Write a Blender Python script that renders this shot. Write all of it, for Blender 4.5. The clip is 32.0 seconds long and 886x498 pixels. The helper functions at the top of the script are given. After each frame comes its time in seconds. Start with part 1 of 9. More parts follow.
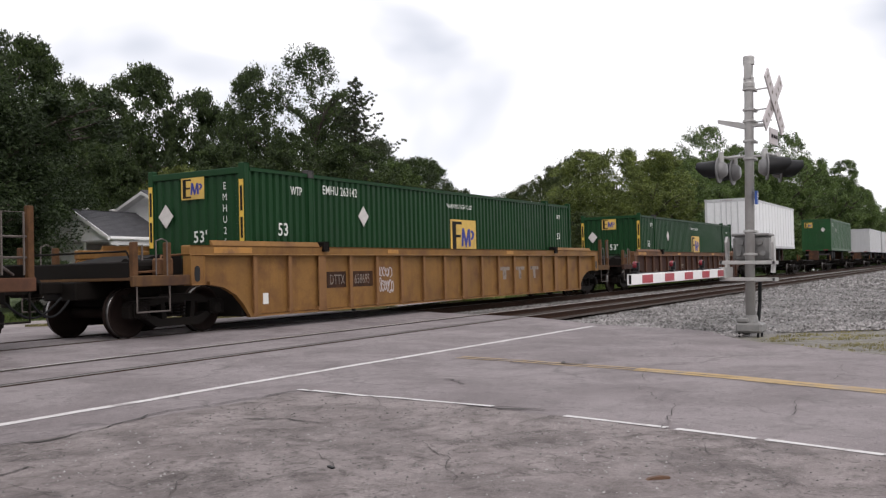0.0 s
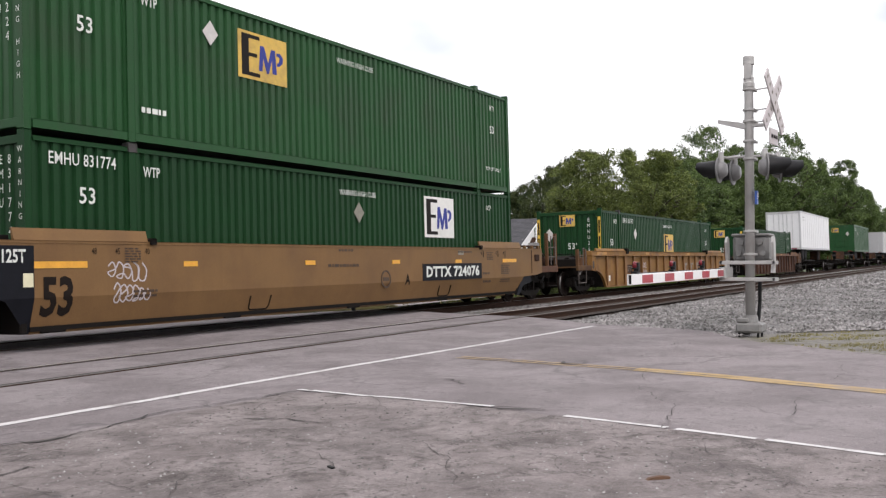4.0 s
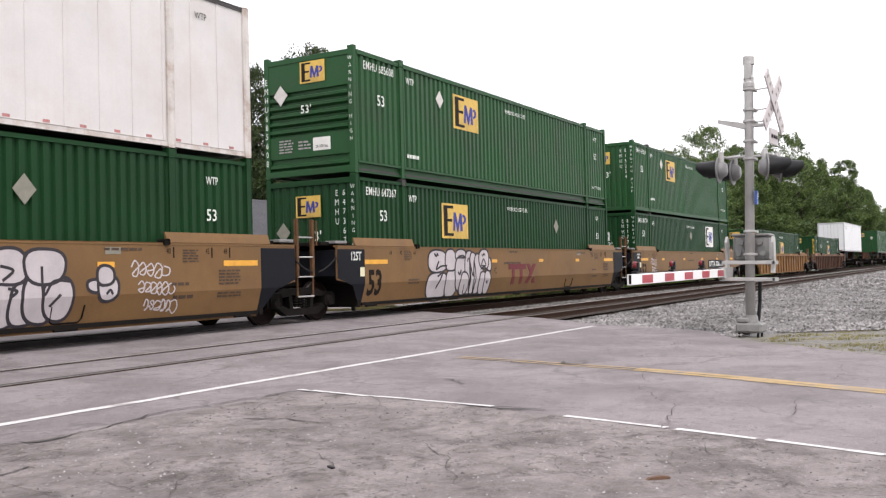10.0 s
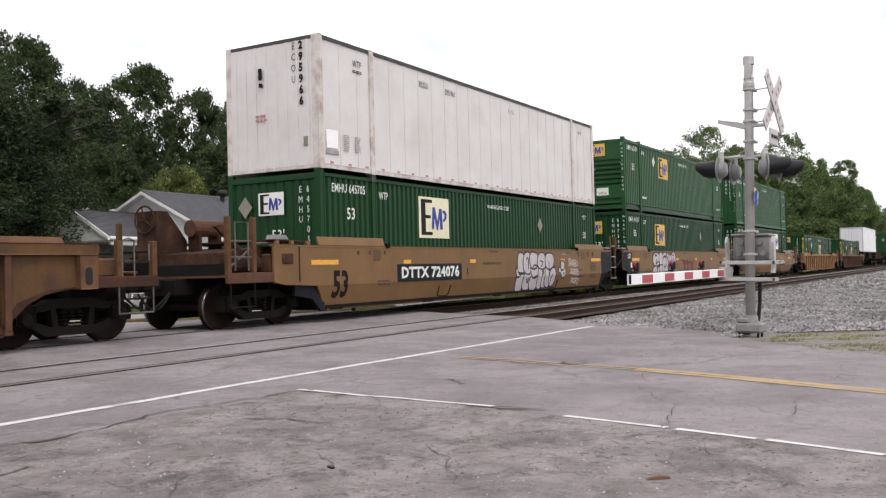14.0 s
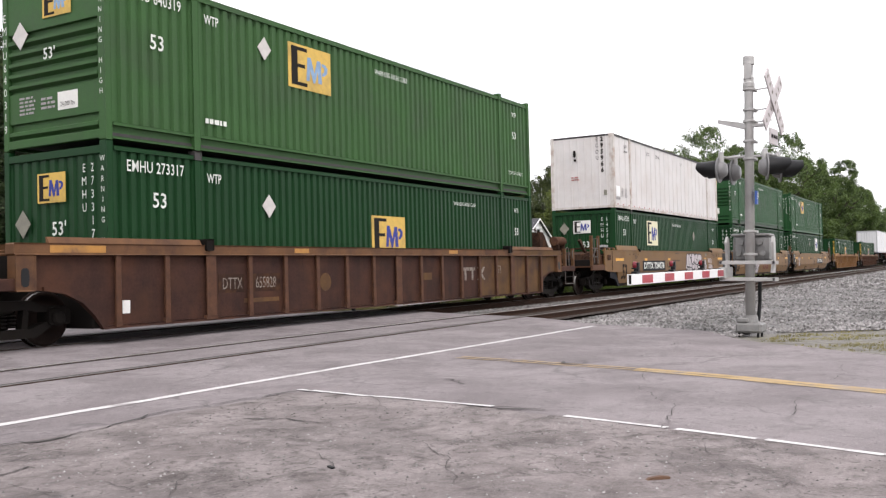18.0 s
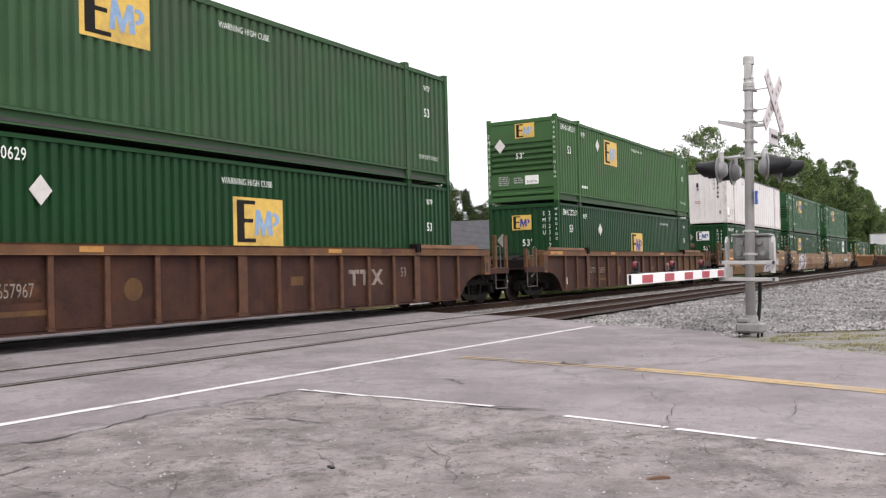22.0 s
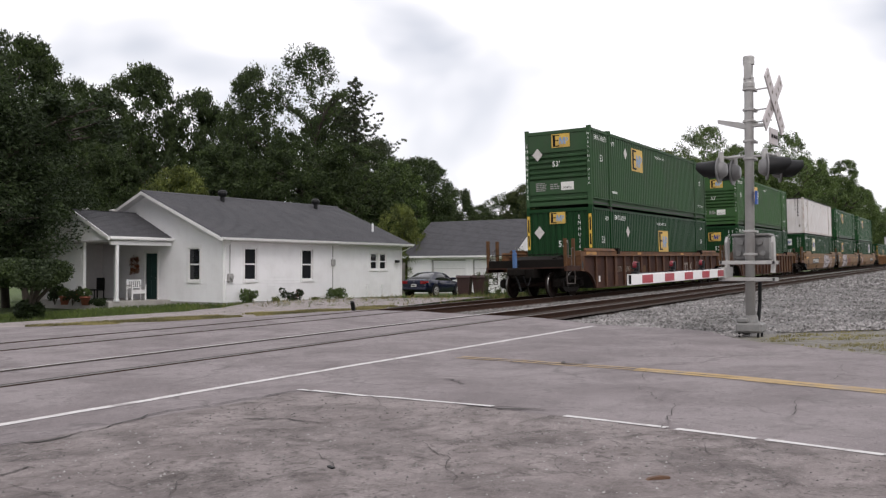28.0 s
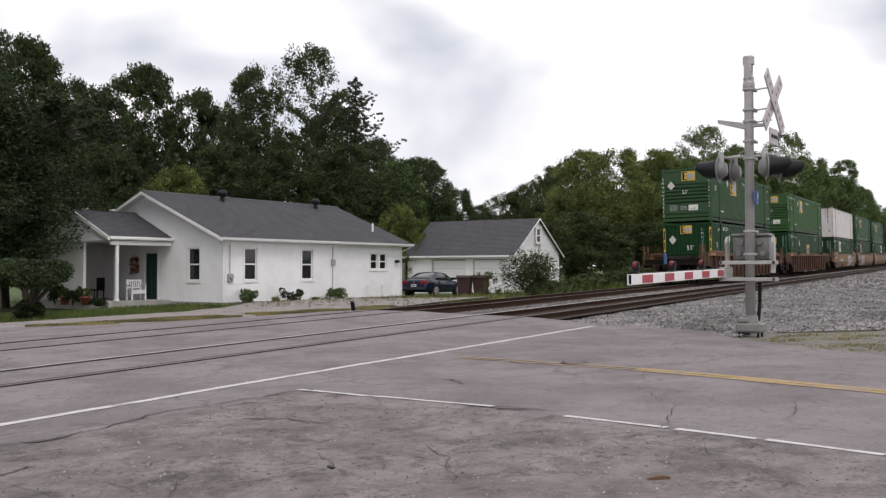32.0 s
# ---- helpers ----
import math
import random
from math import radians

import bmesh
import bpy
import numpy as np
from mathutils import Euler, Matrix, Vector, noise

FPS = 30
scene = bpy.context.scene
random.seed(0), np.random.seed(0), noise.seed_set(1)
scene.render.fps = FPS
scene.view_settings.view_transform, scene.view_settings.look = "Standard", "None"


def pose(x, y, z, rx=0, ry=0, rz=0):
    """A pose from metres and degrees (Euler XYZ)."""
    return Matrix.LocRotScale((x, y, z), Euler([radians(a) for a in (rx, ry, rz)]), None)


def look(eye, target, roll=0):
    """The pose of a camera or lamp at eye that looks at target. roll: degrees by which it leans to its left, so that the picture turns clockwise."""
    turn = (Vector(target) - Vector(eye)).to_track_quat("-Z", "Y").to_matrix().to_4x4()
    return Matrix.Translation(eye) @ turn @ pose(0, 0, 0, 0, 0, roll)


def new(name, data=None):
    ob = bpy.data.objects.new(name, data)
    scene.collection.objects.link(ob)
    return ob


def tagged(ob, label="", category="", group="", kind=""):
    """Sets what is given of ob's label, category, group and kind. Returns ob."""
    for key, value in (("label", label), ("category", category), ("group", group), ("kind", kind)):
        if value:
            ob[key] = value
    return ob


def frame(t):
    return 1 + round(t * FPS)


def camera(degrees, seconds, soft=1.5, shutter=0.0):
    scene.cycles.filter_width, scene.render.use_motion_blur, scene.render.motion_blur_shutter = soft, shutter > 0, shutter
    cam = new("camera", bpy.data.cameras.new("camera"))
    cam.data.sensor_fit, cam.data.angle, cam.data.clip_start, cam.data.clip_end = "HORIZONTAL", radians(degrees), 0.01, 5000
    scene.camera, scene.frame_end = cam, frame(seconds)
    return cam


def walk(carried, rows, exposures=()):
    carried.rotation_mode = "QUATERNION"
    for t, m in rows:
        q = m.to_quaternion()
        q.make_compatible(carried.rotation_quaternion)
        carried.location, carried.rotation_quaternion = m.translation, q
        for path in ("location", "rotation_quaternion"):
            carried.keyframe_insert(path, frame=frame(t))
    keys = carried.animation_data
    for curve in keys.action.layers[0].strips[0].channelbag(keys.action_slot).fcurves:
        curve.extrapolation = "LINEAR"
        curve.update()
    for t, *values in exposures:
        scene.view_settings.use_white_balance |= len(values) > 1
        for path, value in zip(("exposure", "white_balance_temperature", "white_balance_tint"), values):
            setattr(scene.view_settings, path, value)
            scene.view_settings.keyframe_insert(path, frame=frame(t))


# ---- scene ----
cam = camera(51.47, 32.0, soft=1.3)
EYE = Vector((-0.022, -13.241, 1.311))
AIM = Vector((0.86456, 0.50201, 0.02263))
walk(cam, [(0, look(EYE, EYE + AIM)), (32, look(EYE, EYE + AIM))],
     exposures=[(t, e, 6500, 14) for t, e in ((0, 0.16), (1.5, 0.21), (3.0, 0.3), (4.5, 0.54), (6, 0.78), (9, 0.8), (13, 0.48), (14.5, 0.5), (18, 0.71), (23, 0.74),
                                               (25, 0.61), (26.5, 0.32), (28, 0.08), (30, -0.02), (32, -0.03))])

# ---- world and light ----
world = bpy.data.worlds.new("world")
scene.world = world
world.use_nodes = True


def sky_nodes():
    nt = world.node_tree
    n, l = nt.nodes, nt.links
    n.clear()
    out = n.new("ShaderNodeOutputWorld")
    bg = n.new("ShaderNodeBackground")
    sky = n.new("ShaderNodeTexSky")
    sky.sky_type = "NISHITA"
    sky.sun_disc = False
    sky.sun_elevation = radians(58)
    sky.sun_rotation = radians(220)
    co = n.new("ShaderNodeTexCoord")
    mp = n.new("ShaderNodeMapping")
    mp.inputs["Scale"].default_value = (1.0, 1.0, 1.9)
    mp.inputs["Location"].default_value = (1.35, 0.8, 0.2)
    mp.inputs["Rotation"].default_value = (0.0, 0.0, 1.03)
    noi = n.new("ShaderNodeTexNoise")
    noi.inputs["Scale"].default_value = 2.9
    noi.inputs["Detail"].default_value = 3.5
    noi.inputs["Roughness"].default_value = 0.52
    noi.inputs["Distortion"].default_value = 0.25
    cr = n.new("ShaderNodeValToRGB")
    e = cr.color_ramp.elements
    e[0].position, e[0].color = 0.33, (0.68, 0.72, 0.78, 1)
    e[1].position, e[1].color = 0.46, (1.16, 1.16, 1.16, 1)
    dim = n.new("ShaderNodeMixRGB")
    dim.blend_type = "MULTIPLY"
    dim.inputs[0].default_value = 1
    dim.inputs[2].default_value = (0.1, 0.1, 0.1, 1)
    mix = n.new("ShaderNodeMixRGB")
    mix.inputs[0].default_value = 0.9
    l.new(co.outputs["Generated"], mp.inputs[0])
    l.new(mp.outputs[0], noi.inputs["Vector"])
    l.new(noi.outputs["Fac"], cr.inputs[0])
    l.new(sky.outputs[0], dim.inputs[1])
    l.new(dim.outputs[0], mix.inputs[1])
    l.new(cr.outputs[0], mix.inputs[2])
    l.new(mix.outputs[0], bg.inputs[0])
    bg.inputs[1].default_value = 1.0
    l.new(bg.outputs[0], out.inputs[0])


sky_nodes()
sun = new("sun", bpy.data.lights.new("sun", "SUN"))
sun.data.energy = 1.1
sun.data.angle = radians(25)
sun.data.color = (1.0, 0.96, 0.9)
sun.matrix_world = look((-46, -54, 90), (0, 0, 0))

# ---- materials ----
MATS = {}


def mat(name, color, rough=0.6, metal=0.0, var=0.15, scale=6.0, fine=60.0, bump=0.0, dirt=None, dirt_amt=0.4,
        dirt_scale=1.2, streak=0.0, rnd=0.0, spec=0.5, stretch=(1, 1, 1)):
    """A procedural surface: base colour, variation at two scales, dirt patches, vertical streaks and bump."""
    if name in MATS:
        return MATS[name]
    m = bpy.data.materials.new(name)
    m.use_nodes = True
    nt = m.node_tree
    n, l = nt.nodes, nt.links
    b = n["Principled BSDF"]
    b.inputs["Metallic"].default_value = metal
    b.inputs["Specular IOR Level"].default_value = spec
    co = n.new("ShaderNodeTexCoord")
    mp = n.new("ShaderNodeMapping")
    mp.inputs["Scale"].default_value = stretch
    l.new(co.outputs["Object"], mp.inputs[0])

    def noi(sc, det=4, vec=mp.outputs[0]):
        x = n.new("ShaderNodeTexNoise")
        x.inputs["Scale"].default_value = sc
        x.inputs["Detail"].default_value = det
        x.inputs["Roughness"].default_value = 0.6
        l.new(vec, x.inputs["Vector"])
        return x.outputs["Fac"]

    def ramp(src, p0, p1, c0, c1):
        r = n.new("ShaderNodeValToRGB")
        e = r.color_ramp.elements
        e[0].position, e[0].color = p0, (*c0, 1)
        e[1].position, e[1].color = p1, (*c1, 1)
        l.new(src, r.inputs[0])
        return r.outputs[0]

    def blend(kind, fac, a, c):
        x = n.new("ShaderNodeMixRGB")
        x.blend_type = kind
        if isinstance(fac, float):
            x.inputs[0].default_value = fac
        else:
            l.new(fac, x.inputs[0])
        for i, v in ((1, a), (2, c)):
            if isinstance(v, tuple):
                x.inputs[i].default_value = (*v, 1)
            else:
                l.new(v, x.inputs[i])
        return x.outputs[0]

    lo, hi = tuple(c * (1 - var) for c in color), tuple(min(1, c * (1 + var)) for c in color)
    big = noi(scale)
    small = noi(fine, 3)
    col = ramp(big, 0.3, 0.7, lo, hi)
    col = blend("MULTIPLY", 1.0, col, ramp(small, 0.25, 0.75, (1 - var,) * 3, (1.0,) * 3))
    if dirt:
        d = ramp(noi(dirt_scale, 7), 0.48, 0.68, (0, 0, 0), (dirt_amt,) * 3)
        col = blend("MIX", d, col, dirt)
    if streak:
        ms = n.new("ShaderNodeMapping")
        ms.inputs["Scale"].default_value = (9, 9, 0.5)
        l.new(co.outputs["Object"], ms.inputs[0])
        d = ramp(noi(1.0, 5, ms.outputs[0]), 0.5, 0.78, (0, 0, 0), (streak,) * 3)
        col = blend("MIX", d, col, dirt or (0.06, 0.045, 0.035))
    if rnd:
        oi = n.new("ShaderNodeObjectInfo")
        col = blend("MULTIPLY", 1.0, col, ramp(oi.outputs["Random"], 0.0, 1.0, (1 - rnd,) * 3, (1.0,) * 3))
    l.new(col, b.inputs["Base Color"])
    l.new(ramp(big, 0.2, 0.8, (max(0.03, rough - 0.1),) * 3, (min(1, rough + 0.1),) * 3), b.inputs["Roughness"])
    if bump:
        bp = n.new("ShaderNodeBump")
        bp.inputs["Strength"].default_value = 0.6
        bp.inputs["Distance"].default_value = bump
        l.new(small, bp.inputs["Height"])
        l.new(bp.outputs[0], b.inputs["Normal"])
    MATS[name] = m
    return m


def leaf_mat(name, color, dark, tint=(1.45, 1.35, 1.15)):
    """Foliage whose leaves differ one by one, slightly translucent."""
    m = bpy.data.materials.new(name)
    m.use_nodes = True
    n, l = m.node_tree.nodes, m.node_tree.links
    b = n["Principled BSDF"]
    g = n.new("ShaderNodeNewGeometry")
    r = n.new("ShaderNodeValToRGB")
    r.color_ramp.elements[0].color = (*dark, 1)
    r.color_ramp.elements[1].color = (*color, 1)
    l.new(g.outputs["Random Per Island"], r.inputs[0])
    # metre-wide lighter and darker clumps: crown highlights and dark gaps put into the colour
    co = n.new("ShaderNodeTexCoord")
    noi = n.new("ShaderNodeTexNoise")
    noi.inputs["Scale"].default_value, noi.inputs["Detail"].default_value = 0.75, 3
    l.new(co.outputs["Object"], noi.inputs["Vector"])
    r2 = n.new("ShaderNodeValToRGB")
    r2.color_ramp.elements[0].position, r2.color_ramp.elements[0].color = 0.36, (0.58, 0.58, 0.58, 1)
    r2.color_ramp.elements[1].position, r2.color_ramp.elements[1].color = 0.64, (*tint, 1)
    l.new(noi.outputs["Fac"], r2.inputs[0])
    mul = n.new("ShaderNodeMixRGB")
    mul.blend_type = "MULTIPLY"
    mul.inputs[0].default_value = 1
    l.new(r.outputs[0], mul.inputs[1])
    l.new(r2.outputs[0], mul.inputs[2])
    r = mul
    l.new(r.outputs[0], b.inputs["Base Color"])
    b.inputs["Roughness"].default_value = 0.6
    b.inputs["Specular IOR Level"].default_value = 0.3
    tr = n.new("ShaderNodeBsdfTranslucent")
    l.new(r.outputs[0], tr.inputs[0])
    mx = n.new("ShaderNodeMixShader")
    mx.inputs[0].default_value = 0.25
    l.new(b.outputs[0], mx.inputs[1])
    l.new(tr.outputs[0], mx.inputs[2])
    l.new(mx.outputs[0], n["Material Output"].inputs[0])
    return m


def glass_mat():
    m = bpy.data.materials.new("window_glass")
    m.use_nodes = True
    b = m.node_tree.nodes["Principled BSDF"]
    b.inputs["Base Color"].default_value = (0.02, 0.022, 0.025, 1)
    b.inputs["Roughness"].default_value = 0.06
    b.inputs["Specular IOR Level"].default_value = 0.6
    return m


def two_tone(name, c1, c2, scale, lo=0.42, hi=0.58, rough=0.9, fine=90, bump=0.01, patch=None, patch_scale=0.5, patch_lo=0.55,
             patch_hi=0.65, crack=0.0, crack_scale=0.5, speck=None, smear=0.0):
    """Ground surfaces: two colours in a noise at two scales, grit, an optional patch colour and a net of fine cracks."""
    m = bpy.data.materials.new(name)
    m.use_nodes = True
    n, l = m.node_tree.nodes, m.node_tree.links
    b = n["Principled BSDF"]
    co = n.new("ShaderNodeTexCoord")

    def noi(sc, det, dist=0.0):
        x = n.new("ShaderNodeTexNoise")
        x.inputs["Scale"].default_value, x.inputs["Detail"].default_value = sc, det
        x.inputs["Roughness"].default_value = 0.65
        x.inputs["Distortion"].default_value = dist
        l.new(co.outputs["Object"], x.inputs["Vector"])
        return x.outputs["Fac"]

    def ramp(src, p0, p1, c0, c1_):
        r = n.new("ShaderNodeValToRGB")
        e = r.color_ramp.elements
        e[0].position, e[0].color = p0, (*c0, 1)
        e[1].position, e[1].color = p1, (*c1_, 1)
        l.new(src, r.inputs[0])
        return r.outputs[0]

    def blend(kind, fac, a, c):
        x = n.new("ShaderNodeMixRGB")
        x.blend_type = kind
        if isinstance(fac, float):
            x.inputs[0].default_value = fac
        else:
            l.new(fac, x.inputs[0])
        for i, v in ((1, a), (2, c)):
            if isinstance(v, tuple):
                x.inputs[i].default_value = (*v, 1)
            else:
                l.new(v, x.inputs[i])
        return x.outputs[0]

    col = ramp(noi(scale, 6, 0.4), lo, hi, c1, c2)
    if patch:
        col = blend("MIX", ramp(noi(patch_scale, 8, 0.8), patch_lo, patch_hi, (0, 0, 0), (1, 1, 1)), col, patch)
    grit = noi(fine, 3)
    col = blend("MULTIPLY", 1.0, col, ramp(grit, 0.3, 0.7, (0.72,) * 3, (1, 1, 1)))
    if smear:
        # oil and rubber smears, ragged at the edges
        col = blend("MULTIPLY", 1.0, col, ramp(noi(0.9, 9, 1.6), 0.50, 0.60, (1, 1, 1), (smear,) * 3))
        col = blend("MULTIPLY", 1.0, col, ramp(noi(4.5, 8, 1.2), 0.56, 0.66, (1, 1, 1), (smear * 0.9,) * 3))
    if speck:
        # crumbled spots, gathered in drifts
        spot = ramp(noi(16, 4, 0.6), 0.56, 0.64, (0, 0, 0), (0.85,) * 3)
        drift = ramp(noi(1.1, 5, 0.5), 0.42, 0.60, (0.15,) * 3, (1, 1, 1))
        col = blend("MIX", blend("MULTIPLY", 1.0, spot, drift), col, speck)
        light = ramp(noi(30, 2), 0.66, 0.72, (0, 0, 0), (0.6,) * 3)
        col = blend("MIX", light, col, (0.36, 0.33, 0.32))
    if crack:
        vo = n.new("ShaderNodeTexVoronoi")
        vo.feature = "DISTANCE_TO_EDGE"
        vo.inputs["Scale"].default_value = crack_scale
        wob = n.new("ShaderNodeTexNoise")
        wob.inputs["Scale"].default_value, wob.inputs["Detail"].default_value = 2.0, 6
        l.new(co.outputs["Object"], wob.inputs["Vector"])
        add = n.new("ShaderNodeMixRGB")
        add.blend_type = "ADD"
        add.inputs[0].default_value = 0.7
        l.new(co.outputs["Object"], add.inputs[1])
        l.new(wob.outputs["Color"], add.inputs[2])
        l.new(add.outputs[0], vo.inputs["Vector"])
        net = ramp(vo.outputs["Distance"], 0.003, 0.012, (crack,) * 3, (0, 0, 0))
        gate = ramp(noi(0.35, 3), 0.45, 0.6, (0, 0, 0), (1, 1, 1))
        col = blend("MIX", blend("MULTIPLY", 1.0, net, gate), col, (0.03, 0.028, 0.027))
    l.new(col, b.inputs["Base Color"])
    b.inputs["Roughness"].default_value = rough
    b.inputs["Specular IOR Level"].default_value = 0.3
    bp = n.new("ShaderNodeBump")
    bp.inputs["Strength"].default_value, bp.inputs["Distance"].default_value = 0.7, bump
    l.new(grit, bp.inputs["Height"])
    l.new(bp.outputs[0], b.inputs["Normal"])
    return m


ASPHALT = two_tone("asphalt", (0.208, 0.181, 0.186), (0.272, 0.240, 0.246), 0.7, fine=70, crack=0.35, crack_scale=0.35, speck=(0.115, 0.102, 0.104), patch=(0.1641, 0.1438, 0.1467), patch_scale=1.6, patch_lo=0.56, patch_hi=0.72, smear=0.88)
OLD_PAVE = two_tone("old_pavement", (0.205, 0.176, 0.174), (0.290, 0.253, 0.250), 2.2, patch=(0.1395, 0.119, 0.1153), patch_scale=3.6, speck=(0.05766, 0.04929, 0.0465),
                    patch_lo=0.52, patch_hi=0.68, fine=48, bump=0.025, crack=0.6, crack_scale=1.1, smear=0.76)
GRAVEL = two_tone("gravel", (0.1092, 0.105, 0.1025), (0.2604, 0.252, 0.2478), 14, lo=0.35, hi=0.65, fine=45, bump=0.03)
DRIVE = two_tone("gravel_drive", (0.265, 0.235, 0.228), (0.345, 0.307, 0.298), 2.0, fine=60, bump=0.015, patch=(0.22, 0.20, 0.10),
                 patch_scale=0.7, patch_lo=0.62, patch_hi=0.78)
GRASS_GROUND = two_tone("grass_ground", (0.05, 0.085, 0.02), (0.10, 0.135, 0.045), 2.5, fine=60, bump=0.03,
                        patch=(0.16, 0.14, 0.07), patch_scale=0.5, patch_lo=0.6, patch_hi=0.75)
WHITE_LINE = mat("road_paint_white", (0.62, 0.60, 0.60), 0.8, var=0.16, fine=40, dirt=(0.26, 0.235, 0.235), dirt_amt=0.9, dirt_scale=6.0)
YELLOW_LINE = mat("road_paint_yellow", (0.40, 0.28, 0.135), 0.85, var=0.2, dirt=(0.24, 0.205, 0.18), dirt_amt=0.95, dirt_scale=5.0)
YELLOW_WORN = mat("road_paint_worn_away", (0.36, 0.255, 0.14), 0.85, var=0.2, dirt=(0.20, 0.178, 0.180), dirt_amt=1.0, dirt_scale=5.0)
CRACK = mat("crack_dark", (0.055, 0.049, 0.047), 0.95, var=0.2)
RAIL_SIDE = mat("rail_rust", (0.046, 0.025, 0.017), 0.85, var=0.25, spec=0.12)
RAIL_DULL = mat("rail_dull", (0.15, 0.135, 0.13), 0.55, 0.2, var=0.2)
RAIL_TOP = mat("rail_polished", (0.66, 0.63, 0.62), 0.38, 0.9, var=0.1)
TIE = mat("tie_timber", (0.05, 0.037, 0.030), 0.9, var=0.3, spec=0.15, stretch=(1, 8, 8), bump=0.01)
BED = two_tone("dark_ballast", (0.026, 0.018, 0.014), (0.066, 0.047, 0.037), 11, fine=40, bump=0.04)
GREEN = mat("container_green", (0.014, 0.068, 0.020), 0.5, var=0.12, scale=1.2, fine=25, dirt=(0.029, 0.0464, 0.0261), dirt_amt=0.5,
            dirt_scale=0.7, streak=0.25, rnd=0.0, spec=0.22)
GREEN_NEW = mat("container_green_fresh", (0.0080, 0.042, 0.0130), 0.5, var=0.10, scale=1.0, fine=25, dirt=(0.0125, 0.0350, 0.0165),
                dirt_amt=0.5, dirt_scale=0.6, streak=0.2, spec=0.14)
GREEN_FADED = mat("container_green_faded", (0.038, 0.098, 0.030), 0.6, var=0.12, scale=1.0, fine=25, dirt=(0.0434, 0.0682, 0.0372), dirt_amt=0.5,
                  dirt_scale=0.7, streak=0.3, spec=0.22)
GREEN_DUSTY = mat("container_green_dusty", (0.034, 0.080, 0.034), 0.65, var=0.14, scale=1.0, fine=25, dirt=(0.05, 0.068, 0.044), dirt_amt=0.6,
                  dirt_scale=0.6, streak=0.35, spec=0.22)
WHITE_BOX = mat("container_white", (0.6072, 0.5796, 0.5704), 0.55, var=0.06, scale=1.0, fine=30, dirt=(0.4784, 0.4048, 0.368), dirt_amt=0.35,
                dirt_scale=0.8, streak=0.18)
RUSTY_WHITE = mat("white_rusty_edge", (0.58, 0.545, 0.52), 0.65, var=0.12, scale=2.5, dirt=(0.24, 0.13, 0.07), dirt_amt=0.6, dirt_scale=2.6, streak=0.4)
DARK_TRIM = mat("dark_trim", (0.06, 0.055, 0.055), 0.6, var=0.2, spec=0.22)
TRAILER_WHITE = mat("trailer_white", (0.666, 0.666, 0.675), 0.45, var=0.05)
TRAILER_GREY = mat("trailer_grey", (0.45, 0.45, 0.46), 0.5, var=0.08)
TAN = mat("well_tan", (0.178, 0.099, 0.040), 0.6, var=0.12, scale=0.9, fine=30, dirt=(0.120, 0.064, 0.029), dirt_amt=0.5, dirt_scale=1.1,
          streak=0.22, spec=0.22)
YELLOW_TAN = mat("well_yellow", (0.222, 0.113, 0.033), 0.65, var=0.18, scale=0.9, fine=30, dirt=(0.118, 0.054, 0.022), dirt_amt=0.9,
                 dirt_scale=1.5, streak=0.4, spec=0.22)
YELLOW_RIB = mat("well_yellow_rib", (0.2232, 0.1116, 0.0434), 0.65, var=0.2, scale=2, dirt=(0.1054, 0.0496, 0.0248), dirt_amt=0.7, dirt_scale=2.0, spec=0.22)
BROWN = mat("well_brown", (0.047, 0.0205, 0.015), 0.8, var=0.38, scale=2.2, fine=22, dirt=(0.088, 0.036, 0.018), dirt_amt=0.5,
            dirt_scale=1.3, streak=0.22, spec=0.22)
BROWN_RIB = mat("well_brown_rib", (0.100, 0.045, 0.025), 0.7, var=0.26, scale=2.5, dirt=(0.044, 0.023, 0.017), dirt_amt=0.7, dirt_scale=2.4, spec=0.22)
SILL_WORN = mat("well_sill_worn", (0.140, 0.068, 0.032), 0.7, var=0.25, scale=2.0, dirt=(0.055, 0.028, 0.020), dirt_amt=0.9, dirt_scale=1.4, spec=0.22)
OCHRE = mat("well_ochre_worn", (0.112, 0.058, 0.023), 0.75, var=0.25, scale=1.6, dirt=(0.050, 0.026, 0.019), dirt_amt=0.85, dirt_scale=1.5, streak=0.5, spec=0.22)
PRINT_BROWN = mat("print_brown", (0.060, 0.034, 0.020), 0.7, var=0.3)
SMALL_PRINT = mat("print_grey", (0.33, 0.31, 0.31), 0.7, var=0.2)
FADED_RED = mat("print_red", (0.42, 0.18, 0.17), 0.7, var=0.2)
NAVY = mat("end_navy", (0.0088, 0.0096, 0.0136), 0.6, var=0.2, spec=0.12)
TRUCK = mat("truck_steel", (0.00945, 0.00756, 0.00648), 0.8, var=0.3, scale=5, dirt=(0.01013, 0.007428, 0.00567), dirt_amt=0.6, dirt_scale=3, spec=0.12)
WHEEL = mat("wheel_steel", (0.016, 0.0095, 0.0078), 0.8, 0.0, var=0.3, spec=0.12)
TREAD = mat("wheel_tread", (0.2, 0.19, 0.185), 0.3, 0.9, var=0.1)
RUST = mat("rusty_post", (0.105, 0.051, 0.0225), 0.8, var=0.3, scale=6, spec=0.22)
LOGO_YELLOW = mat("logo_yellow", (0.62, 0.40, 0.075), 0.6, var=0.08, dirt=(0.2232, 0.155, 0.0558), dirt_amt=0.5, streak=0.3)
LOGO_CREAM = mat("logo_cream", (0.70, 0.66, 0.46), 0.6, var=0.06, dirt=(0.5, 0.48, 0.3), dirt_amt=0.4)
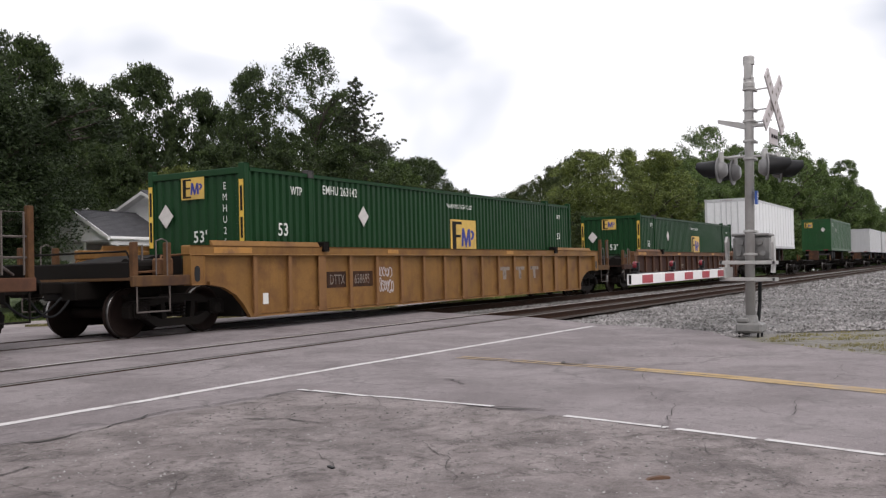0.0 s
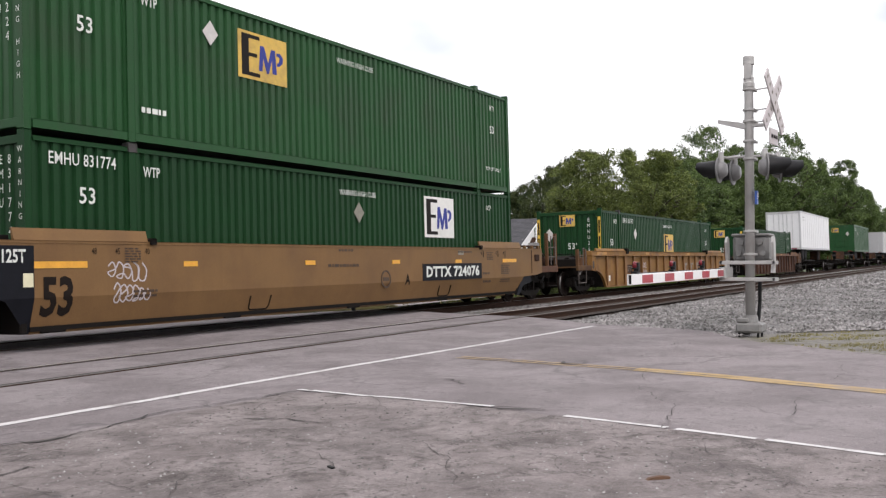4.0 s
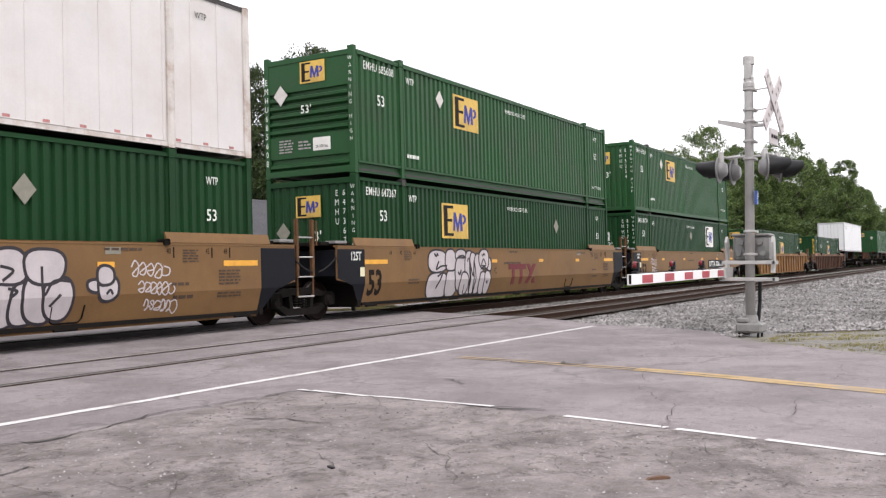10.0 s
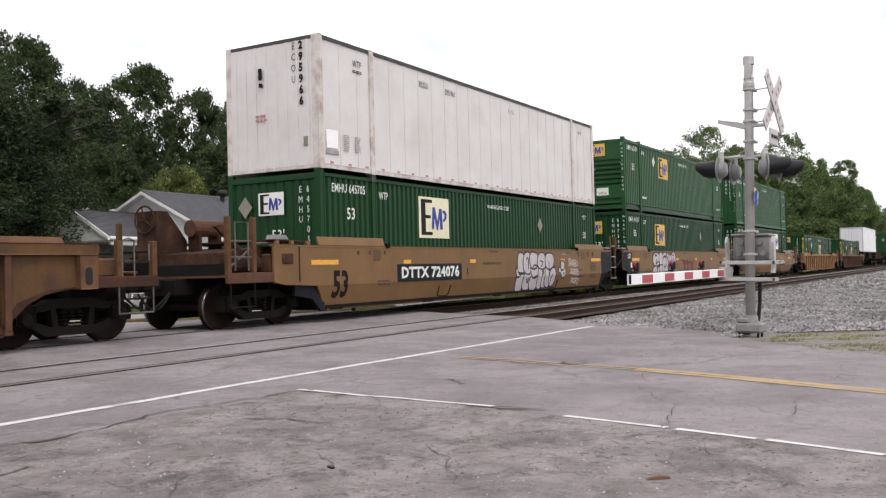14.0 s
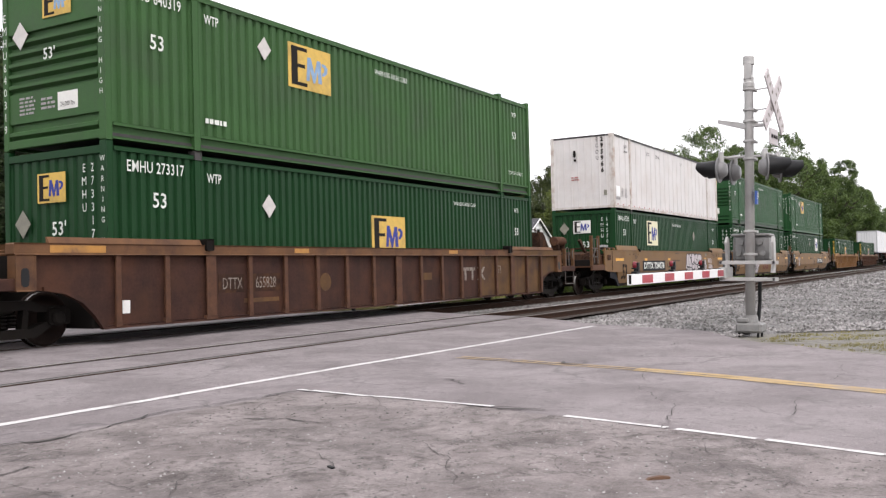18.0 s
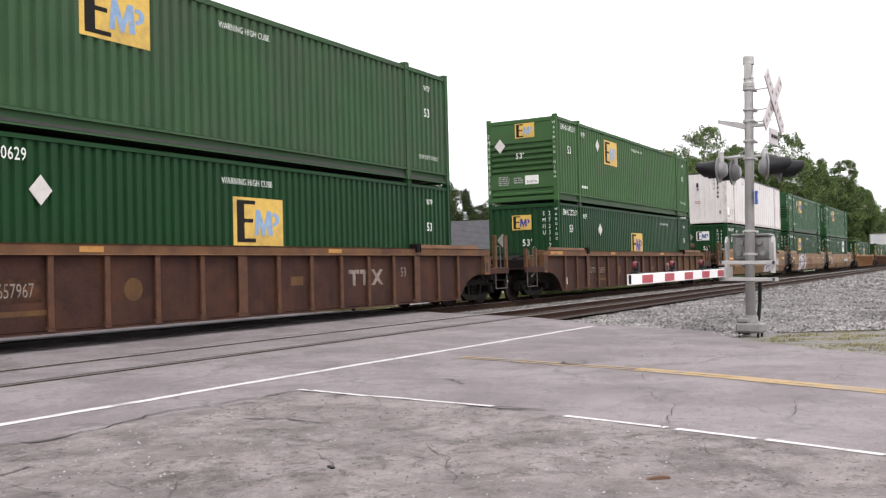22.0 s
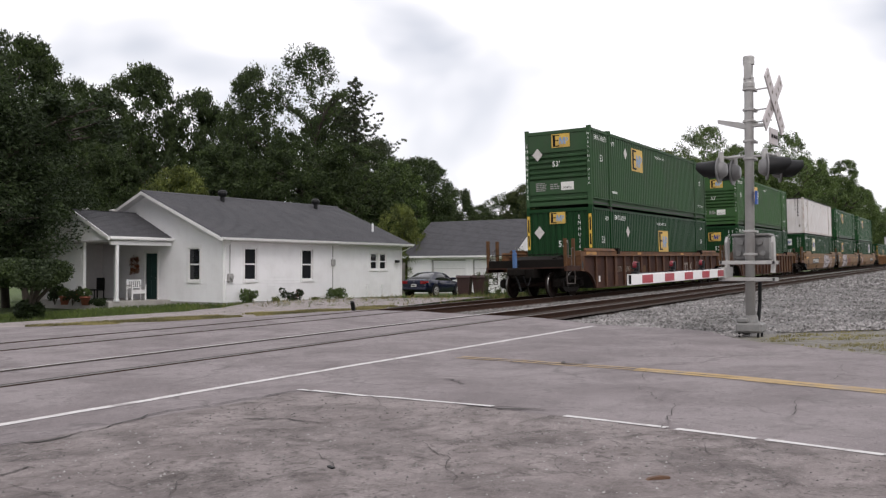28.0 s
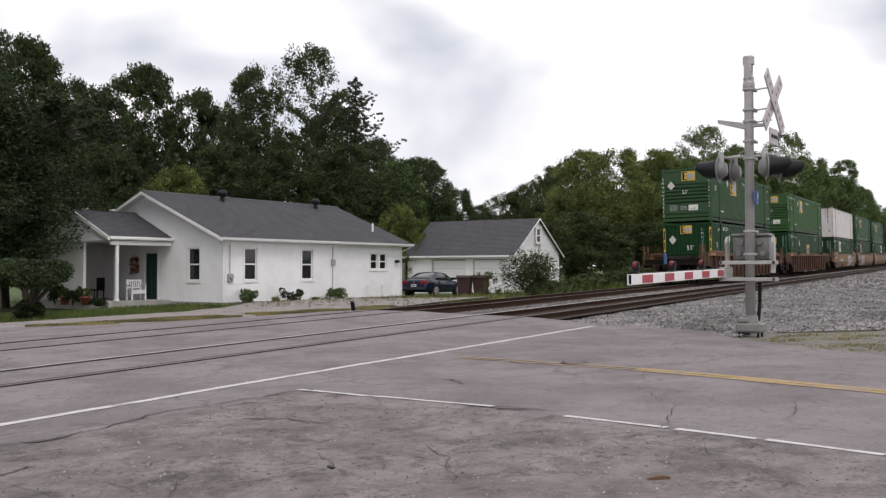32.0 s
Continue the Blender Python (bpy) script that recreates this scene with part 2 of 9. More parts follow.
LOGO_WHITE = mat("logo_white", (0.72, 0.71, 0.68), 0.6, var=0.06, dirt=(0.45, 0.45, 0.42), dirt_amt=0.4)
LOGO_BLACK = mat("logo_black", (0.013, 0.011, 0.010), 0.7, var=0.2, spec=0.15)
LOGO_BLUE = mat("logo_blue", (0.042, 0.055, 0.26), 0.65, var=0.15, spec=0.2)
LOGO_PALE = mat("logo_faded_blue", (0.22, 0.34, 0.52), 0.7, var=0.2)
LOGO_RED = mat("logo_dark_red", (0.13, 0.012, 0.018), 0.7, var=0.2)
STENCIL = mat("stencil_white", (0.66, 0.68, 0.64), 0.7, var=0.1)
STENCIL_DARK = mat("stencil_dark", (0.014, 0.010, 0.008), 0.75, var=0.2, spec=0.12)
PLACARD = mat("placard_grey", (0.55, 0.52, 0.50), 0.6, var=0.1)
PLACARD_DULL = mat("placard_bare", (0.22, 0.21, 0.17), 0.7, var=0.15)
STRIPE_OLD = mat("reflector_worn", (0.42, 0.20, 0.04), 0.6, var=0.15, dirt=(0.12, 0.06, 0.03), dirt_amt=0.9, dirt_scale=3.0)
STENCIL_WORN = mat("stencil_worn", (0.24, 0.20, 0.17), 0.8, var=0.2, dirt=(0.06, 0.032, 0.024), dirt_amt=1.0, dirt_scale=5.0)
STRIPE_ORANGE = mat("reflector_orange", (0.70, 0.34, 0.03), 0.5, var=0.12)
STRIPE = mat("reflector_yellow", (0.66, 0.42, 0.05), 0.5, var=0.08)
GRAF_FILL = mat("spray_lilac", (0.47, 0.425, 0.435), 0.7, var=0.12, scale=3)
GRAF_LINE = mat("spray_black", (0.02, 0.015, 0.02), 0.7, var=0.2)
SIDING = mat("siding_white", (0.87, 0.86, 0.87), 0.5, var=0.03, scale=1.0, dirt=(0.62, 0.60, 0.59), dirt_amt=0.25, streak=0.12)
TRIM_WHITE = mat("trim_white", (0.82, 0.81, 0.81), 0.45, var=0.04)
SHINGLE = mat("roof_shingle", (0.070, 0.069, 0.077), 0.9, var=0.25, scale=3, fine=22, bump=0.01, dirt=(0.085, 0.083, 0.09), dirt_amt=0.5, dirt_scale=0.9)
# greyer copy of the siding white, with the porch's shade put into its colour
SHADE_WALL = mat("white_in_shade", (0.55, 0.53, 0.52), 0.6, var=0.05)
CONCRETE = mat("concrete", (0.38, 0.36, 0.34), 0.85, var=0.15, scale=2)
DOOR_GREEN = mat("door_dark_green", (0.014, 0.045, 0.04), 0.4, var=0.1)
GLASS = glass_mat()
ALU = mat("mast_aluminium", (0.42, 0.41, 0.40), 0.5, 0.25, var=0.12, scale=4, dirt=(0.30, 0.28, 0.27), dirt_amt=0.5, dirt_scale=2.5)
# white signs turned from the sun: shade put into the colour, plus dirt patches
SIGN_SHADED = mat("sign_white_shaded", (0.50, 0.455, 0.465), 0.6, var=0.08, dirt=(0.35, 0.30, 0.30), dirt_amt=0.4)
DARK_RUST = mat("dark_rust", (0.042, 0.022, 0.015), 0.85, var=0.35, scale=4, dirt=(0.115, 0.050, 0.022), dirt_amt=0.6, dirt_scale=3, spec=0.15)
HANDRAIL = mat("handrail_worn", (0.11, 0.09, 0.08), 0.6, 0.0, var=0.3, scale=8)
PLATE_GREY = mat("lamp_plate_grey", (0.20, 0.197, 0.20), 0.55, 0.1, var=0.12)
BLACK_METAL = mat("signal_black", (0.011, 0.011, 0.012), 0.5, var=0.15, spec=0.25)
RED_LENS = mat("lens_red", (0.17, 0.012, 0.02), 0.25, var=0.1)
GATE_WHITE = mat("gate_white", (0.78, 0.77, 0.77), 0.5, var=0.05)
GATE_RED = mat("gate_red", (0.36, 0.02, 0.036), 0.45, var=0.08)
RUBBER = mat("rubber", (0.018, 0.018, 0.019), 0.8, var=0.2, spec=0.12)
BIN_BROWN = mat("bin_maroon", (0.045, 0.018, 0.018), 0.5, var=0.15)
CAR_BLUE = mat("car_dark_blue", (0.006, 0.008, 0.026), 0.2, 0.0, var=0.05, spec=0.5)
CHROME = mat("chrome", (0.6, 0.6, 0.6), 0.2, 1.0, var=0.05)
TAIL_RED = mat("tail_red", (0.30, 0.012, 0.016), 0.25, var=0.1)
BARK = mat("bark", (0.055, 0.043, 0.034), 0.95, var=0.3, scale=3, fine=20, bump=0.02)
TERRACOTTA = mat("terracotta", (0.28, 0.09, 0.055), 0.8, var=0.15)
BLUE_BAG = mat("blue_plastic", (0.06, 0.132, 0.288), 0.5, var=0.12)
BLUE_SIGN = mat("blue_sign", (0.05, 0.12, 0.42), 0.5, var=0.1)
WOOD_GREY = mat("weathered_wood", (0.22, 0.2, 0.18), 0.85, var=0.2, stretch=(8, 8, 1))
WOOD_CHIP = mat("wood_chip", (0.13, 0.07, 0.042), 0.85, var=0.25)
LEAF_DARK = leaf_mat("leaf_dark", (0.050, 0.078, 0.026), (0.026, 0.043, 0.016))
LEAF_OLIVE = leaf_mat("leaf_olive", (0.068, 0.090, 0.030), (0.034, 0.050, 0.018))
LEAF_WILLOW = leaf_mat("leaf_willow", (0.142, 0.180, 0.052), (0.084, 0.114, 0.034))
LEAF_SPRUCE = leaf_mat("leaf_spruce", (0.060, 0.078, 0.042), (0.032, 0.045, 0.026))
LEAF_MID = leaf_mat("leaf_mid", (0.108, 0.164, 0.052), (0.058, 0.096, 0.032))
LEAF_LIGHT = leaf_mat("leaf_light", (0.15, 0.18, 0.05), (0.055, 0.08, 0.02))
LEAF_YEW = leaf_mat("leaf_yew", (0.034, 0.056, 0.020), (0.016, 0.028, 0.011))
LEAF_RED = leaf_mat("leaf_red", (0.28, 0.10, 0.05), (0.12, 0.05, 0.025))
VERGE = two_tone("dry_verge", (0.17, 0.16, 0.14), (0.26, 0.245, 0.22), 5.0, fine=60, bump=0.03, patch=(0.17, 0.16, 0.08), patch_scale=2.2, patch_lo=0.54, patch_hi=0.68)
GRASS_BLADE = leaf_mat("grass_blade", (0.13, 0.17, 0.05), (0.05, 0.09, 0.02))
WEED = leaf_mat("dry_weed", (0.26, 0.235, 0.12), (0.16, 0.16, 0.07))

# ---- mesh tools ----
# the track plane leans a little: it climbs with the train and falls away from the road
LEAN = Matrix.Rotation(-0.0254, 4, AIM)


class Shape:
    """Collects faces; each primitive is closed and has its own thickness."""

    def __init__(self):
        self.v, self.f = [], []
        self.weld = False

    def add(self, verts, faces):
        o = len(self.v)
        self.v += [tuple(p) for p in verts]
        self.f += [tuple(i + o for i in q) for q in faces]
        return self

    def box(self, x0, x1, y0, y1, z0, z1, c=0.0):
        """A box, with chamfered edges if c is given."""
        if c <= 0:
            vs = [(x, y, z) for x in (x0, x1) for y in (y0, y1) for z in (z0, z1)]
            return self.add(vs, [(0, 1, 3, 2), (4, 6, 7, 5), (0, 4, 5, 1), (2, 3, 7, 6), (0, 2, 6, 4), (1, 5, 7, 3)])
        c = min(c, abs(x1 - x0) * 0.45, abs(y1 - y0) * 0.45, abs(z1 - z0) * 0.45)
        lo, hi = (x0, y0, z0), (x1, y1, z1)
        vs, ix = [], {}
        for sx in (0, 1):
            for sy in (0, 1):
                for sz in (0, 1):
                    for ax in range(3):
                        q = []
                        for k, s in enumerate((sx, sy, sz)):
                            base = hi[k] if s else lo[k]
                            q.append(base if k == ax else base + (-c if s else c))
                        ix[(sx, sy, sz, ax)] = len(vs)
                        vs.append(tuple(q))
        fs = []
        for ax in range(3):
            a, b = [k for k in range(3) if k != ax]
            for s in (0, 1):
                loop = []
                for u, w in ((0, 0), (1, 0), (1, 1), (0, 1)):
                    k = [0, 0, 0]
                    k[ax], k[a], k[b] = s, u, w
                    loop.append(ix[(*k, ax)])
                fs.append(tuple(loop))
        for ax in range(3):
            a, b = [k for k in range(3) if k != ax]
            for u in (0, 1):
                for w in (0, 1):
                    k0, k1 = [0, 0, 0], [0, 0, 0]
                    k0[a] = k1[a] = u
                    k0[b] = k1[b] = w
                    k1[ax] = 1
                    fs.append((ix[(*k0, a)], ix[(*k1, a)], ix[(*k1, b)], ix[(*k0, b)]))
        for sx in (0, 1):
            for sy in (0, 1):
                for sz in (0, 1):
                    fs.append(tuple(ix[(sx, sy, sz, ax)] for ax in range(3)))
        return self.add(vs, fs)

    def tube(self, p0, p1, r0, r1=None, n=10, caps=True):
        p0, p1 = Vector(p0), Vector(p1)
        r1 = r0 if r1 is None else r1
        d = (p1 - p0).normalized()
        a = d.orthogonal().normalized()
        b = d.cross(a)
        vs = []
        for p, r in ((p0, r0), (p1, r1)):
            for i in range(n):
                t = 2 * math.pi * i / n
                vs.append(p + a * (r * math.cos(t)) + b * (r * math.sin(t)))
        fs = [(i, (i + 1) % n, n + (i + 1) % n, n + i) for i in range(n)]
        if caps:
            fs += [tuple(range(n - 1, -1, -1)), tuple(range(n, 2 * n))]
        return self.add(vs, fs)

    def pipe(self, pts, r, n=6):
        """One continuous bent tube."""
        pts = [Vector(q) for q in pts]
        vs, fs = [], []
        a = None
        for i, q in enumerate(pts):
            d = (pts[min(i + 1, len(pts) - 1)] - pts[max(i - 1, 0)]).normalized()
            a = d.orthogonal().normalized() if a is None else (a - d * a.dot(d)).normalized()
            b = d.cross(a)
            for k in range(n):
                t = 2 * math.pi * k / n
                vs.append(q + a * (r * math.cos(t)) + b * (r * math.sin(t)))
        for i in range(len(pts) - 1):
            for k in range(n):
                fs.append((i * n + k, i * n + (k + 1) % n, (i + 1) * n + (k + 1) % n, (i + 1) * n + k))
        fs += [tuple(range(n - 1, -1, -1)), tuple(range((len(pts) - 1) * n, len(pts) * n))]
        return self.add(vs, fs)

    def lathe(self, profile, n=24, center=(0, 0, 0), axis="z", caps=True):
        """profile: rows of (radius, height)."""
        vs, fs = [], []
        for r, h in profile:
            for i in range(n):
                t = 2 * math.pi * i / n
                c, s = r * math.cos(t), r * math.sin(t)
                q = {"z": (c, s, h), "y": (c, h, s), "x": (h, c, s)}[axis]
                vs.append(tuple(q[k] + center[k] for k in range(3)))
        m = len(profile)
        for j in range(m - 1):
            for i in range(n):
                fs.append((j * n + i, j * n + (i + 1) % n, (j + 1) * n + (i + 1) % n, (j + 1) * n + i))
        if caps:
            fs += [tuple(range(n)), tuple(range((m - 1) * n, m * n))]
        return self.add(vs, fs)

    def prism(self, outline, lo, hi, plane="xz"):
        """A flat outline given a thickness, from lo to hi along the third axis."""
        n = len(outline)
        put = {"xz": lambda a, b, t: (a, t, b), "yz": lambda a, b, t: (t, a, b), "xy": lambda a, b, t: (a, b, t)}[plane]
        vs = [put(a, b, lo) for a, b in outline] + [put(a, b, hi) for a, b in outline]
        fs = [(i, (i + 1) % n, n + (i + 1) % n, n + i) for i in range(n)]
        fs += [tuple(range(n - 1, -1, -1)), tuple(range(n, 2 * n))]
        return self.add(vs, fs)

    def mesh(self, name, smooth=False):
        me = bpy.data.meshes.new(name)
        me.from_pydata(self.v, [], self.f)
        bm = bmesh.new()
        bm.from_mesh(me)
        if self.weld:
            bmesh.ops.remove_doubles(bm, verts=bm.verts, dist=0.0005)
        bmesh.ops.recalc_face_normals(bm, faces=bm.faces)
        bm.to_mesh(me)
        bm.free()
        if smooth:
            me.polygons.foreach_set("use_smooth", [True] * len(me.polygons))
        return me


ALU_TRAY = mat("tray_metal", (0.2, 0.195, 0.19), 0.6, 0.0, var=0.2)
CACHE = {}


def part(name, shape, material, parent=None, label="", m=None, smooth=False, key=None):
    """One mesh object, under a thing or a part. key: alike pieces share their mesh."""
    k = (key, material.name)
    if key is not None and k in CACHE:
        me = CACHE[k]
    else:
        sh = shape() if callable(shape) else shape
        me = sh.mesh(name, smooth) if isinstance(sh, Shape) else sh.copy()
        me.materials.clear()
        me.materials.append(material)
        if key is not None:
            CACHE[k] = me
    ob = new(name, me)
    if parent is not None:
        ob.parent = parent
    if m is not None:
        ob.matrix_basis = m
    if label:
        ob["label"] = label
    return ob


def thing(name, m, label, category, group="", kind=""):
    ob = new(name)
    ob.empty_display_size = 0.3
    ob.matrix_basis = m
    return tagged(ob, label, category, group, kind)


TEXTS = {}


def text_mesh(body, size, narrow=1.0, spacing=1.0, bold=0.0):
    k = (body, size, narrow, spacing, bold)
    if k not in TEXTS:
        cu = bpy.data.curves.new("text", "FONT")
        cu.body, cu.size = body, size
        cu.space_character = spacing
        cu.offset = bold
        cu.resolution_u = 2
        cu.align_x, cu.align_y = "CENTER", "CENTER"
        ob = bpy.data.objects.new("text", cu)
        scene.collection.objects.link(ob)
        bpy.context.view_layer.update()
        me = bpy.data.meshes.new_from_object(ob.evaluated_get(bpy.context.evaluated_depsgraph_get()))
        bpy.data.objects.remove(ob)
        me.transform(Matrix.Diagonal((narrow, 1, 1, 1)))
        TEXTS[k] = me
    return TEXTS[k]


# faces of a box on rails: the side towards the road, and the rear end
SIDE = Matrix(((1, 0, 0, 0), (0, 0, -1, 0), (0, 1, 0, 0), (0, 0, 0, 1)))
REAR = Matrix(((0, 0, -1, 0), (-1, 0, 0, 0), (0, 1, 0, 0), (0, 0, 0, 1)))


def lettering(name, body, size, at, face, material, parent, narrow=1.0, spacing=1.0, bold=0.0, label=""):
    if not body:
        return None
    return part(name, text_mesh(body, size, narrow, spacing, bold), material, parent, label, Matrix.Translation(at) @ face,
                key=("text", body, size, narrow, spacing, bold))


# ---- the train ----
S_ROWS = [(0, -74.25), (2, -64.55), (4, -55.12), (6, -45.80), (8, -36.57), (10, -27.42), (12, -18.28), (14, -9.14), (16, 0.0),
          (18, 9.16), (20, 18.35), (22, 27.48), (24, 36.5), (26, 45.3), (28, 54.0), (30, 62.7), (32, 71.3)]
CONSIST = []
SPINNING = []
LONG, WIDE, HIGH = 16.154, 2.59, 2.896
DECK = 0.354


def on_train(x0):
    return LEAN @ pose(x0 + S_ROWS[0][1], 0, 0)


def corrugated(x0, x1, z0, z1, y, depth, pitch, thick=0.012):
    """A vertical-ribbed steel sheet along x, ribs sunk inwards by depth."""
    s = Shape()
    n = max(1, round((x1 - x0) / pitch))
    p = (x1 - x0) / n
    line = []
    for i in range(n):
        a = x0 + i * p
        line += [(a, y), (a + p * 0.46, y), (a + p * 0.60, y + depth), (a + p * 0.86, y + depth)]
    line.append((x1, y))
    vs, fs = [], []
    for x, yy in line:
        vs += [(x, yy, z0), (x, yy, z1), (x, yy + math.copysign(thick, depth), z0), (x, yy + math.copysign(thick, depth), z1)]
    for i in range(len(line) - 1):
        a, b = 4 * i, 4 * i + 4
        fs += [(a, b, b + 1, a + 1), (a + 2, a + 3, b + 3, b + 2)]
    return s.add(vs, fs)


def logo(parent, x, z, w, h, face, y, panel, word):
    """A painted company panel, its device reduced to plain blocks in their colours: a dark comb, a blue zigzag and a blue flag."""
    base = Matrix.Translation((x, y, z)) @ face
    part("logo_panel", Shape().box(-w / 2, w / 2, -h / 2, h / 2, 0, 0.004), panel, parent, "painted company panel with plain blocks", base,
         key=("logo", w, h))
    ink = Shape()
    ink.prism([(-w * 0.43, -h * 0.43), (-w * 0.07, -h * 0.43), (-w * 0.07, -h * 0.35), (-w * 0.29, -h * 0.35), (-w * 0.29, -h * 0.02), (-w * 0.12, -h * 0.02),
               (-w * 0.12, h * 0.06), (-w * 0.29, h * 0.06), (-w * 0.29, h * 0.36), (-w * 0.07, h * 0.36), (-w * 0.07, h * 0.44), (-w * 0.43, h * 0.44)], 0.004, 0.008, "xy")
    part("logo_block", ink, LOGO_BLACK, parent, "", base, key=("logo_dark", w, h))
    ink = Shape()
    ink.prism([(-w * 0.09, -h * 0.28), (-w * 0.02, -h * 0.28), (w * 0.0, h * 0.0), (w * 0.07, -h * 0.30), (w * 0.11, -h * 0.30), (w * 0.18, h * 0.0), (w * 0.19, -h * 0.28),
               (w * 0.28, -h * 0.28), (w * 0.25, h * 0.24), (w * 0.17, h * 0.24), (w * 0.10, -h * 0.08), (w * 0.02, h * 0.26), (-w * 0.06, h * 0.26)], 0.004, 0.008, "xy")
    ink.prism([(w * 0.28, h * 0.20), (w * 0.36, h * 0.20), (w * 0.42, h * 0.12), (w * 0.41, h * 0.0), (w * 0.34, -h * 0.08), (w * 0.29, -h * 0.09), (w * 0.29, -h * 0.02), (w * 0.33, h * 0.0),
               (w * 0.345, h * 0.10), (w * 0.32, h * 0.13), (w * 0.28, h * 0.13)], 0.004, 0.008, "xy")
    part("logo_block", ink, word, parent, "", base, key=("logo_word", w, h))


def diamond(parent, x, y, z, r, face, material):
    part("placard", Shape().prism([(0, -r), (r * 0.86, 0), (0, r), (-r * 0.86, 0)], 0.01, 0.018, "xy"), material, parent,
         "diamond-shaped placard holder", Matrix.Translation((x, y, z)) @ face, key=("placard", r))


def bars(parent, x, y, z, w, rows, face, material, h=0.035, seed=1):
    """Small print, as plain bars."""
    rng = random.Random(seed)
    s = Shape()
    for i in range(rows):
        a = -w / 2
        while a < w / 2 - 0.04:
            b = min(w / 2, a + rng.uniform(0.05, 0.16))
            s.box(a, b, -i * h * 1.9 - h, -i * h * 1.9, 0, 0.003)
            a = b + rng.uniform(0.02, 0.04)
    part("small_print", s, material, parent, "", Matrix.Translation((x, y, z)) @ face)


def container(x0, base, paint, kind, number, upper, logo_side, logo_end, dull=False, pale=False, warn=False, dull_end=False, end_low=False):
    """A 53-foot box: ribbed panels in a frame of rails and posts, with castings, placards and markings."""
    label = "green ribbed steel 53-foot container " + ("stacked on another container" if upper else "standing in a well car")
    box = thing("shipping_container", on_train(x0), label, "container", "containers on the train")
    CONSIST.append((box, x0))
    h, w = HIGH - 0.085, WIDE / 2
    z0, z1 = base, base + h
    k = (kind, base)
    pitch = 0.205 if kind == "old" else 0.225
    rail = 0.165 if kind == "old" else 0.30
    rail_hi = 0.075 if kind == "old" else 0.10
    # side sheets between the posts
    spans = ((0.12, 1.93), (2.07, 14.085), (14.225, LONG - 0.12))
    for sign in (-1, 1):
        for i, (a, b) in enumerate(spans):
            part("side_panel", lambda: corrugated(a, b, z0 + rail, z1 - rail_hi, sign * (w - 0.018), -sign * 0.05, pitch), paint, box,
                 key=("sheet", k, i, sign))
        def bottom_rail():
            if kind == "old":
                return Shape().box(0.16, LONG - 0.16, sign * (w - 0.06), sign * w, z0 + 0.03, z0 + rail, 0.008)
            s = Shape().box(0.16, LONG - 0.16, sign * (w - 0.11), sign * (w - 0.075), z0 + 0.06, z0 + rail - 0.05)
            s.box(0.16, LONG - 0.16, sign * (w - 0.11), sign * w, z0 + rail - 0.055, z0 + rail, 0.006)
            return s.box(0.16, LONG - 0.16, sign * (w - 0.11), sign * (w - 0.015), z0 + 0.03, z0 + 0.07, 0.006)
        part("bottom_rail", bottom_rail, paint, box, key=("brail", k, sign))
        part("top_rail", lambda: Shape().box(0.16, LONG - 0.16, sign * (w - 0.06), sign * w, z1 - rail_hi, z1, 0.008), paint, box,
             key=("trail", k, sign))
        for px in (2.0, 14.155):
            part("lifting_post", lambda: Shape().box(px - 0.075, px + 0.075, sign * (w - 0.07), sign * (w + 0.006), z0 + 0.01, z1 + 0.06, 0.01),
                 paint, box, key=("lpost", k, sign, px))
            part("corner_casting", lambda: Shape().box(px - 0.09, px + 0.09, sign * (w - 0.12), sign * (w + 0.012), z1 - 0.08, z1 + 0.078, 0.012),
                 paint if px > 5 or kind == "new" else DARK_TRIM, box, key=("lcast", k, sign, px))
        for px, q in ((0.0, 0.13), (LONG - 0.13, LONG)):
            part("corner_post", lambda: Shape().box(px, q, sign * (w - 0.13), sign * (w + 0.004), z0 + 0.0, z1 + 0.078, 0.012), paint, box,
                 key=("cpost", k, sign, px))
    # ends
    if kind == "old":
        def end_sheet():
            me = corrugated(-w + 0.12, w - 0.12, z0 + 0.16, z1 - 0.12, 0.03, 0.035, 0.24)
            me.v = [(y, x, z) for x, y, z in me.v]
            return me
    else:
        def end_sheet():
            s = Shape().box(0.085, 0.10, -w + 0.12, w - 0.12, z0 + 0.16, z1 - 0.12)
            return s
        for j, zr in enumerate((0.20, 1.02, 1.21, 1.40, 1.59, 1.78)):
            zz = z0 + zr
            part("end_rib", lambda: Shape().prism([(0.09, zz), (0.0, zz + 0.05), (0.0, zz + 0.11), (0.09, zz + 0.14)], -w + 0.16, w - 0.16, "xz"), paint, box, key=("erib", k, j))
        part("end_plate", lambda: Shape().box(0.02, 0.09, -w + 0.12, w - 0.12, z1 - 0.80, z1 - 0.12, 0.006), paint, box, key=("eplate", k))
        part("end_plate", lambda: Shape().box(0.035, 0.09, -w + 0.12, w - 0.12, z0 + 0.46, z0 + 0.98, 0.006), paint, box, key=("eplate_low", k))
    part("end_panel", end_sheet, paint, box, key=("end", k))
    part("end_panel", lambda: Shape().box(LONG - 0.06, LONG - 0.02, -w + 0.12, w - 0.12, z0 + 0.14, z1 - 0.1), paint, box, key=("endf", k))
    for px in (0.0, LONG - 0.1):
        part("end_sill", lambda: Shape().box(px, px + 0.1, -w + 0.12, w - 0.12, z0 + 0.03, z0 + 0.17, 0.01), paint, box, key=("esill", k, px))
        part("end_header", lambda: Shape().box(px, px + 0.1, -w + 0.12, w - 0.12, z1 - 0.13, z1, 0.01), paint, box, key=("ehead", k, px))
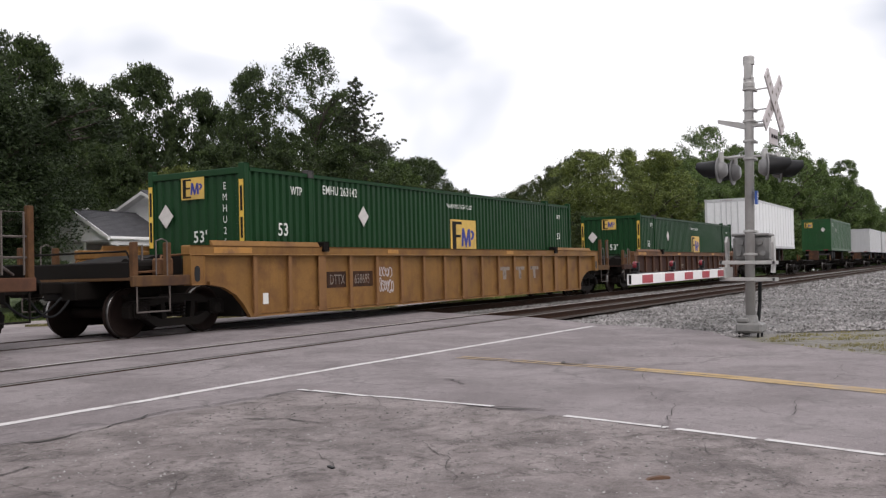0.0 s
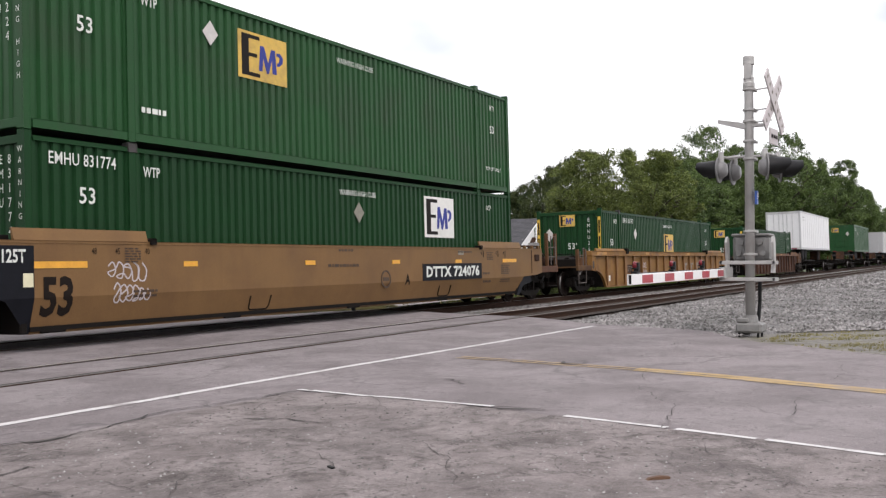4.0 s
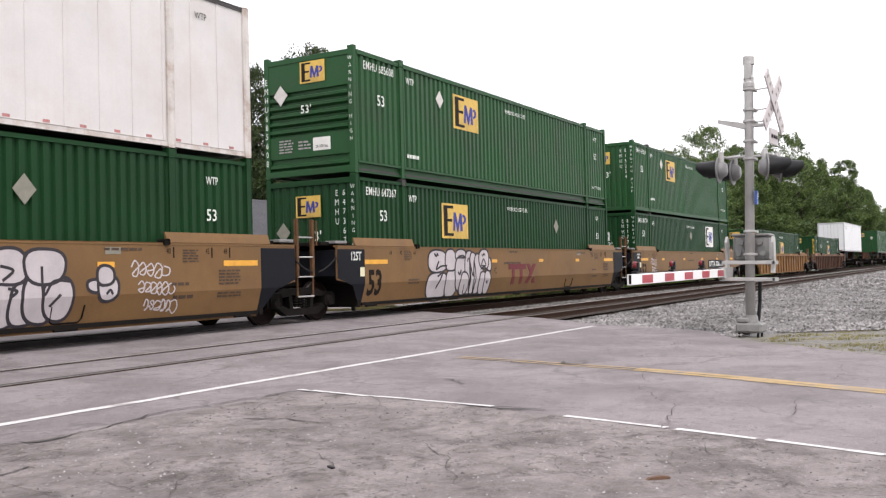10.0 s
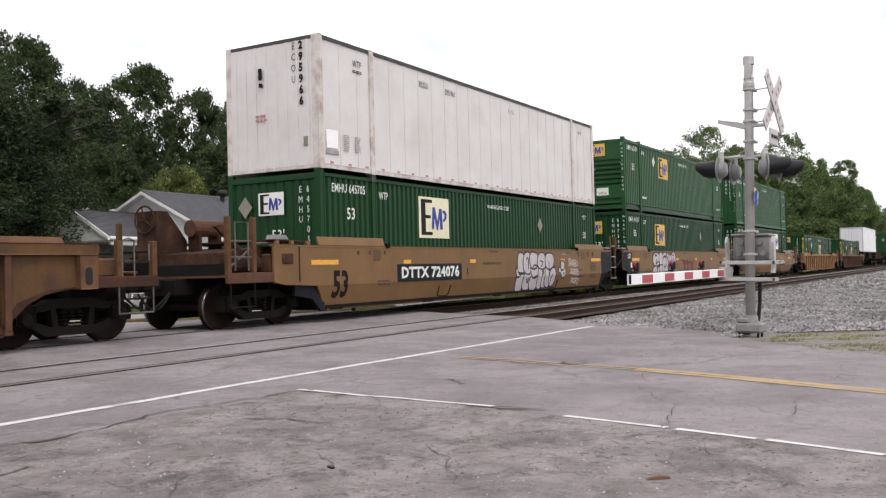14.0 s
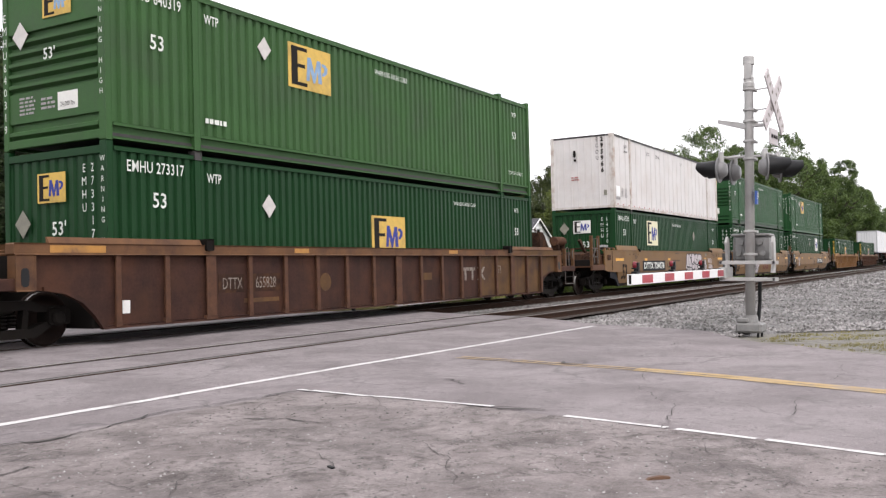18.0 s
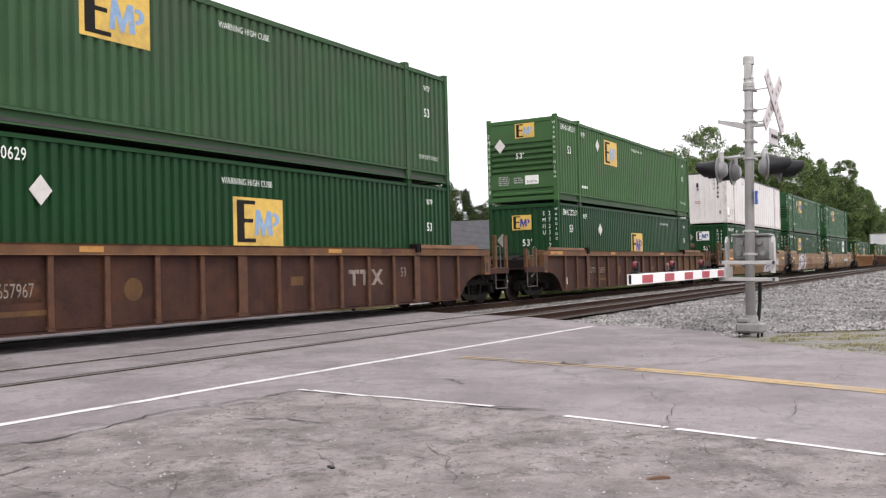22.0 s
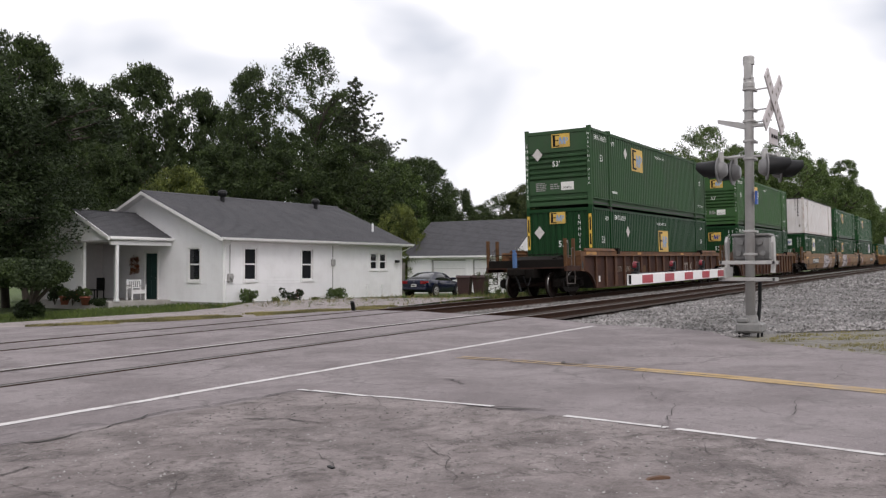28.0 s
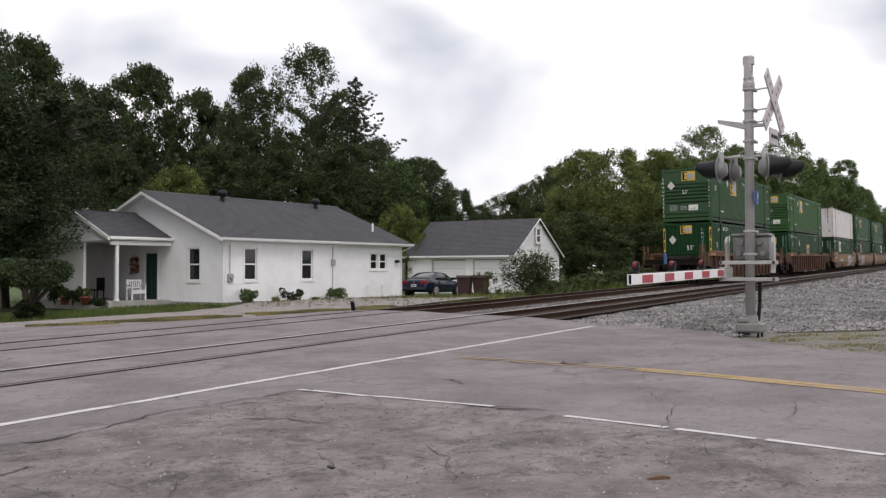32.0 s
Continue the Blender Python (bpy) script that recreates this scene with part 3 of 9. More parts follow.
    part("roof_panel", lambda: Shape().box(0.1, LONG - 0.1, -w + 0.05, w - 0.05, z1 - 0.03, z1 - 0.012), paint, box, key=("roof", k))
    part("floor_panel", lambda: Shape().box(0.1, LONG - 0.1, -w + 0.06, w - 0.06, z0 + 0.08, z0 + 0.13), DARK_TRIM, box, key=("floor", k))
    # paint and writing, side towards the road
    y = -w + 0.012
    lx, lz, panel = logo_side
    lw, lh = (1.42, 0.92) if panel is LOGO_YELLOW else (1.5, 1.04)
    word = LOGO_PALE if pale else LOGO_BLUE
    logo(box, lx, z0 + lz, lw, lh, SIDE, y + 0.005, panel, word)
    diamond(box, 3.85 if upper or kind == "new" else (8.4 if end_low else 3.9 if logo_side[0] > 7 else 11.3), y, z0 + (2.2 if upper else 2.0), 0.23, SIDE,
            PLACARD_DULL if dull else PLACARD)
    lettering("marking", "53", 0.36, (1.12, y - 0.006, z0 + (1.75 if upper else (1.62 if warn else 1.95))), SIDE, STENCIL, box, 0.9, 1.05, 0.004)
    if not end_low:
        lettering("marking", "53", 0.3, (15.1, y - 0.006, z0 + 1.75), SIDE, STENCIL, box, 0.9, 1.05, 0.004)
    lettering("marking", number, 0.27, (1.05 if not warn else 3.05, y - 0.006, z0 + 2.5), SIDE, STENCIL, box, 0.75, 1.05, 0.002)
    lettering("marking", "WTP", 0.24, (2.42 if not warn else 1.55, y - 0.006, z0 + 2.42), SIDE, STENCIL, box, 0.7, 1.0, 0.003)
    lettering("marking", "WTP", 0.2, (15.12 if not end_low else 14.75, y - 0.006, z0 + 2.38), SIDE, STENCIL, box, 0.7, 1.0, 0.002)
    if upper:
        lettering("marking", "TOP LIFT ONLY", 0.15, (15.14, y - 0.006, z0 + 0.62), SIDE, STENCIL, box, 0.9)
    lettering("marking", "WARNING HIGH CUBE", 0.17 if not dull_end else 0.15, (8.4 if not dull_end else 11.9, y - 0.006, z0 + 2.42), SIDE, STENCIL, box, 0.8, 1.0)
    if upper:
        bars(box, 2.5, y - 0.006, z0 + 0.62, 0.55, 1, SIDE, STENCIL, 0.09, 3)
    # rear end
    lettering("marking", "53'", 0.32 if kind == "old" else 0.27, (-0.004, -0.14 if kind == "old" else 0.05, z0 + (1.50 if kind == "old" else 1.56)), REAR, STENCIL, box, 0.9, 1.1, 0.004)
    lw, lh, lz = (0.5, 0.36, 1.86) if end_low else (0.62, 0.43, 2.47) if warn else (0.72, 0.5, 2.42 if kind == "new" else 2.2)
    logo(box, 0.004, 0, lw, lh, Matrix.Translation((0, -0.15 if kind == "new" else 0.05, z0 + lz)) @ REAR, 0, logo_end, word)
    diamond(box, -0.004, 0.78, z0 + (1.95 if kind == "new" or warn else (2.15 if logo_end is LOGO_WHITE and not end_low else 1.62)), 0.24, REAR, PLACARD_DULL if dull_end or (dull and kind == "old") else PLACARD)
    if kind == "new":
        part("notice", Shape().box(-0.25, 0.25, -0.15, 0.15, 0, 0.004), LOGO_WHITE, box, "white load notice", Matrix.Translation((0.034, -0.36, z0 + 0.74)) @ REAR,
             key="notice")
        lettering("marking", "24,000 lbs", 0.11, (0.026, -0.36, z0 + 0.68), REAR, LOGO_BLACK, box, 0.8)
        bars(box, 0.030, 0.14, z0 + 0.84, 0.36, 3, REAR, SMALL_PRINT, 0.04, 5)
        bars(box, 0.030, 0.68, z0 + 0.90, 0.42, 5, REAR, SMALL_PRINT, 0.035, 6)
    for j, ch in enumerate(number.replace(" ", "")):
        yy = -w + 0.06 if kind == "new" else (-0.78 if j < 4 else -0.98)
        jj = j if kind == "new" or warn else (j if j < 4 else j - 4)
        if warn:
            yy = -0.80
        if kind == "new":
            yy = w - 0.07
        lettering("marking", ch, 0.2, (-0.006, yy, z1 - 0.25 - jj * 0.215 - (0.1 if kind == "old" else 0.25)), REAR, STENCIL, box, 0.8)
    if not warn and (logo_end is LOGO_YELLOW or end_low):
        for j, ch in enumerate("WARNING HIGH"):
            if ch != " ":
                lettering("marking", ch, 0.13, (-0.006, -w + 0.075, z1 - 0.22 - j * 0.165), REAR, STENCIL, box, 0.9)
    elif warn:
        for yy in (-w + 0.075, w - 0.075):
            part("warning_stripe", Shape().box(-0.055, 0.055, -0.62, 0.62, 0, 0.004), STRIPE, box, "yellow warning strip with black print",
                 Matrix.Translation((-0.004, yy, z0 + 1.95)) @ REAR, key="wstripe")
            part("warning_print", Shape().box(-0.03, 0.03, -0.5, -0.1, 0.004, 0.006).box(-0.03, 0.03, 0.02, 0.5, 0.004, 0.006), LOGO_BLACK, box, "",
                 Matrix.Translation((-0.004, yy, z0 + 1.95)) @ REAR, key="wprint")
    return box


def white_container(x0, base):
    box = thing("shipping_container", on_train(x0), "white smooth-sided container with rusty posts, stacked on a green one",
                "container", "containers on the train")
    CONSIST.append((box, x0))
    w, z0, z1 = WIDE / 2, base, base + HIGH - 0.03
    for sign in (-1, 1):
        n = 24
        for i in range(n):
            a = 0.16 + i * (LONG - 0.32) / n
            b = a + (LONG - 0.32) / n - 0.004
            part("side_sheet", lambda: Shape().box(a, b, sign * (w - 0.05), sign * (w - 0.018), z0 + 0.1, z1 - 0.07), WHITE_BOX, box,
                 key=("wsheet", i, sign))
            if i:
                part("seam_batten", lambda: Shape().box(a - 0.03, a + 0.03, sign * (w - 0.02), sign * (w - 0.006), z0 + 0.11, z1 - 0.08), WHITE_BOX, box,
                     key=("wbat", i, sign))
            if sign < 0:
                part("reflector", lambda: Shape().box(a + 0.26, a + 0.38, sign * (w - 0.018) - 0.004, sign * (w - 0.018), z0 + 0.13, z0 + 0.175), FADED_RED, box,
                     key=("wrefl", i, sign))
        part("bottom_rail", Shape().box(0.1, LONG - 0.1, sign * (w - 0.06), sign * (w - 0.004), z0 + 0.02, z0 + 0.11, 0.01), RUSTY_WHITE, box, "rust-streaked bottom rail")
        part("top_rail", Shape().box(0.1, LONG - 0.1, sign * (w - 0.06), sign * (w - 0.002), z1 - 0.08, z1, 0.01), DARK_TRIM, box)
        for px in (0.0, 1.92, 14.07, LONG - 0.16):
            part("post", Shape().box(px, px + 0.16, sign * (w - 0.14), sign * (w + 0.008), z0, z1 + 0.012, 0.015), RUSTY_WHITE, box, "rust-streaked post")
    for px, q, lab in ((0.02, 0.06, "rear"), (LONG - 0.06, LONG - 0.02, "front")):
        part("end_wall", Shape().box(px, q, -w + 0.14, w - 0.14, z0 + 0.1, z1 - 0.07), WHITE_BOX, box)
        part("end_header", Shape().box(px - 0.01, q + 0.01, -w + 0.14, w - 0.14, z1 - 0.08, z1, 0.008), DARK_TRIM, box)
        part("end_sill", Shape().box(px - 0.01, q + 0.01, -w + 0.14, w - 0.14, z0 + 0.01, z0 + 0.1, 0.008), RUSTY_WHITE, box)
    for i in range(8):
        yy = -w + 0.28 + i * 0.29
        part("rear_batten", Shape().box(-0.006, 0.022, yy - 0.025, yy + 0.025, z0 + 0.1, z1 - 0.08, 0.006), WHITE_BOX, box)
    part("roof_panel", Shape().box(0.1, LONG - 0.1, -w + 0.05, w - 0.05, z1 - 0.03, z1 - 0.01), WHITE_BOX, box)
    part("floor_panel", Shape().box(0.1, LONG - 0.1, -w + 0.06, w - 0.06, z0 + 0.05, z0 + 0.1), DARK_TRIM, box)
    part("document_tube", Shape().box(-0.05, 0.0, 0.22, 0.32, z1 - 0.82, z1 - 0.56, 0.02), LOGO_BLACK, box, "black document holder")
    part("latch", Shape().tube((-0.03, 0.25, z1 - 0.98), (-0.03, 0.25, z1 - 0.90), 0.045), LOGO_BLACK, box)
    y = -w + 0.005
    lettering("marking", "WTP", 0.22, (1.45, y - 0.01, z1 - 0.42), SIDE, STENCIL_DARK, box, 0.75)
    lettering("marking", "ECOU", 0.22, (4.35, y - 0.01, z1 - 0.42), SIDE, STENCIL_DARK, box, 0.75)
    lettering("marking", "295 966", 0.22, (5.7, y - 0.01, z1 - 0.42), SIDE, STENCIL_DARK, box, 0.75)
    lettering("marking", "53 102", 0.18, (9.4, y - 0.01, z1 - 0.42), SIDE, STENCIL_DARK, box, 0.75)
    bars(box, 1.0, y - 0.01, z0 + 0.8, 0.22, 9, SIDE, SMALL_PRINT, 0.022, 9)
    bars(box, 1.42, y - 0.01, z0 + 0.8, 0.22, 9, SIDE, SMALL_PRINT, 0.022, 19)
    bars(box, 1.45, y - 0.01, z1 - 0.56, 0.35, 2, SIDE, STENCIL_DARK, 0.02, 10)
    part("notice", Shape().box(0.25, 0.7, y - 0.014, y - 0.006, z0 + 0.33, z0 + 0.42), SMALL_PRINT, box)
    part("notice", Shape().box(0.27, 0.68, y - 0.012, y - 0.006, z0 + 0.46, z0 + 0.86), TRIM_WHITE, box)
    for j, ch in enumerate("ECOU"):
        lettering("marking", ch, 0.22, (-0.008, -0.66, z1 - 0.2 - j * 0.24), REAR, STENCIL_DARK, box, 0.75)
    for j, ch in enumerate("295966"):
        lettering("marking", ch, 0.24, (-0.008, -0.86, z1 - 0.2 - j * 0.24), REAR, STENCIL_DARK, box, 0.85, 1.0, 0.012)
    lettering("marking", "WTP", 0.18, (14.9, y - 0.01, z1 - 0.42), SIDE, STENCIL_DARK, box, 0.75)
    bars(box, -0.008, 0.27, z0 + 1.28, 0.32, 2, REAR, FADED_RED, 0.05, 11)
    part("plate", Shape().box(-0.012, 0.0, -1.02, -0.9, z0 + 0.5, z0 + 0.7), PLACARD_DULL, box)
    return box


def wheelset():
    s = Shape()
    for sy in (-1, 1):
        s.lathe([(0.10, sy * 0.60), (0.10, sy * 0.68), (0.30, sy * 0.70), (0.36, sy * 0.685), (0.445, sy * 0.685), (0.445, sy * 0.705), (0.421, sy * 0.72),
                 (0.418, sy * 0.80), (0.355, sy * 0.80), (0.33, sy * 0.765), (0.14, sy * 0.775), (0.11, sy * 0.83), (0.085, sy * 0.90)], 28, axis="y")
    s.tube((0, -0.62, 0), (0, 0.62, 0), 0.085, n=12)
    return s


def tread(sy):
    return Shape().lathe([(0.4185, sy * 0.725), (0.4205, sy * 0.725), (0.4205, sy * 0.795), (0.4185, sy * 0.795)], 28, axis="y", caps=False)


def truck(car, cx):
    """Two wheelsets in cast side frames with springs and a bolster."""
    for ax in (-0.87, 0.87):
        ws = part("wheelset", wheelset, WHEEL, car, "rust-brown steel wheels on an axle", Matrix.Translation((cx + ax, 0, 0.42)), True, "wheelset")
        for sy in (-1, 1):
            part("wheel_tread", lambda: tread(sy), TREAD, ws, "bright worn tread", None, True, ("tread", sy))
        SPINNING.append((ws, cx + ax))
    for sy in (-1, 1):
        def frame_shape():
            out = [(-1.12, 0.52), (-1.02, 0.62), (-0.62, 0.64), (-0.42, 0.72), (0.42, 0.72), (0.62, 0.64), (1.02, 0.62), (1.12, 0.52), (1.1, 0.34),
                   (0.78, 0.32), (0.5, 0.16), (-0.5, 0.16), (-0.78, 0.32), (-1.1, 0.34)]
            s = Shape()
            for i in range(len(out)):
                (a, b), (c, d) = out[i], out[(i + 1) % len(out)]
                ai, bi, ci, di = a * 0.84, 0.44 + (b - 0.44) * 0.5, c * 0.84, 0.44 + (d - 0.44) * 0.5
                s.prism([(a, b), (c, d), (ci, di), (ai, bi)], sy * 0.93, sy * 1.10, "xz")
            s.prism([(-0.42, 0.64), (-0.32, 0.64), (-0.26, 0.24), (-0.36, 0.24)], sy * 0.95, sy * 1.08, "xz")
            s.prism([(0.42, 0.64), (0.32, 0.64), (0.26, 0.24), (0.36, 0.24)], sy * 0.95, sy * 1.08, "xz")
            for ax in (-0.87, 0.87):
                s.box(ax - 0.17, ax + 0.17, sy * 0.88, sy * 1.12, 0.34, 0.60, 0.03)
                s.lathe([(0.0, sy * 1.18), (0.08, sy * 1.18), (0.115, sy * 1.14), (0.115, sy * 1.08)], 14, (ax, 0, 0.43), "y")
            return s
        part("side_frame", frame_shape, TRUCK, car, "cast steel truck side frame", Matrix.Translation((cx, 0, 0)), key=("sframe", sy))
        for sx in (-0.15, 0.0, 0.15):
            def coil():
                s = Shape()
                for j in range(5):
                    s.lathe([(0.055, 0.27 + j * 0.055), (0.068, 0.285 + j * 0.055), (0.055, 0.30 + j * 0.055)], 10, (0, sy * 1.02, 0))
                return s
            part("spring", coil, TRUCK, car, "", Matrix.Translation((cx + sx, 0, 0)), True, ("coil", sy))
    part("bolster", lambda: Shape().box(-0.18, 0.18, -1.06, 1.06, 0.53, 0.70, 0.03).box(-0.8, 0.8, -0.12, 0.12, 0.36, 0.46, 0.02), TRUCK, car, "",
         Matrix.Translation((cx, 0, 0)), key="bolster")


def coupler(car, x, d):
    part("coupler", Shape().box(min(x, x + d * 0.55), max(x, x + d * 0.55), -0.1, 0.1, 0.78, 0.98, 0.02)
         .box(min(x + d * 0.45, x + d * 0.85), max(x + d * 0.45, x + d * 0.85), -0.17, 0.17, 0.74, 1.02, 0.05), TRUCK, car, "rusty knuckle coupler")
    pts = [Vector((x + d * (0.05 + 0.11 * i), -0.32 - 0.02 * i, 0.76 - 0.34 * math.sin(math.pi * min(1, 0.08 + i / 9)))) for i in range(9)]
    part("air_hose", Shape().pipe(pts, 0.02), RUBBER, car, "drooping rubber air hose")


def handrail(car, pts, r=0.018):
    part("handrail", Shape().pipe(pts, r), HANDRAIL if r < 0.019 else TRUCK, car, "worn steel handrail")


def ends(car, lo, hi, paint, sill, tall):
    """Platforms, stub sills, posts, ladders and couplers at both ends; lo and hi: the platforms' outer ends."""
    for x, d, far, post in ((lo, 1, -1.75, tall[0]), (hi, -1, LONG + 1.75, tall[1])):
        a, b = sorted((x, far))
        part("end_platform", Shape().box(a, b, -1.48, 1.48, 0.97, 1.03, 0.01), paint, car)
        [part("side_step", Shape().box(a, b, min(q * 1.42, q * 1.5), max(q * 1.42, q * 1.5), 0.87, 1.05, 0.012), paint, car) for q in (-1, 1)]
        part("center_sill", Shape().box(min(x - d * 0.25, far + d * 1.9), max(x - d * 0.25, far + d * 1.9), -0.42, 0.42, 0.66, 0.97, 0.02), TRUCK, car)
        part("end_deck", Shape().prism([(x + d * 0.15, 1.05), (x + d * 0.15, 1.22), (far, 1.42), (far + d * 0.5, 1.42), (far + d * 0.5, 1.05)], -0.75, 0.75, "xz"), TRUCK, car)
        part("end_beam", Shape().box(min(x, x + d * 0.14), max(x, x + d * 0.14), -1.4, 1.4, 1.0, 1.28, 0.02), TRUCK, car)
        for yy in (-1.44, 1.44):
            for off in (0.07, 0.78):
                px = x + d * off
                part("end_post", Shape().box(px - 0.055, px + 0.055, yy - 0.05, yy + 0.05, 1.03, post, 0.012), RUST, car, "rusty steel post")
            px = x + d * 0.2
            handrail(car, [(px, yy * 1.035, post - 0.05), (px, yy * 1.035, 1.3)])
            q = x + d * 0.8
            part("step_rail", Shape().pipe([(px - d * 0.1, yy * 1.02, 0.9), (px - d * 0.1, yy * 1.02, 0.45), (q, yy * 1.02, 0.45), (q, yy * 1.02, 0.9)], 0.016), HANDRAIL, car)
            part("grab_iron", Shape().pipe([(x + d * 0.5, yy * 1.03, 1.04), (x + d * 0.5, yy * 1.03, 1.62), (x + d * 0.62, yy * 1.03, 1.66), (x + d * 0.74, yy * 1.03, 1.62), (x + d * 0.74, yy * 1.03, 1.04)], 0.014), HANDRAIL, car, "worn pale grab iron")
            part("step_rung", Shape().tube((px - d * 0.1, yy * 1.02, 0.68), (q, yy * 1.02, 0.68), 0.014, n=6), TRUCK, car)
        part("brake_cylinder", Shape().tube((far - d * 0.25, -0.95, 1.2), (far - d * 0.95, -0.95, 1.2), 0.14, n=14), TRUCK, car, "dark brake cylinder")
        part("brake_valve", Shape().box(min(far - d * 0.2, far - d * 0.55), max(far - d * 0.2, far - d * 0.55), -1.3, -1.12, 1.04, 1.34, 0.03), SILL_WORN, car, "rusty brake valve")
        part("air_pipe", Shape().pipe([(x + d * 0.2, -1.2, 1.1), (far - d * 0.5, -1.22, 1.12), (far - d * 0.3, -1.1, 1.38), (far + d * 0.4, -1.1, 1.42)], 0.022), SILL_WORN, car)
        part("cross_handrail", Shape().pipe([(x + d * 0.08, -1.36, 1.3), (x + d * 0.04, -1.3, 1.45), (x + d * 0.04, 1.3, 1.45), (x + d * 0.08, 1.36, 1.3)], 0.018), TRUCK, car)
        part("draft_gear", Shape().box(min(x + d * 0.5, far), max(x + d * 0.5, far), -0.8, 0.8, 0.5, 0.97, 0.05), TRUCK, car)
        part("brake_rigging", Shape().pipe([(x + d * 0.3, -0.9, 0.72), (x + d * 0.7, -0.95, 0.52), (far, -0.9, 0.55)], 0.025), TRUCK, car)
        coupler(car, x - d * 0.25, -d)


def ribbed_car(x0, paint, rib_paint, sill_paint, number, tall=(1.95, 1.95), eot=False, tone="rust-brown", ochre=(), shift=0.0):
    car = thing("well_car", on_train(x0), tone + " ribbed-side intermodal well car rolling on the far track", "railcar", "well cars")
    CONSIST.append((car, x0))
    for sy in (-1, 1):
        def wall():
            arch = [(-1.75, 1.39), (-1.75, 0.90), (-1.28, 0.86), (-0.92, 0.80), (-0.62, 0.66), (-0.40, 0.46), (-0.22, 0.26)]
            out = arch + [(0.0, 0.24), (LONG, 0.24)] + [(LONG - x, z) for x, z in reversed(arch)]
            return Shape().prism(out, sy * 1.37, sy * 1.41, "xz")
        part("side_wall", wall, paint, car, "", None, False, ("rwall", sy))
        part("top_sill", lambda: Shape().box(-1.8, LONG + 1.8, sy * 1.34, sy * 1.5, 1.385, 1.56, 0.02), sill_paint, car, "worn top sill", key=("rtsill", sy))
        part("bottom_sill", lambda: Shape().box(-0.2, LONG + 0.2, sy * 1.34, sy * 1.46, 0.225, 0.28, 0.015), paint, car, key=("rbsill", sy))
        part("arch_flange", lambda: Shape().prism([(-1.28, 0.86), (-0.92, 0.80), (-0.62, 0.66), (-0.40, 0.46), (-0.22, 0.22), (-0.12, 0.22), (-0.30, 0.48),
                                                   (-0.55, 0.71), (-0.88, 0.86), (-1.28, 0.92)], sy * 1.405, sy * 1.47, "xz"), paint, car, key=("rflange", sy))
        part("corner_bracket", lambda: Shape().box(-1.78, -1.45, sy * 1.36, sy * 1.51, 0.86, 1.39, 0.02), sill_paint, car, key=("rbrk", sy))
        part("corner_bracket", lambda: Shape().box(LONG + 1.45, LONG + 1.78, sy * 1.36, sy * 1.51, 0.86, 1.39, 0.02), sill_paint, car, key=("rbrkf", sy))
        for px in (-1.62, LONG + 1.62):
            part("bracket_slot", lambda: Shape().prism([(0.07 * math.cos(t * 0.5236), 1.06 + (0.07 if 0 < t < 6 else -0.07) * (0 if t in (0, 6) else 1) + 0.07 * math.sin(t * 0.5236)) for t in range(12)], sy * 1.50, sy * 1.514, "xz"), BLACK_METAL, car, "dark slot",
                 Matrix.Translation((px, 0, 0)), key=("slot", sy))
        for i in range(17):
            rx = -0.18 + shift + i * 1.0235
            wide = 0.12 if i in (2, 8, 14) else 0.052

            def rib():
                # a folded post: broad flange towards the road, thinner web behind, a small foot
                s = Shape().box(-wide, wide, min(sy * 1.455, sy * 1.492), max(sy * 1.455, sy * 1.492), 0.30, 1.388, 0.01)
                s.box(-wide * 0.45, wide * 0.45, min(sy * 1.405, sy * 1.46), max(sy * 1.405, sy * 1.46), 0.27, 1.388)
                return s.prism([(-wide * 1.25, 0.25), (wide * 1.25, 0.25), (wide, 0.33), (-wide, 0.33)], sy * 1.41, sy * 1.485, "xz")
            part("rib", rib, rib_paint, car, "", Matrix.Translation((rx, 0, 0)), key=("rib", sy, wide))
        for a, b in ((-1.2, 1.88), (LONG - 1.88, LONG + 1.2)):
            part("container_guide", lambda: Shape().prism([(sy * 1.49, 1.555), (sy * 1.43, 1.655), (sy * 1.40, 1.655), (sy * 1.41, 1.555)], a, b, "yz"), sill_paint, car,
                 "sloped guide plate", key=("rguide", sy, a))
        for px in (2.02, LONG - 2.02):
            part("lock", lambda: Shape().box(px - 0.09, px + 0.09, sy * 1.36, sy * 1.54, 1.46, 1.67, 0.02), TRUCK, car, key=("rlock", sy, px))
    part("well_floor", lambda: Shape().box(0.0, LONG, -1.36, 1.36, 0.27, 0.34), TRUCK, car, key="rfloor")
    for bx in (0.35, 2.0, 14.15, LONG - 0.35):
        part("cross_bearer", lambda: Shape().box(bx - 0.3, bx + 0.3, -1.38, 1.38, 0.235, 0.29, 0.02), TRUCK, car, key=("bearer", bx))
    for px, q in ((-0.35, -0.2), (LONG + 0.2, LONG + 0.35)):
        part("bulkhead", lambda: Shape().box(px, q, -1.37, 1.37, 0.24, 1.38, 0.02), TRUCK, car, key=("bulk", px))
    ends(car, -3.02, LONG + 3.02, paint if tone == "rust-brown" else OCHRE, sill_paint if tone == "rust-brown" else OCHRE, tall)
    for cx in (-1.66, LONG + 1.66):
        truck(car, cx)
    # writing on the side
    a, b = number
    if a:
        for lo, hi in ((2.1, 2.78), (2.98, 3.80)):
            part("number_panel", Shape().box(lo + shift, hi + shift, -1.416, -1.408, 0.70, 1.04), DARK_RUST, car, "dark panel behind the car number")
    lettering("marking", a, 0.30, (2.46 + shift, -1.42, 0.86), SIDE, STENCIL_WORN, car, 0.66)
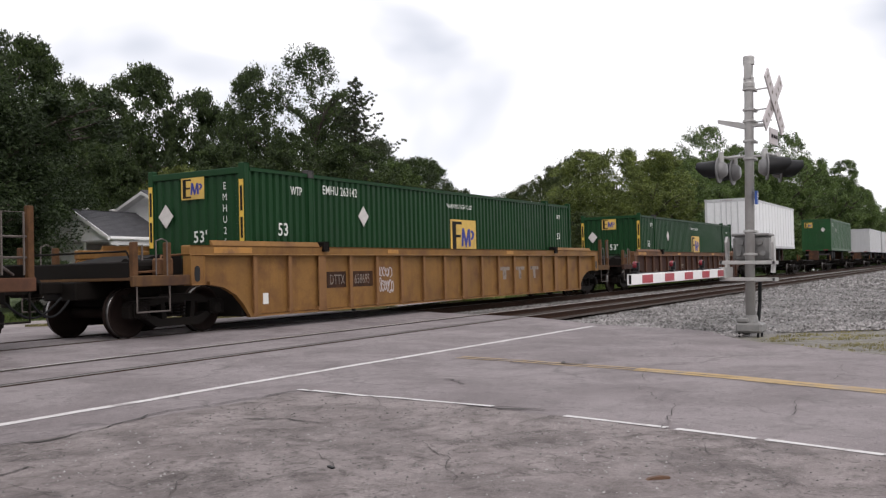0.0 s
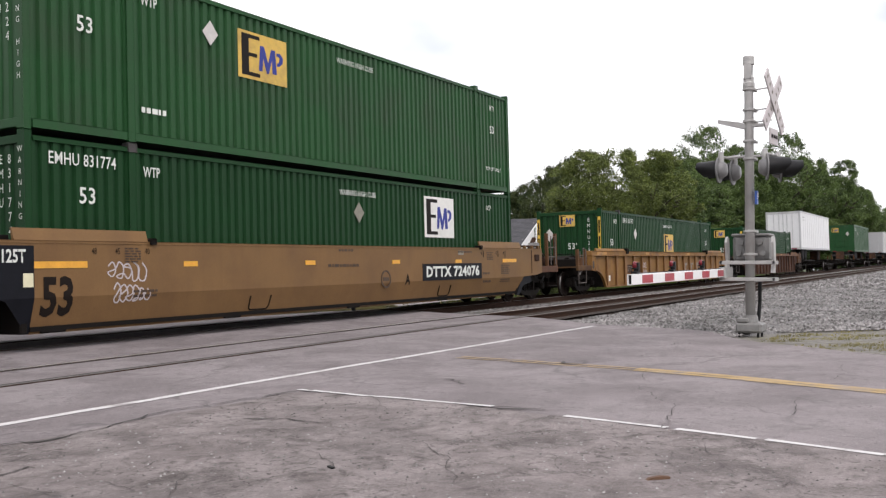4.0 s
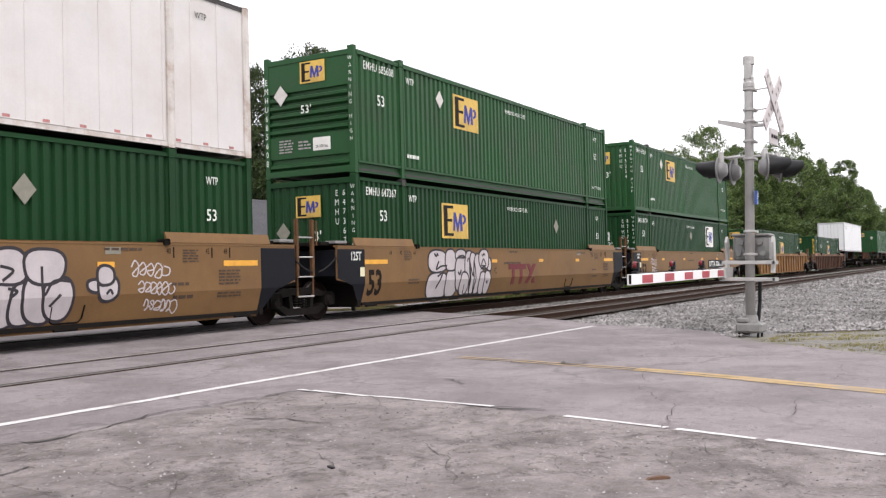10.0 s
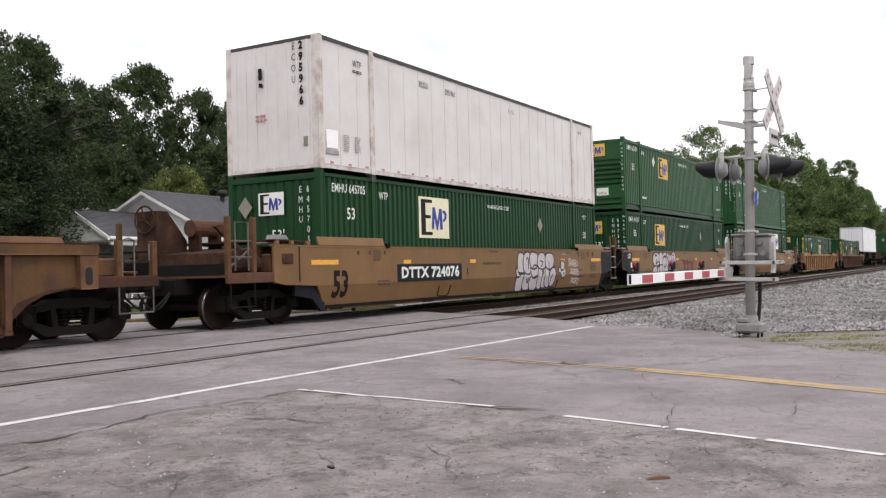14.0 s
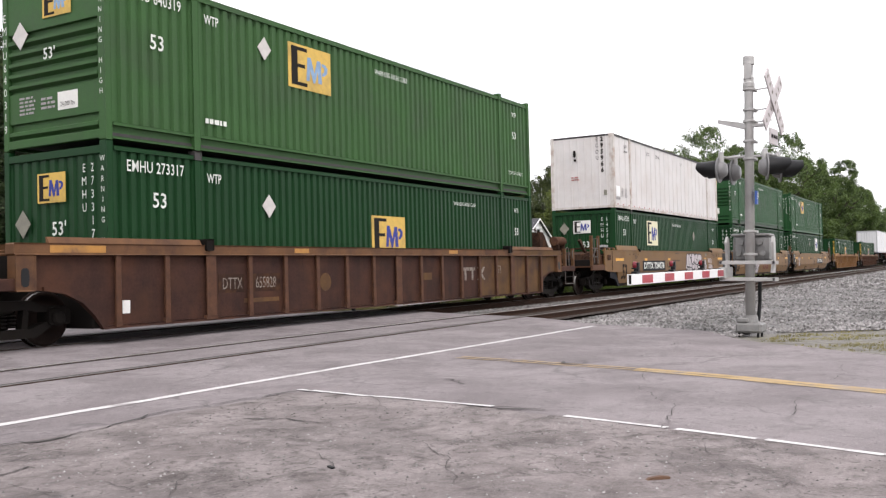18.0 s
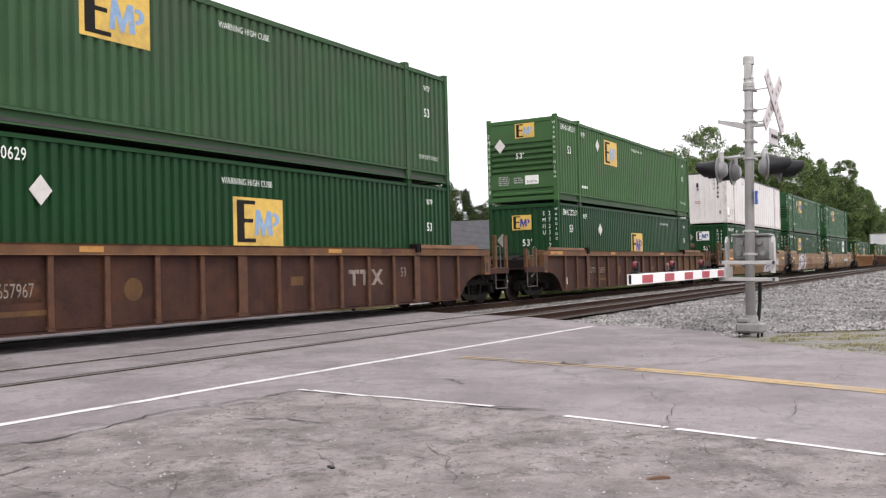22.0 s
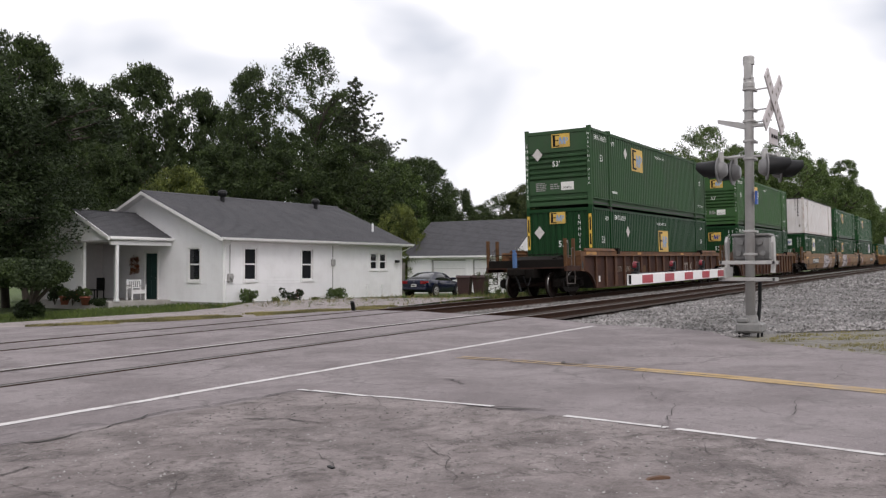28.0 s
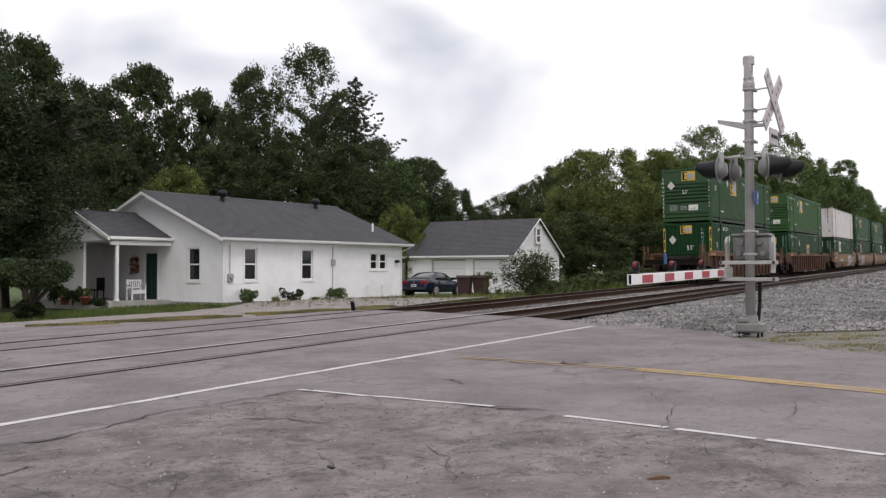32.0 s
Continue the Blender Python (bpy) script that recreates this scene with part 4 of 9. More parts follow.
    lettering("marking", b, 0.30, (3.38 + shift, -1.42, 0.86), SIDE, STENCIL_WORN, car, 0.66)
    for i in ochre:
        rx = -0.18 + shift + i * 1.0235
        part("repainted_panel", Shape().box(rx + 0.06, rx + 0.96, -1.4125, -1.408, 0.26, 1.36), OCHRE, car, "panel with worn ochre paint")
    if ochre:
        part("repainted_end", Shape().prism([(16.3, 1.37), (17.85, 1.37), (17.85, 0.92), (17.1, 0.86), (16.62, 0.70), (16.42, 0.44), (16.3, 0.28)], -1.4125, -1.408, "xz"), OCHRE, car, "end panel with worn ochre paint")
        part("repainted_sill", Shape().box(15.2, LONG + 1.79, -1.5032, -1.499, 1.392, 1.553), OCHRE, car, "worn ochre sill")
    # ghost of an old company mark, panel by panel, and the dark data block
    rng = random.Random(int(10 * abs(x0)))
    if ochre or eot:
        mark = Shape().box(11.42, 11.80, -1.4165, -1.408, 0.98, 1.07).box(11.56, 11.66, -1.4165, -1.408, 0.72, 0.98).box(11.84, 12.16, -1.4165, -1.408, 0.98, 1.07).box(11.96, 12.05, -1.4165, -1.408, 0.72, 0.98)
        mark.prism([(12.28, 1.07), (12.40, 1.07), (12.74, 0.72), (12.62, 0.72)], -1.4165, -1.408, "xz").prism([(12.62, 1.07), (12.74, 1.07), (12.58, 0.90), (12.51, 0.96)], -1.4165, -1.408, "xz")
        mark.prism([(12.28, 0.72), (12.40, 0.72), (12.51, 0.83), (12.45, 0.90)], -1.4165, -1.408, "xz")
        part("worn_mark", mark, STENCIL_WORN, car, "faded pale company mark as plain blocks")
        lettering("marking", "53", 0.32, (13.62, -1.4165, 0.98), SIDE, STENCIL_WORN, car, 0.8)
        part("ghost_mark", Shape().lathe([(0.19, 0.004), (0.19, -0.0015), (0.0, -0.0015)], 20, (5.5, -1.412, 0.83), axis="y"), OCHRE, car, "round ochre ghost of a painted badge")
        part("ghost_mark", Shape().box(9.45, 9.85, -1.4135, -1.408, 0.78, 0.96), OCHRE, car, "ochre ghost of a painted block")
        part("ghost_mark", Shape().box(3.0, 4.0, -1.4135, -1.408, 0.50, 0.58), OCHRE, car, "ochre ghost of a painted line")
    for k in range(3 if tone != "rust-brown" else 0):
        gx = 10.2 + k * 1.02
        part("worn_mark", Shape().box(gx + 0.1, gx + 0.75, -1.4135, -1.408, 0.96, 1.06).box(gx + rng.uniform(0.2, 0.4), gx + 0.52, -1.4135, -1.408, 0.70, 0.96), STENCIL_WORN, car, "faded pale mark")
    for gx, gz in ((5.05, 0.74), (0.98, 0.52)) if tone == "rust-brown" and not ochre and not eot else ():
        part("data_block", Shape().box(gx, gx + 0.55, -1.4135, -1.408, gz, gz + 0.3), DARK_RUST, car, "dark stencilled data block")
        bars(car, gx + 0.28, -1.415, gz + 0.27, 0.46, 3, SIDE, STENCIL_WORN, 0.035, int(gx * 10))
    part("sill_patch", Shape().box(12.6, 13.4, -1.5035, -1.499, 1.41, 1.54), rib_paint, car, "bare patch on the sill")
    if tone != "rust-brown":
        tag_scrawl(car, 4.05, 4.75, 0.55, 1.2, 2, int(abs(x0)) + 3, -1.414)
    part("tag_plate", Shape().box(0.18, 0.33, -1.42, -1.412, 0.45, 0.66), LOGO_WHITE, car, "small pale tag")
    for sx in (4.4, 10.6):
        part("reflector", Shape().box(sx, sx + 0.45, -1.505, -1.499, 1.43, 1.52), STRIPE_OLD, car, "yellow reflector strip")
    part("reflector", Shape().box(-1.2, -0.2, -1.505, -1.499, 1.42, 1.53), STRIPE_OLD, car, "yellow reflector strip")
    if eot:
        part("marker_device", Shape().box(-3.43, -3.33, 0.14, 0.30, 0.98, 1.55, 0.04).tube((-3.4, 0.23, 1.55), (-3.4, 0.23, 1.62), 0.06), BLUE_BAG, car,
             "blue-wrapped end-of-train marker on the coupler")
        part("device_hose", Shape().pipe([(-3.4, 0.2, 1.0), (-3.48, 0.12, 0.7), (-3.5, 0.0, 0.4), (-3.6, -0.1, 0.22)], 0.03), RUBBER, car)
    return car


def stroke(s, pts, width, y0, y1):
    """A sprayed line of even width along points (x, z) of a wall, one closed strip."""
    pts = [Vector(p) for p in pts]
    o = len(s.v)
    vs, fs = [], []
    for i, p in enumerate(pts):
        d = pts[min(i + 1, len(pts) - 1)] - pts[max(i - 1, 0)]
        d = d.normalized() if d.length > 1e-6 else Vector((1, 0))
        nrm = Vector((-d.y, d.x)) * (width / 2)
        for q in (p + nrm, p - nrm):
            vs += [(q.x, y0, q.y), (q.x, y1, q.y)]
    for i in range(len(pts) - 1):
        a, b = 4 * i, 4 * i + 4
        fs += [(a, a + 2, b + 2, b), (a + 1, b + 1, b + 3, a + 3), (a, b, b + 1, a + 1), (a + 2, a + 3, b + 3, b + 2)]
    n = len(vs)
    fs += [(0, 1, 3, 2), (n - 4, n - 2, n - 1, n - 3)]
    return s.add(vs, fs)


def curve(pts, n=6):
    """Points of a smooth line through the given ones."""
    pts = [Vector(p) for p in pts]
    out = []
    for i in range(len(pts) - 1):
        a, b, c, d = pts[max(i - 1, 0)], pts[i], pts[i + 1], pts[min(i + 2, len(pts) - 1)]
        for k in range(n):
            t = k / n
            out.append(0.5 * ((2 * b) + (c - a) * t + (2 * a - 5 * b + 4 * c - d) * t * t + (3 * b - a - 3 * c + d) * t ** 3))
    return out + [pts[-1]]


# sprayed bubbles: centre and half sizes across and up, in hundredths of the piece's length and height; then the lines on them
BUBBLES_C = [(15, 26, 15.5, 27), (36, 30, 9.5, 27), (15, 76, 14, 21), (34, 78, 8, 21), (50, 88, 8, 11), (50, 50, 9, 36), (63, 52, 6.5, 46), (70, 50, 6, 44), (78, 48, 7, 42), (55.5, 28, 6.5, 23),
             (97, 68, 3.2, 13), (88, 80, 8, 20), (85.5, 28, 5, 24), (94, 29, 5, 25)]
LINES_C = [[(16, 76), (12, 60), (19, 66), (28, 67)], [(14, 46), (21, 52), (16, 34), (13, 22)], [(45, 83), (58, 83)], [(45, 54), (47, 48), (50, 58)], [(60, 76), (64, 78), (65.5, 12)],
           [(64, 76), (69, 44), (71, 77)], [(71, 77), (73.5, 50), (73, 9)], [(83, 66), (87, 80), (91, 66), (83, 66)], [(82, 58), (88, 63), (93, 56)], [(10, 92), (12, 86), (14, 91), (15, 87)],
           [(84, 91), (86, 87), (88, 92), (90, 88)], [(92, 33), (94, 27), (95, 34)]]
BUBBLES_B = [(8, 20, 9, 26), (3, 50, 5, 13), (10, 72, 8.5, 28), (26, 26, 10, 28), (25, 72, 9.5, 29), (43, 20, 10.5, 23), (43, 52, 9, 19), (42, 80, 10.5, 22), (60, 30, 8, 31), (71, 28, 7.5, 27), (62, 78, 10.5, 22),
             (80, 36, 9, 33), (91, 34, 8.5, 28), (83, 78, 11.5, 22)]
LINES_B = [[(23, 80), (25, 88), (28, 80), (27.5, 56)], [(24, 32), (27, 18), (29, 32)], [(37, 56), (43, 67), (52, 63)], [(41, 32), (48, 37)], [(58, 79), (65, 73), (59, 60)], [(62, 50), (67, 46), (63, 38)],
           [(81, 78), (82, 40), (88, 58), (98, 57)], [(86, 24), (92, 40)], [(14, 45), (2, 48)]]


def graffiti(car, x0, x1, z0, z1, bubbles, lines):
    """Sprayed bubble shapes with dark outlines and curls; they spell nothing."""
    sx, sz = (x1 - x0) / 100, (z1 - z0) / 100

    def bubble(u, v, ru, rv, grow, ph):
        pts = []
        for i in range(26):
            t = 2 * math.pi * i / 26
            c, s = math.cos(t), math.sin(t)
            k = (abs(c) ** 2.6 + abs(s) ** 2.6) ** (-1 / 2.6) * (1 + 0.035 * math.sin(3 * t + ph))
            pts.append((x0 + u * sx + (ru * sx + grow) * k * c, z0 + v * sz + (rv * sz + grow) * k * s))
        return pts

    for i, (u, v, ru, rv) in enumerate(bubbles):
        d = 0.0008 * i
        out = part("spray_bubble", Shape().prism(bubble(u, v, ru, rv, 0.044, i), -1.5055 - d, -1.500, "xz"), GRAF_LINE, car, "black sprayed outline of a bubble shape")
        part("spray_fill", Shape().prism(bubble(u, v, ru, rv, -0.006, i), -1.5058 - d, -1.500, "xz"), GRAF_FILL, out, "pale lilac sprayed fill")
    top = -1.5062 - 0.0008 * len(bubbles)
    for pts in lines:
        part("spray_stroke", stroke(Shape(), curve([(x0 + u * sx, z0 + v * sz) for u, v in pts]), 0.044, top, -1.500), GRAF_LINE, car, "black sprayed stroke")


def tag_scrawl(car, x0, x1, z0, z1, rows, seed, y=-1.506):
    """A thin looping sprayed scrawl in slanting rows; it spells nothing."""
    rng = random.Random(seed)
    h = (z1 - z0) / rows
    for r in range(rows):
        z, a, b = z1 - (r + 0.5) * h, x0 + (x1 - x0) * 0.14 * r, x1 - (x1 - x0) * 0.10 * (rows - 1 - r)
        pts, n = [], rng.randint(5, 6)
        for k in range(n):
            cx, rx, rz, ph = a + (b - a) * (k + 0.5) / n, (b - a) / n * rng.uniform(0.35, 0.75), h * rng.uniform(0.28, 0.52), rng.uniform(2.4, 3.6)
            turn = rng.choice((1, 1, -1))
            for q in range(5):
                t = ph - turn * q * 1.35
                pts.append((cx + rx * math.cos(t), z - h * 0.2 * k / n + rz * math.sin(t) * rng.uniform(0.8, 1.1)))
        part("spray_stroke", stroke(Shape(), curve(pts), 0.022, y - 0.0004 * r, y + 0.006), GRAF_FILL, car, "pale sprayed scrawl")


FOLD = 0.15


def follow_fold(car):
    """Paint and plates on the smooth side follow the wall, whose lower half leans in below z = 0.76."""
    for ob in car.children_recursive:
        if ob.name.split(".")[0] not in ("marking", "small_print", "spray_bubble", "spray_fill", "spray_stroke", "logo_block", "end_patch", "tie_loop", "bare_spot"):
            continue
        m = ob.matrix_basis
        co = [m @ v.co for v in ob.data.vertices]
        if min(c.z for c in co) > 0.755:
            continue
        bm = bmesh.new()
        bm.from_mesh(ob.data)
        bm.transform(m)
        bmesh.ops.bisect_plane(bm, geom=bm.verts[:] + bm.edges[:] + bm.faces[:], dist=0.0005, plane_co=(0, 0, 0.76), plane_no=(0, 0, 1))
        for v in bm.verts:
            if v.co.z < 0.76:
                v.co.y -= math.copysign(FOLD * (0.76 - v.co.z) / 0.51, v.co.y)
        bm.transform(m.inverted())
        me = ob.data.copy()
        bm.to_mesh(me)
        bm.free()
        ob.data = me


def smooth_car(x0, unit, rear, front):
    """A smooth-sided articulated unit. rear, front: 'truck' where it ends in platform and coupler, 'joint' where it meets its neighbour."""
    car = thing("articulated_well_car", on_train(x0), "tan smooth-sided articulated well car unit with yellow reflector strips", "railcar", "well cars")
    CONSIST.append((car, x0))
    lo = -1.0 if rear == "joint" else -1.75
    hi = LONG + (1.0 if front == "joint" else 1.75)
    for sy in (-1, 1):
        def wall():
            # upper half upright, lower half folded in
            s = Shape()
            cut = [(lo, 0.86), (lo + 0.35, 0.80), (-0.35, 0.62), (0.0, 0.22)]
            cut_f = [(LONG, 0.22), (LONG + 0.35, 0.62), (hi - 0.35, 0.80), (hi, 0.86)]
            s.prism([(lo, 1.58)] + [(lo, 0.86), (lo + 0.35, 0.80), (-0.40, 0.76), (LONG + 0.40, 0.76), (hi - 0.35, 0.80), (hi, 0.86), (hi, 1.58)],
                    sy * 1.45, sy * 1.5, "xz")
            n0 = [(-0.40, 0.76), (0.0, 0.25), (LONG, 0.25), (LONG + 0.40, 0.76)]
            vs = []
            for th in (0.0, 0.05):
                for x, z in n0:
                    yy = 1.5 - th - (0.0 if z > 0.5 else FOLD)
                    vs.append((x, sy * yy, z))
            s.add(vs, [(0, 1, 2, 3), (7, 6, 5, 4), (0, 4, 5, 1), (1, 5, 6, 2), (2, 6, 7, 3), (3, 7, 4, 0)])
            return s
        part("side_wall", wall, TAN, car, "", None, False, ("swall", sy, rear, front))
        part("bottom_sill", lambda: Shape().box(0.0, LONG, sy * 1.24, sy * 1.35, 0.232, 0.262, 0.01), TAN, car, key=("sbsill", sy))
        part("top_chord", lambda: Shape().box(lo, hi, sy * 1.40, sy * 1.503, 1.56, 1.60, 0.008), TAN, car, key=("schord", sy, rear, front))
        for a, b in ((-0.3, 2.14), (13.85, LONG + 0.3)):
            part("container_guide", lambda: Shape().prism([(sy * 1.49, 1.58), (sy * 1.42, 1.78), (sy * 1.39, 1.78), (sy * 1.43, 1.58)], a, b, "yz"), TAN, car,
                 "sloped guide plate", key=("sguide", sy, a))
        for px in (2.2, 13.78):
            part("lock", lambda: Shape().box(px - 0.05, px + 0.07, sy * 1.38, sy * 1.53, 1.55, 1.66, 0.02), TRUCK, car, key=("slock", sy, px))
        for kind, xs in ((rear, (lo, 0.0)), (front, (LONG, hi))):
            if kind == "truck":
                m, d = (0.0, 1) if xs[0] < 0 else (LONG, -1)
                part("arch_panel", lambda: Shape().prism([(m - d * 1.05, 0.80), (m - d * 0.42, 0.76), (m - d * 0.02, 0.22), (m - d * 0.2, 0.22), (m - d * 0.5, 0.50), (m - d * 1.05, 0.58)], sy * 1.36, sy * 1.43, "xz"), NAVY, car,
                     "dark arch plate beside the truck", key=("sarch", sy, d))
                part("end_seam", lambda: Shape().box(m - d * 0.98 - 0.02, m - d * 0.98 + 0.02, min(sy * 1.5, sy * 1.508), max(sy * 1.5, sy * 1.508), 0.86, 1.56), DARK_RUST, car, key=("sseam", sy, d))
                part("vent_box", lambda: Shape().box(m - d * 1.35 - 0.16, m - d * 1.35 + 0.16, min(sy * 1.5, sy * 1.53), max(sy * 1.5, sy * 1.53), 1.22, 1.42, 0.012), DARK_RUST, car, "dark louvred box", key=("svent", sy, d))
            if kind == "joint":
                a, b = xs
                low = [(a, 0.9), (-0.45, 0.72), (-0.04, 0.24), (0.0, 0.24), (0.0, 1.52), (a, 1.52)] if a < 0 else \
                    [(b, 0.9), (LONG + 0.45, 0.72), (LONG + 0.04, 0.24), (LONG, 0.24), (LONG, 1.52), (b, 1.52)]
                part("end_patch", lambda: Shape().prism(low, sy * 1.499, sy * 1.506, "xz"), NAVY, car, "dark blue end panel", key=("spatch", sy, a < 0))
    part("well_floor", lambda: Shape().box(0.0, LONG, -1.4, 1.4, 0.27, 0.34), TRUCK, car, key="sfloor")
    for bx in (0.4, 4.2, 8.0, 11.9, LONG - 0.4):
        part("cross_bearer", lambda: Shape().box(bx - 0.22, bx + 0.22, -1.4, 1.4, 0.235, 0.29, 0.02), TRUCK, car, key=("sbearer", bx))
    for px, q in ((-0.16, -0.04), (LONG + 0.04, LONG + 0.16)):
        part("well_bulkhead", lambda: Shape().box(px, q, -1.4, 1.4, 0.24, 1.5, 0.02), TRUCK, car, key=("sbulk", px))
    for kind, x, d in ((rear, lo, -1), (front, hi, 1)):
        if kind == "joint":
            part("end_bulkhead", Shape().prism([(x + d * 0.02, 1.5), (x - d * 0.9, 1.62), (x - d * 0.9, 0.75), (x + d * 0.0, 0.95)], -1.44, 1.44, "xz"), NAVY, car)
            part("end_shelf", Shape().box(min(x - d * 0.75, x + d * 0.3), max(x - d * 0.75, x + d * 0.3), -1.3, 1.3, 1.60, 1.68, 0.01), TRUCK, car)
            part("tray", Shape().box(min(x + d * 0.02, x - d * 0.4), max(x + d * 0.02, x - d * 0.4), -1.47, -1.2, 1.64, 1.70, 0.01), ALU_TRAY, car, "pale metal tray")
            part("draft_arm", Shape().box(min(x - d * 0.3, x + d * 0.72), max(x - d * 0.3, x + d * 0.72), -0.4, 0.4, 0.72, 1.05, 0.04), TRUCK, car)
            pts = [Vector((x - d * 0.35 + d * 0.12 * i, -1.46, 1.62 - 0.42 * math.sin(math.pi * i / 16) - 0.02 * i)) for i in range(9)]
            part("brake_hose", Shape().pipe(pts, 0.02), RUBBER, car, "looped brake hose")
    if rear == "truck" or front == "truck":
        for kind, x, d in ((rear, -3.02, 1), (front, LONG + 3.02, -1)):
            if kind != "truck":
                continue
            far = -1.75 if d > 0 else LONG + 1.75
            a, b = sorted((x, far))
            part("end_platform", Shape().box(a, b, -1.48, 1.48, 0.97, 1.03, 0.01), BROWN_RIB, car)
            [part("side_step", Shape().box(a, b, min(q * 1.42, q * 1.5), max(q * 1.42, q * 1.5), 0.86, 1.06, 0.012), BROWN_RIB, car) for q in (-1, 1)]
            part("center_sill", Shape().box(min(x - d * 0.25, far + d * 1.9), max(x - d * 0.25, far + d * 1.9), -0.42, 0.42, 0.66, 0.97, 0.02), TRUCK, car)
            part("end_housing", Shape().prism([(x + d * 0.3, 1.03), (x + d * 0.35, 1.45), (far + d * 0.4, 1.58), (far + d * 0.9, 1.58), (far + d * 0.9, 1.03)], -1.0, 1.0, "xz"), DARK_RUST, car, "dark rusty end housing")
            part("draft_gear", Shape().box(min(x + d * 0.5, far), max(x + d * 0.5, far), -0.8, 0.8, 0.48, 0.97, 0.05), TRUCK, car)
            part("air_reservoir", Shape().tube((far - d * 0.1, -1.15, 1.22), (far - d * 0.85, -1.15, 1.22), 0.16, n=14), DARK_RUST, car, "dark air reservoir")
            part("brake_valve", Shape().box(min(far + d * 0.05, far + d * 0.4), max(far + d * 0.05, far + d * 0.4), -1.36, -1.12, 1.05, 1.42, 0.03), BROWN_RIB, car, "rusty brake valve")
            part("brake_lever", Shape().prism([(far - d * 0.1, 1.4), (far - d * 0.2, 1.4), (far - d * 0.95, 1.95), (far - d * 0.8, 2.0)], -0.9, -0.82, "xz"), DARK_RUST, car)
            part("air_pipe", Shape().pipe([(x + d * 0.2, -1.25, 1.1), (far - d * 0.6, -1.28, 1.4), (far - d * 0.3, -1.28, 1.62), (far + d * 0.5, -1.3, 1.64)], 0.022), HANDRAIL, car)
            part("grab_iron", Shape().pipe([(x + d * 0.2, -1.5, 1.1), (x + d * 0.2, -1.5, 2.0), (x + d * 0.55, -1.5, 2.0), (x + d * 0.55, -1.5, 1.1)], 0.016), HANDRAIL, car)
            part("end_beam", Shape().box(min(x, x + d * 0.14), max(x, x + d * 0.14), -1.4, 1.4, 1.0, 1.25, 0.02), TRUCK, car)
            part("air_reservoir", Shape().tube((x + d * 0.9, 0.35, 1.98), (x + d * 1.75, 0.35, 1.98), 0.17, n=14), BROWN_RIB, car, "rust-red air reservoir on the housing")
            part("pipe_bracket", Shape().box(min(x + d * 1.0, x + d * 1.08), max(x + d * 1.0, x + d * 1.08), 0.2, 0.5, 1.5, 1.85).box(min(x + d * 1.55, x + d * 1.63), max(x + d * 1.55, x + d * 1.63), 0.2, 0.5, 1.5, 1.85), DARK_RUST, car)
            part("top_shelf", Shape().box(min(far + d * 0.1, far + d * 1.2), max(far + d * 0.1, far + d * 1.2), -1.42, 1.42, 1.66, 1.70), DARK_RUST, car, "thin dark shelf over the end")
            for q in (0.15, 0.6, 1.12):
                part("shelf_bracket", Shape().box(far + d * q - 0.05, far + d * q + 0.05, -1.48, -1.40, 1.56, 1.68, 0.01), TAN, car)
            part("tray", Shape().prism([(far + d * 0.05, 1.70), (far + d * 0.5, 1.70), (far + d * 0.42, 1.79), (far + d * 0.1, 1.79)], -1.46, -1.25, "xz"), ALU_TRAY, car, "pale metal tray")
            for yy in (-1.44, 1.44):
                for off in (0.07, 0.75):
                    px = x + d * off
                    part("end_post", Shape().box(px - 0.05, px + 0.05, yy - 0.05, yy + 0.05, 1.03, 2.1, 0.012), RUST, car, "rusty steel post")
                q = x + d * 0.75
                for zz in (1.35, 1.65):
                    handrail(car, [(x + d * 0.07, yy, zz), (q, yy, zz)])
                handrail(car, [(x + d * 0.1, yy * 1.02, 0.9), (x + d * 0.1, yy * 1.02, 0.42), (q, yy * 1.02, 0.42), (q, yy * 1.02, 0.9)], 0.02)
            coupler(car, x - d * 0.25, -d)
            truck(car, -1.66 if d > 0 else LONG + 1.66)
            if d > 0:
                wheel = Shape()
                for i in range(20):
                    t0, t1 = 2 * math.pi * i / 20, 2 * math.pi * (i + 1) / 20
                    wheel.tube((-2.78, 0.9 + 0.27 * math.cos(t0), 2.15 + 0.27 * math.sin(t0)), (-2.78, 0.9 + 0.27 * math.cos(t1), 2.15 + 0.27 * math.sin(t1)), 0.02, n=6)
                for i in range(5):
                    t0 = 2 * math.pi * i / 5
                    wheel.tube((-2.78, 0.9, 2.15), (-2.78, 0.9 + 0.26 * math.cos(t0), 2.15 + 0.26 * math.sin(t0)), 0.014, n=6)
                part("brake_wheel", wheel, DARK_RUST, car, "spoked hand brake wheel")
                part("brake_housing", Shape().prism([(-2.74, 1.0), (-1.9, 1.0), (-1.95, 1.75), (-2.45, 2.32), (-2.74, 2.32)], 0.62, 1.16, "xz"), DARK_RUST, car, "slanted rusty brake housing")
    if front == "joint":
        # the truck under this joint, and the ladder beside it, belong to this unit
        gap = {"C": 1.63, "B": 1.71}[unit]
        truck(car, LONG + gap)
        lx = LONG + gap - 0.55
        lad = Shape().box(lx - 0.04, lx + 0.04, -1.46, -1.38, 0.95, 2.12, 0.01).box(lx + 0.46, lx + 0.54, -1.46, -1.38, 0.95, 2.12, 0.01)
        for zz in (0.55, 0.95, 1.35, 1.75):
            part("rung", Shape().tube((lx, -1.445, zz), (lx + 0.5, -1.445, zz), 0.017, n=6), ALU, car, "worn bright ladder rung")
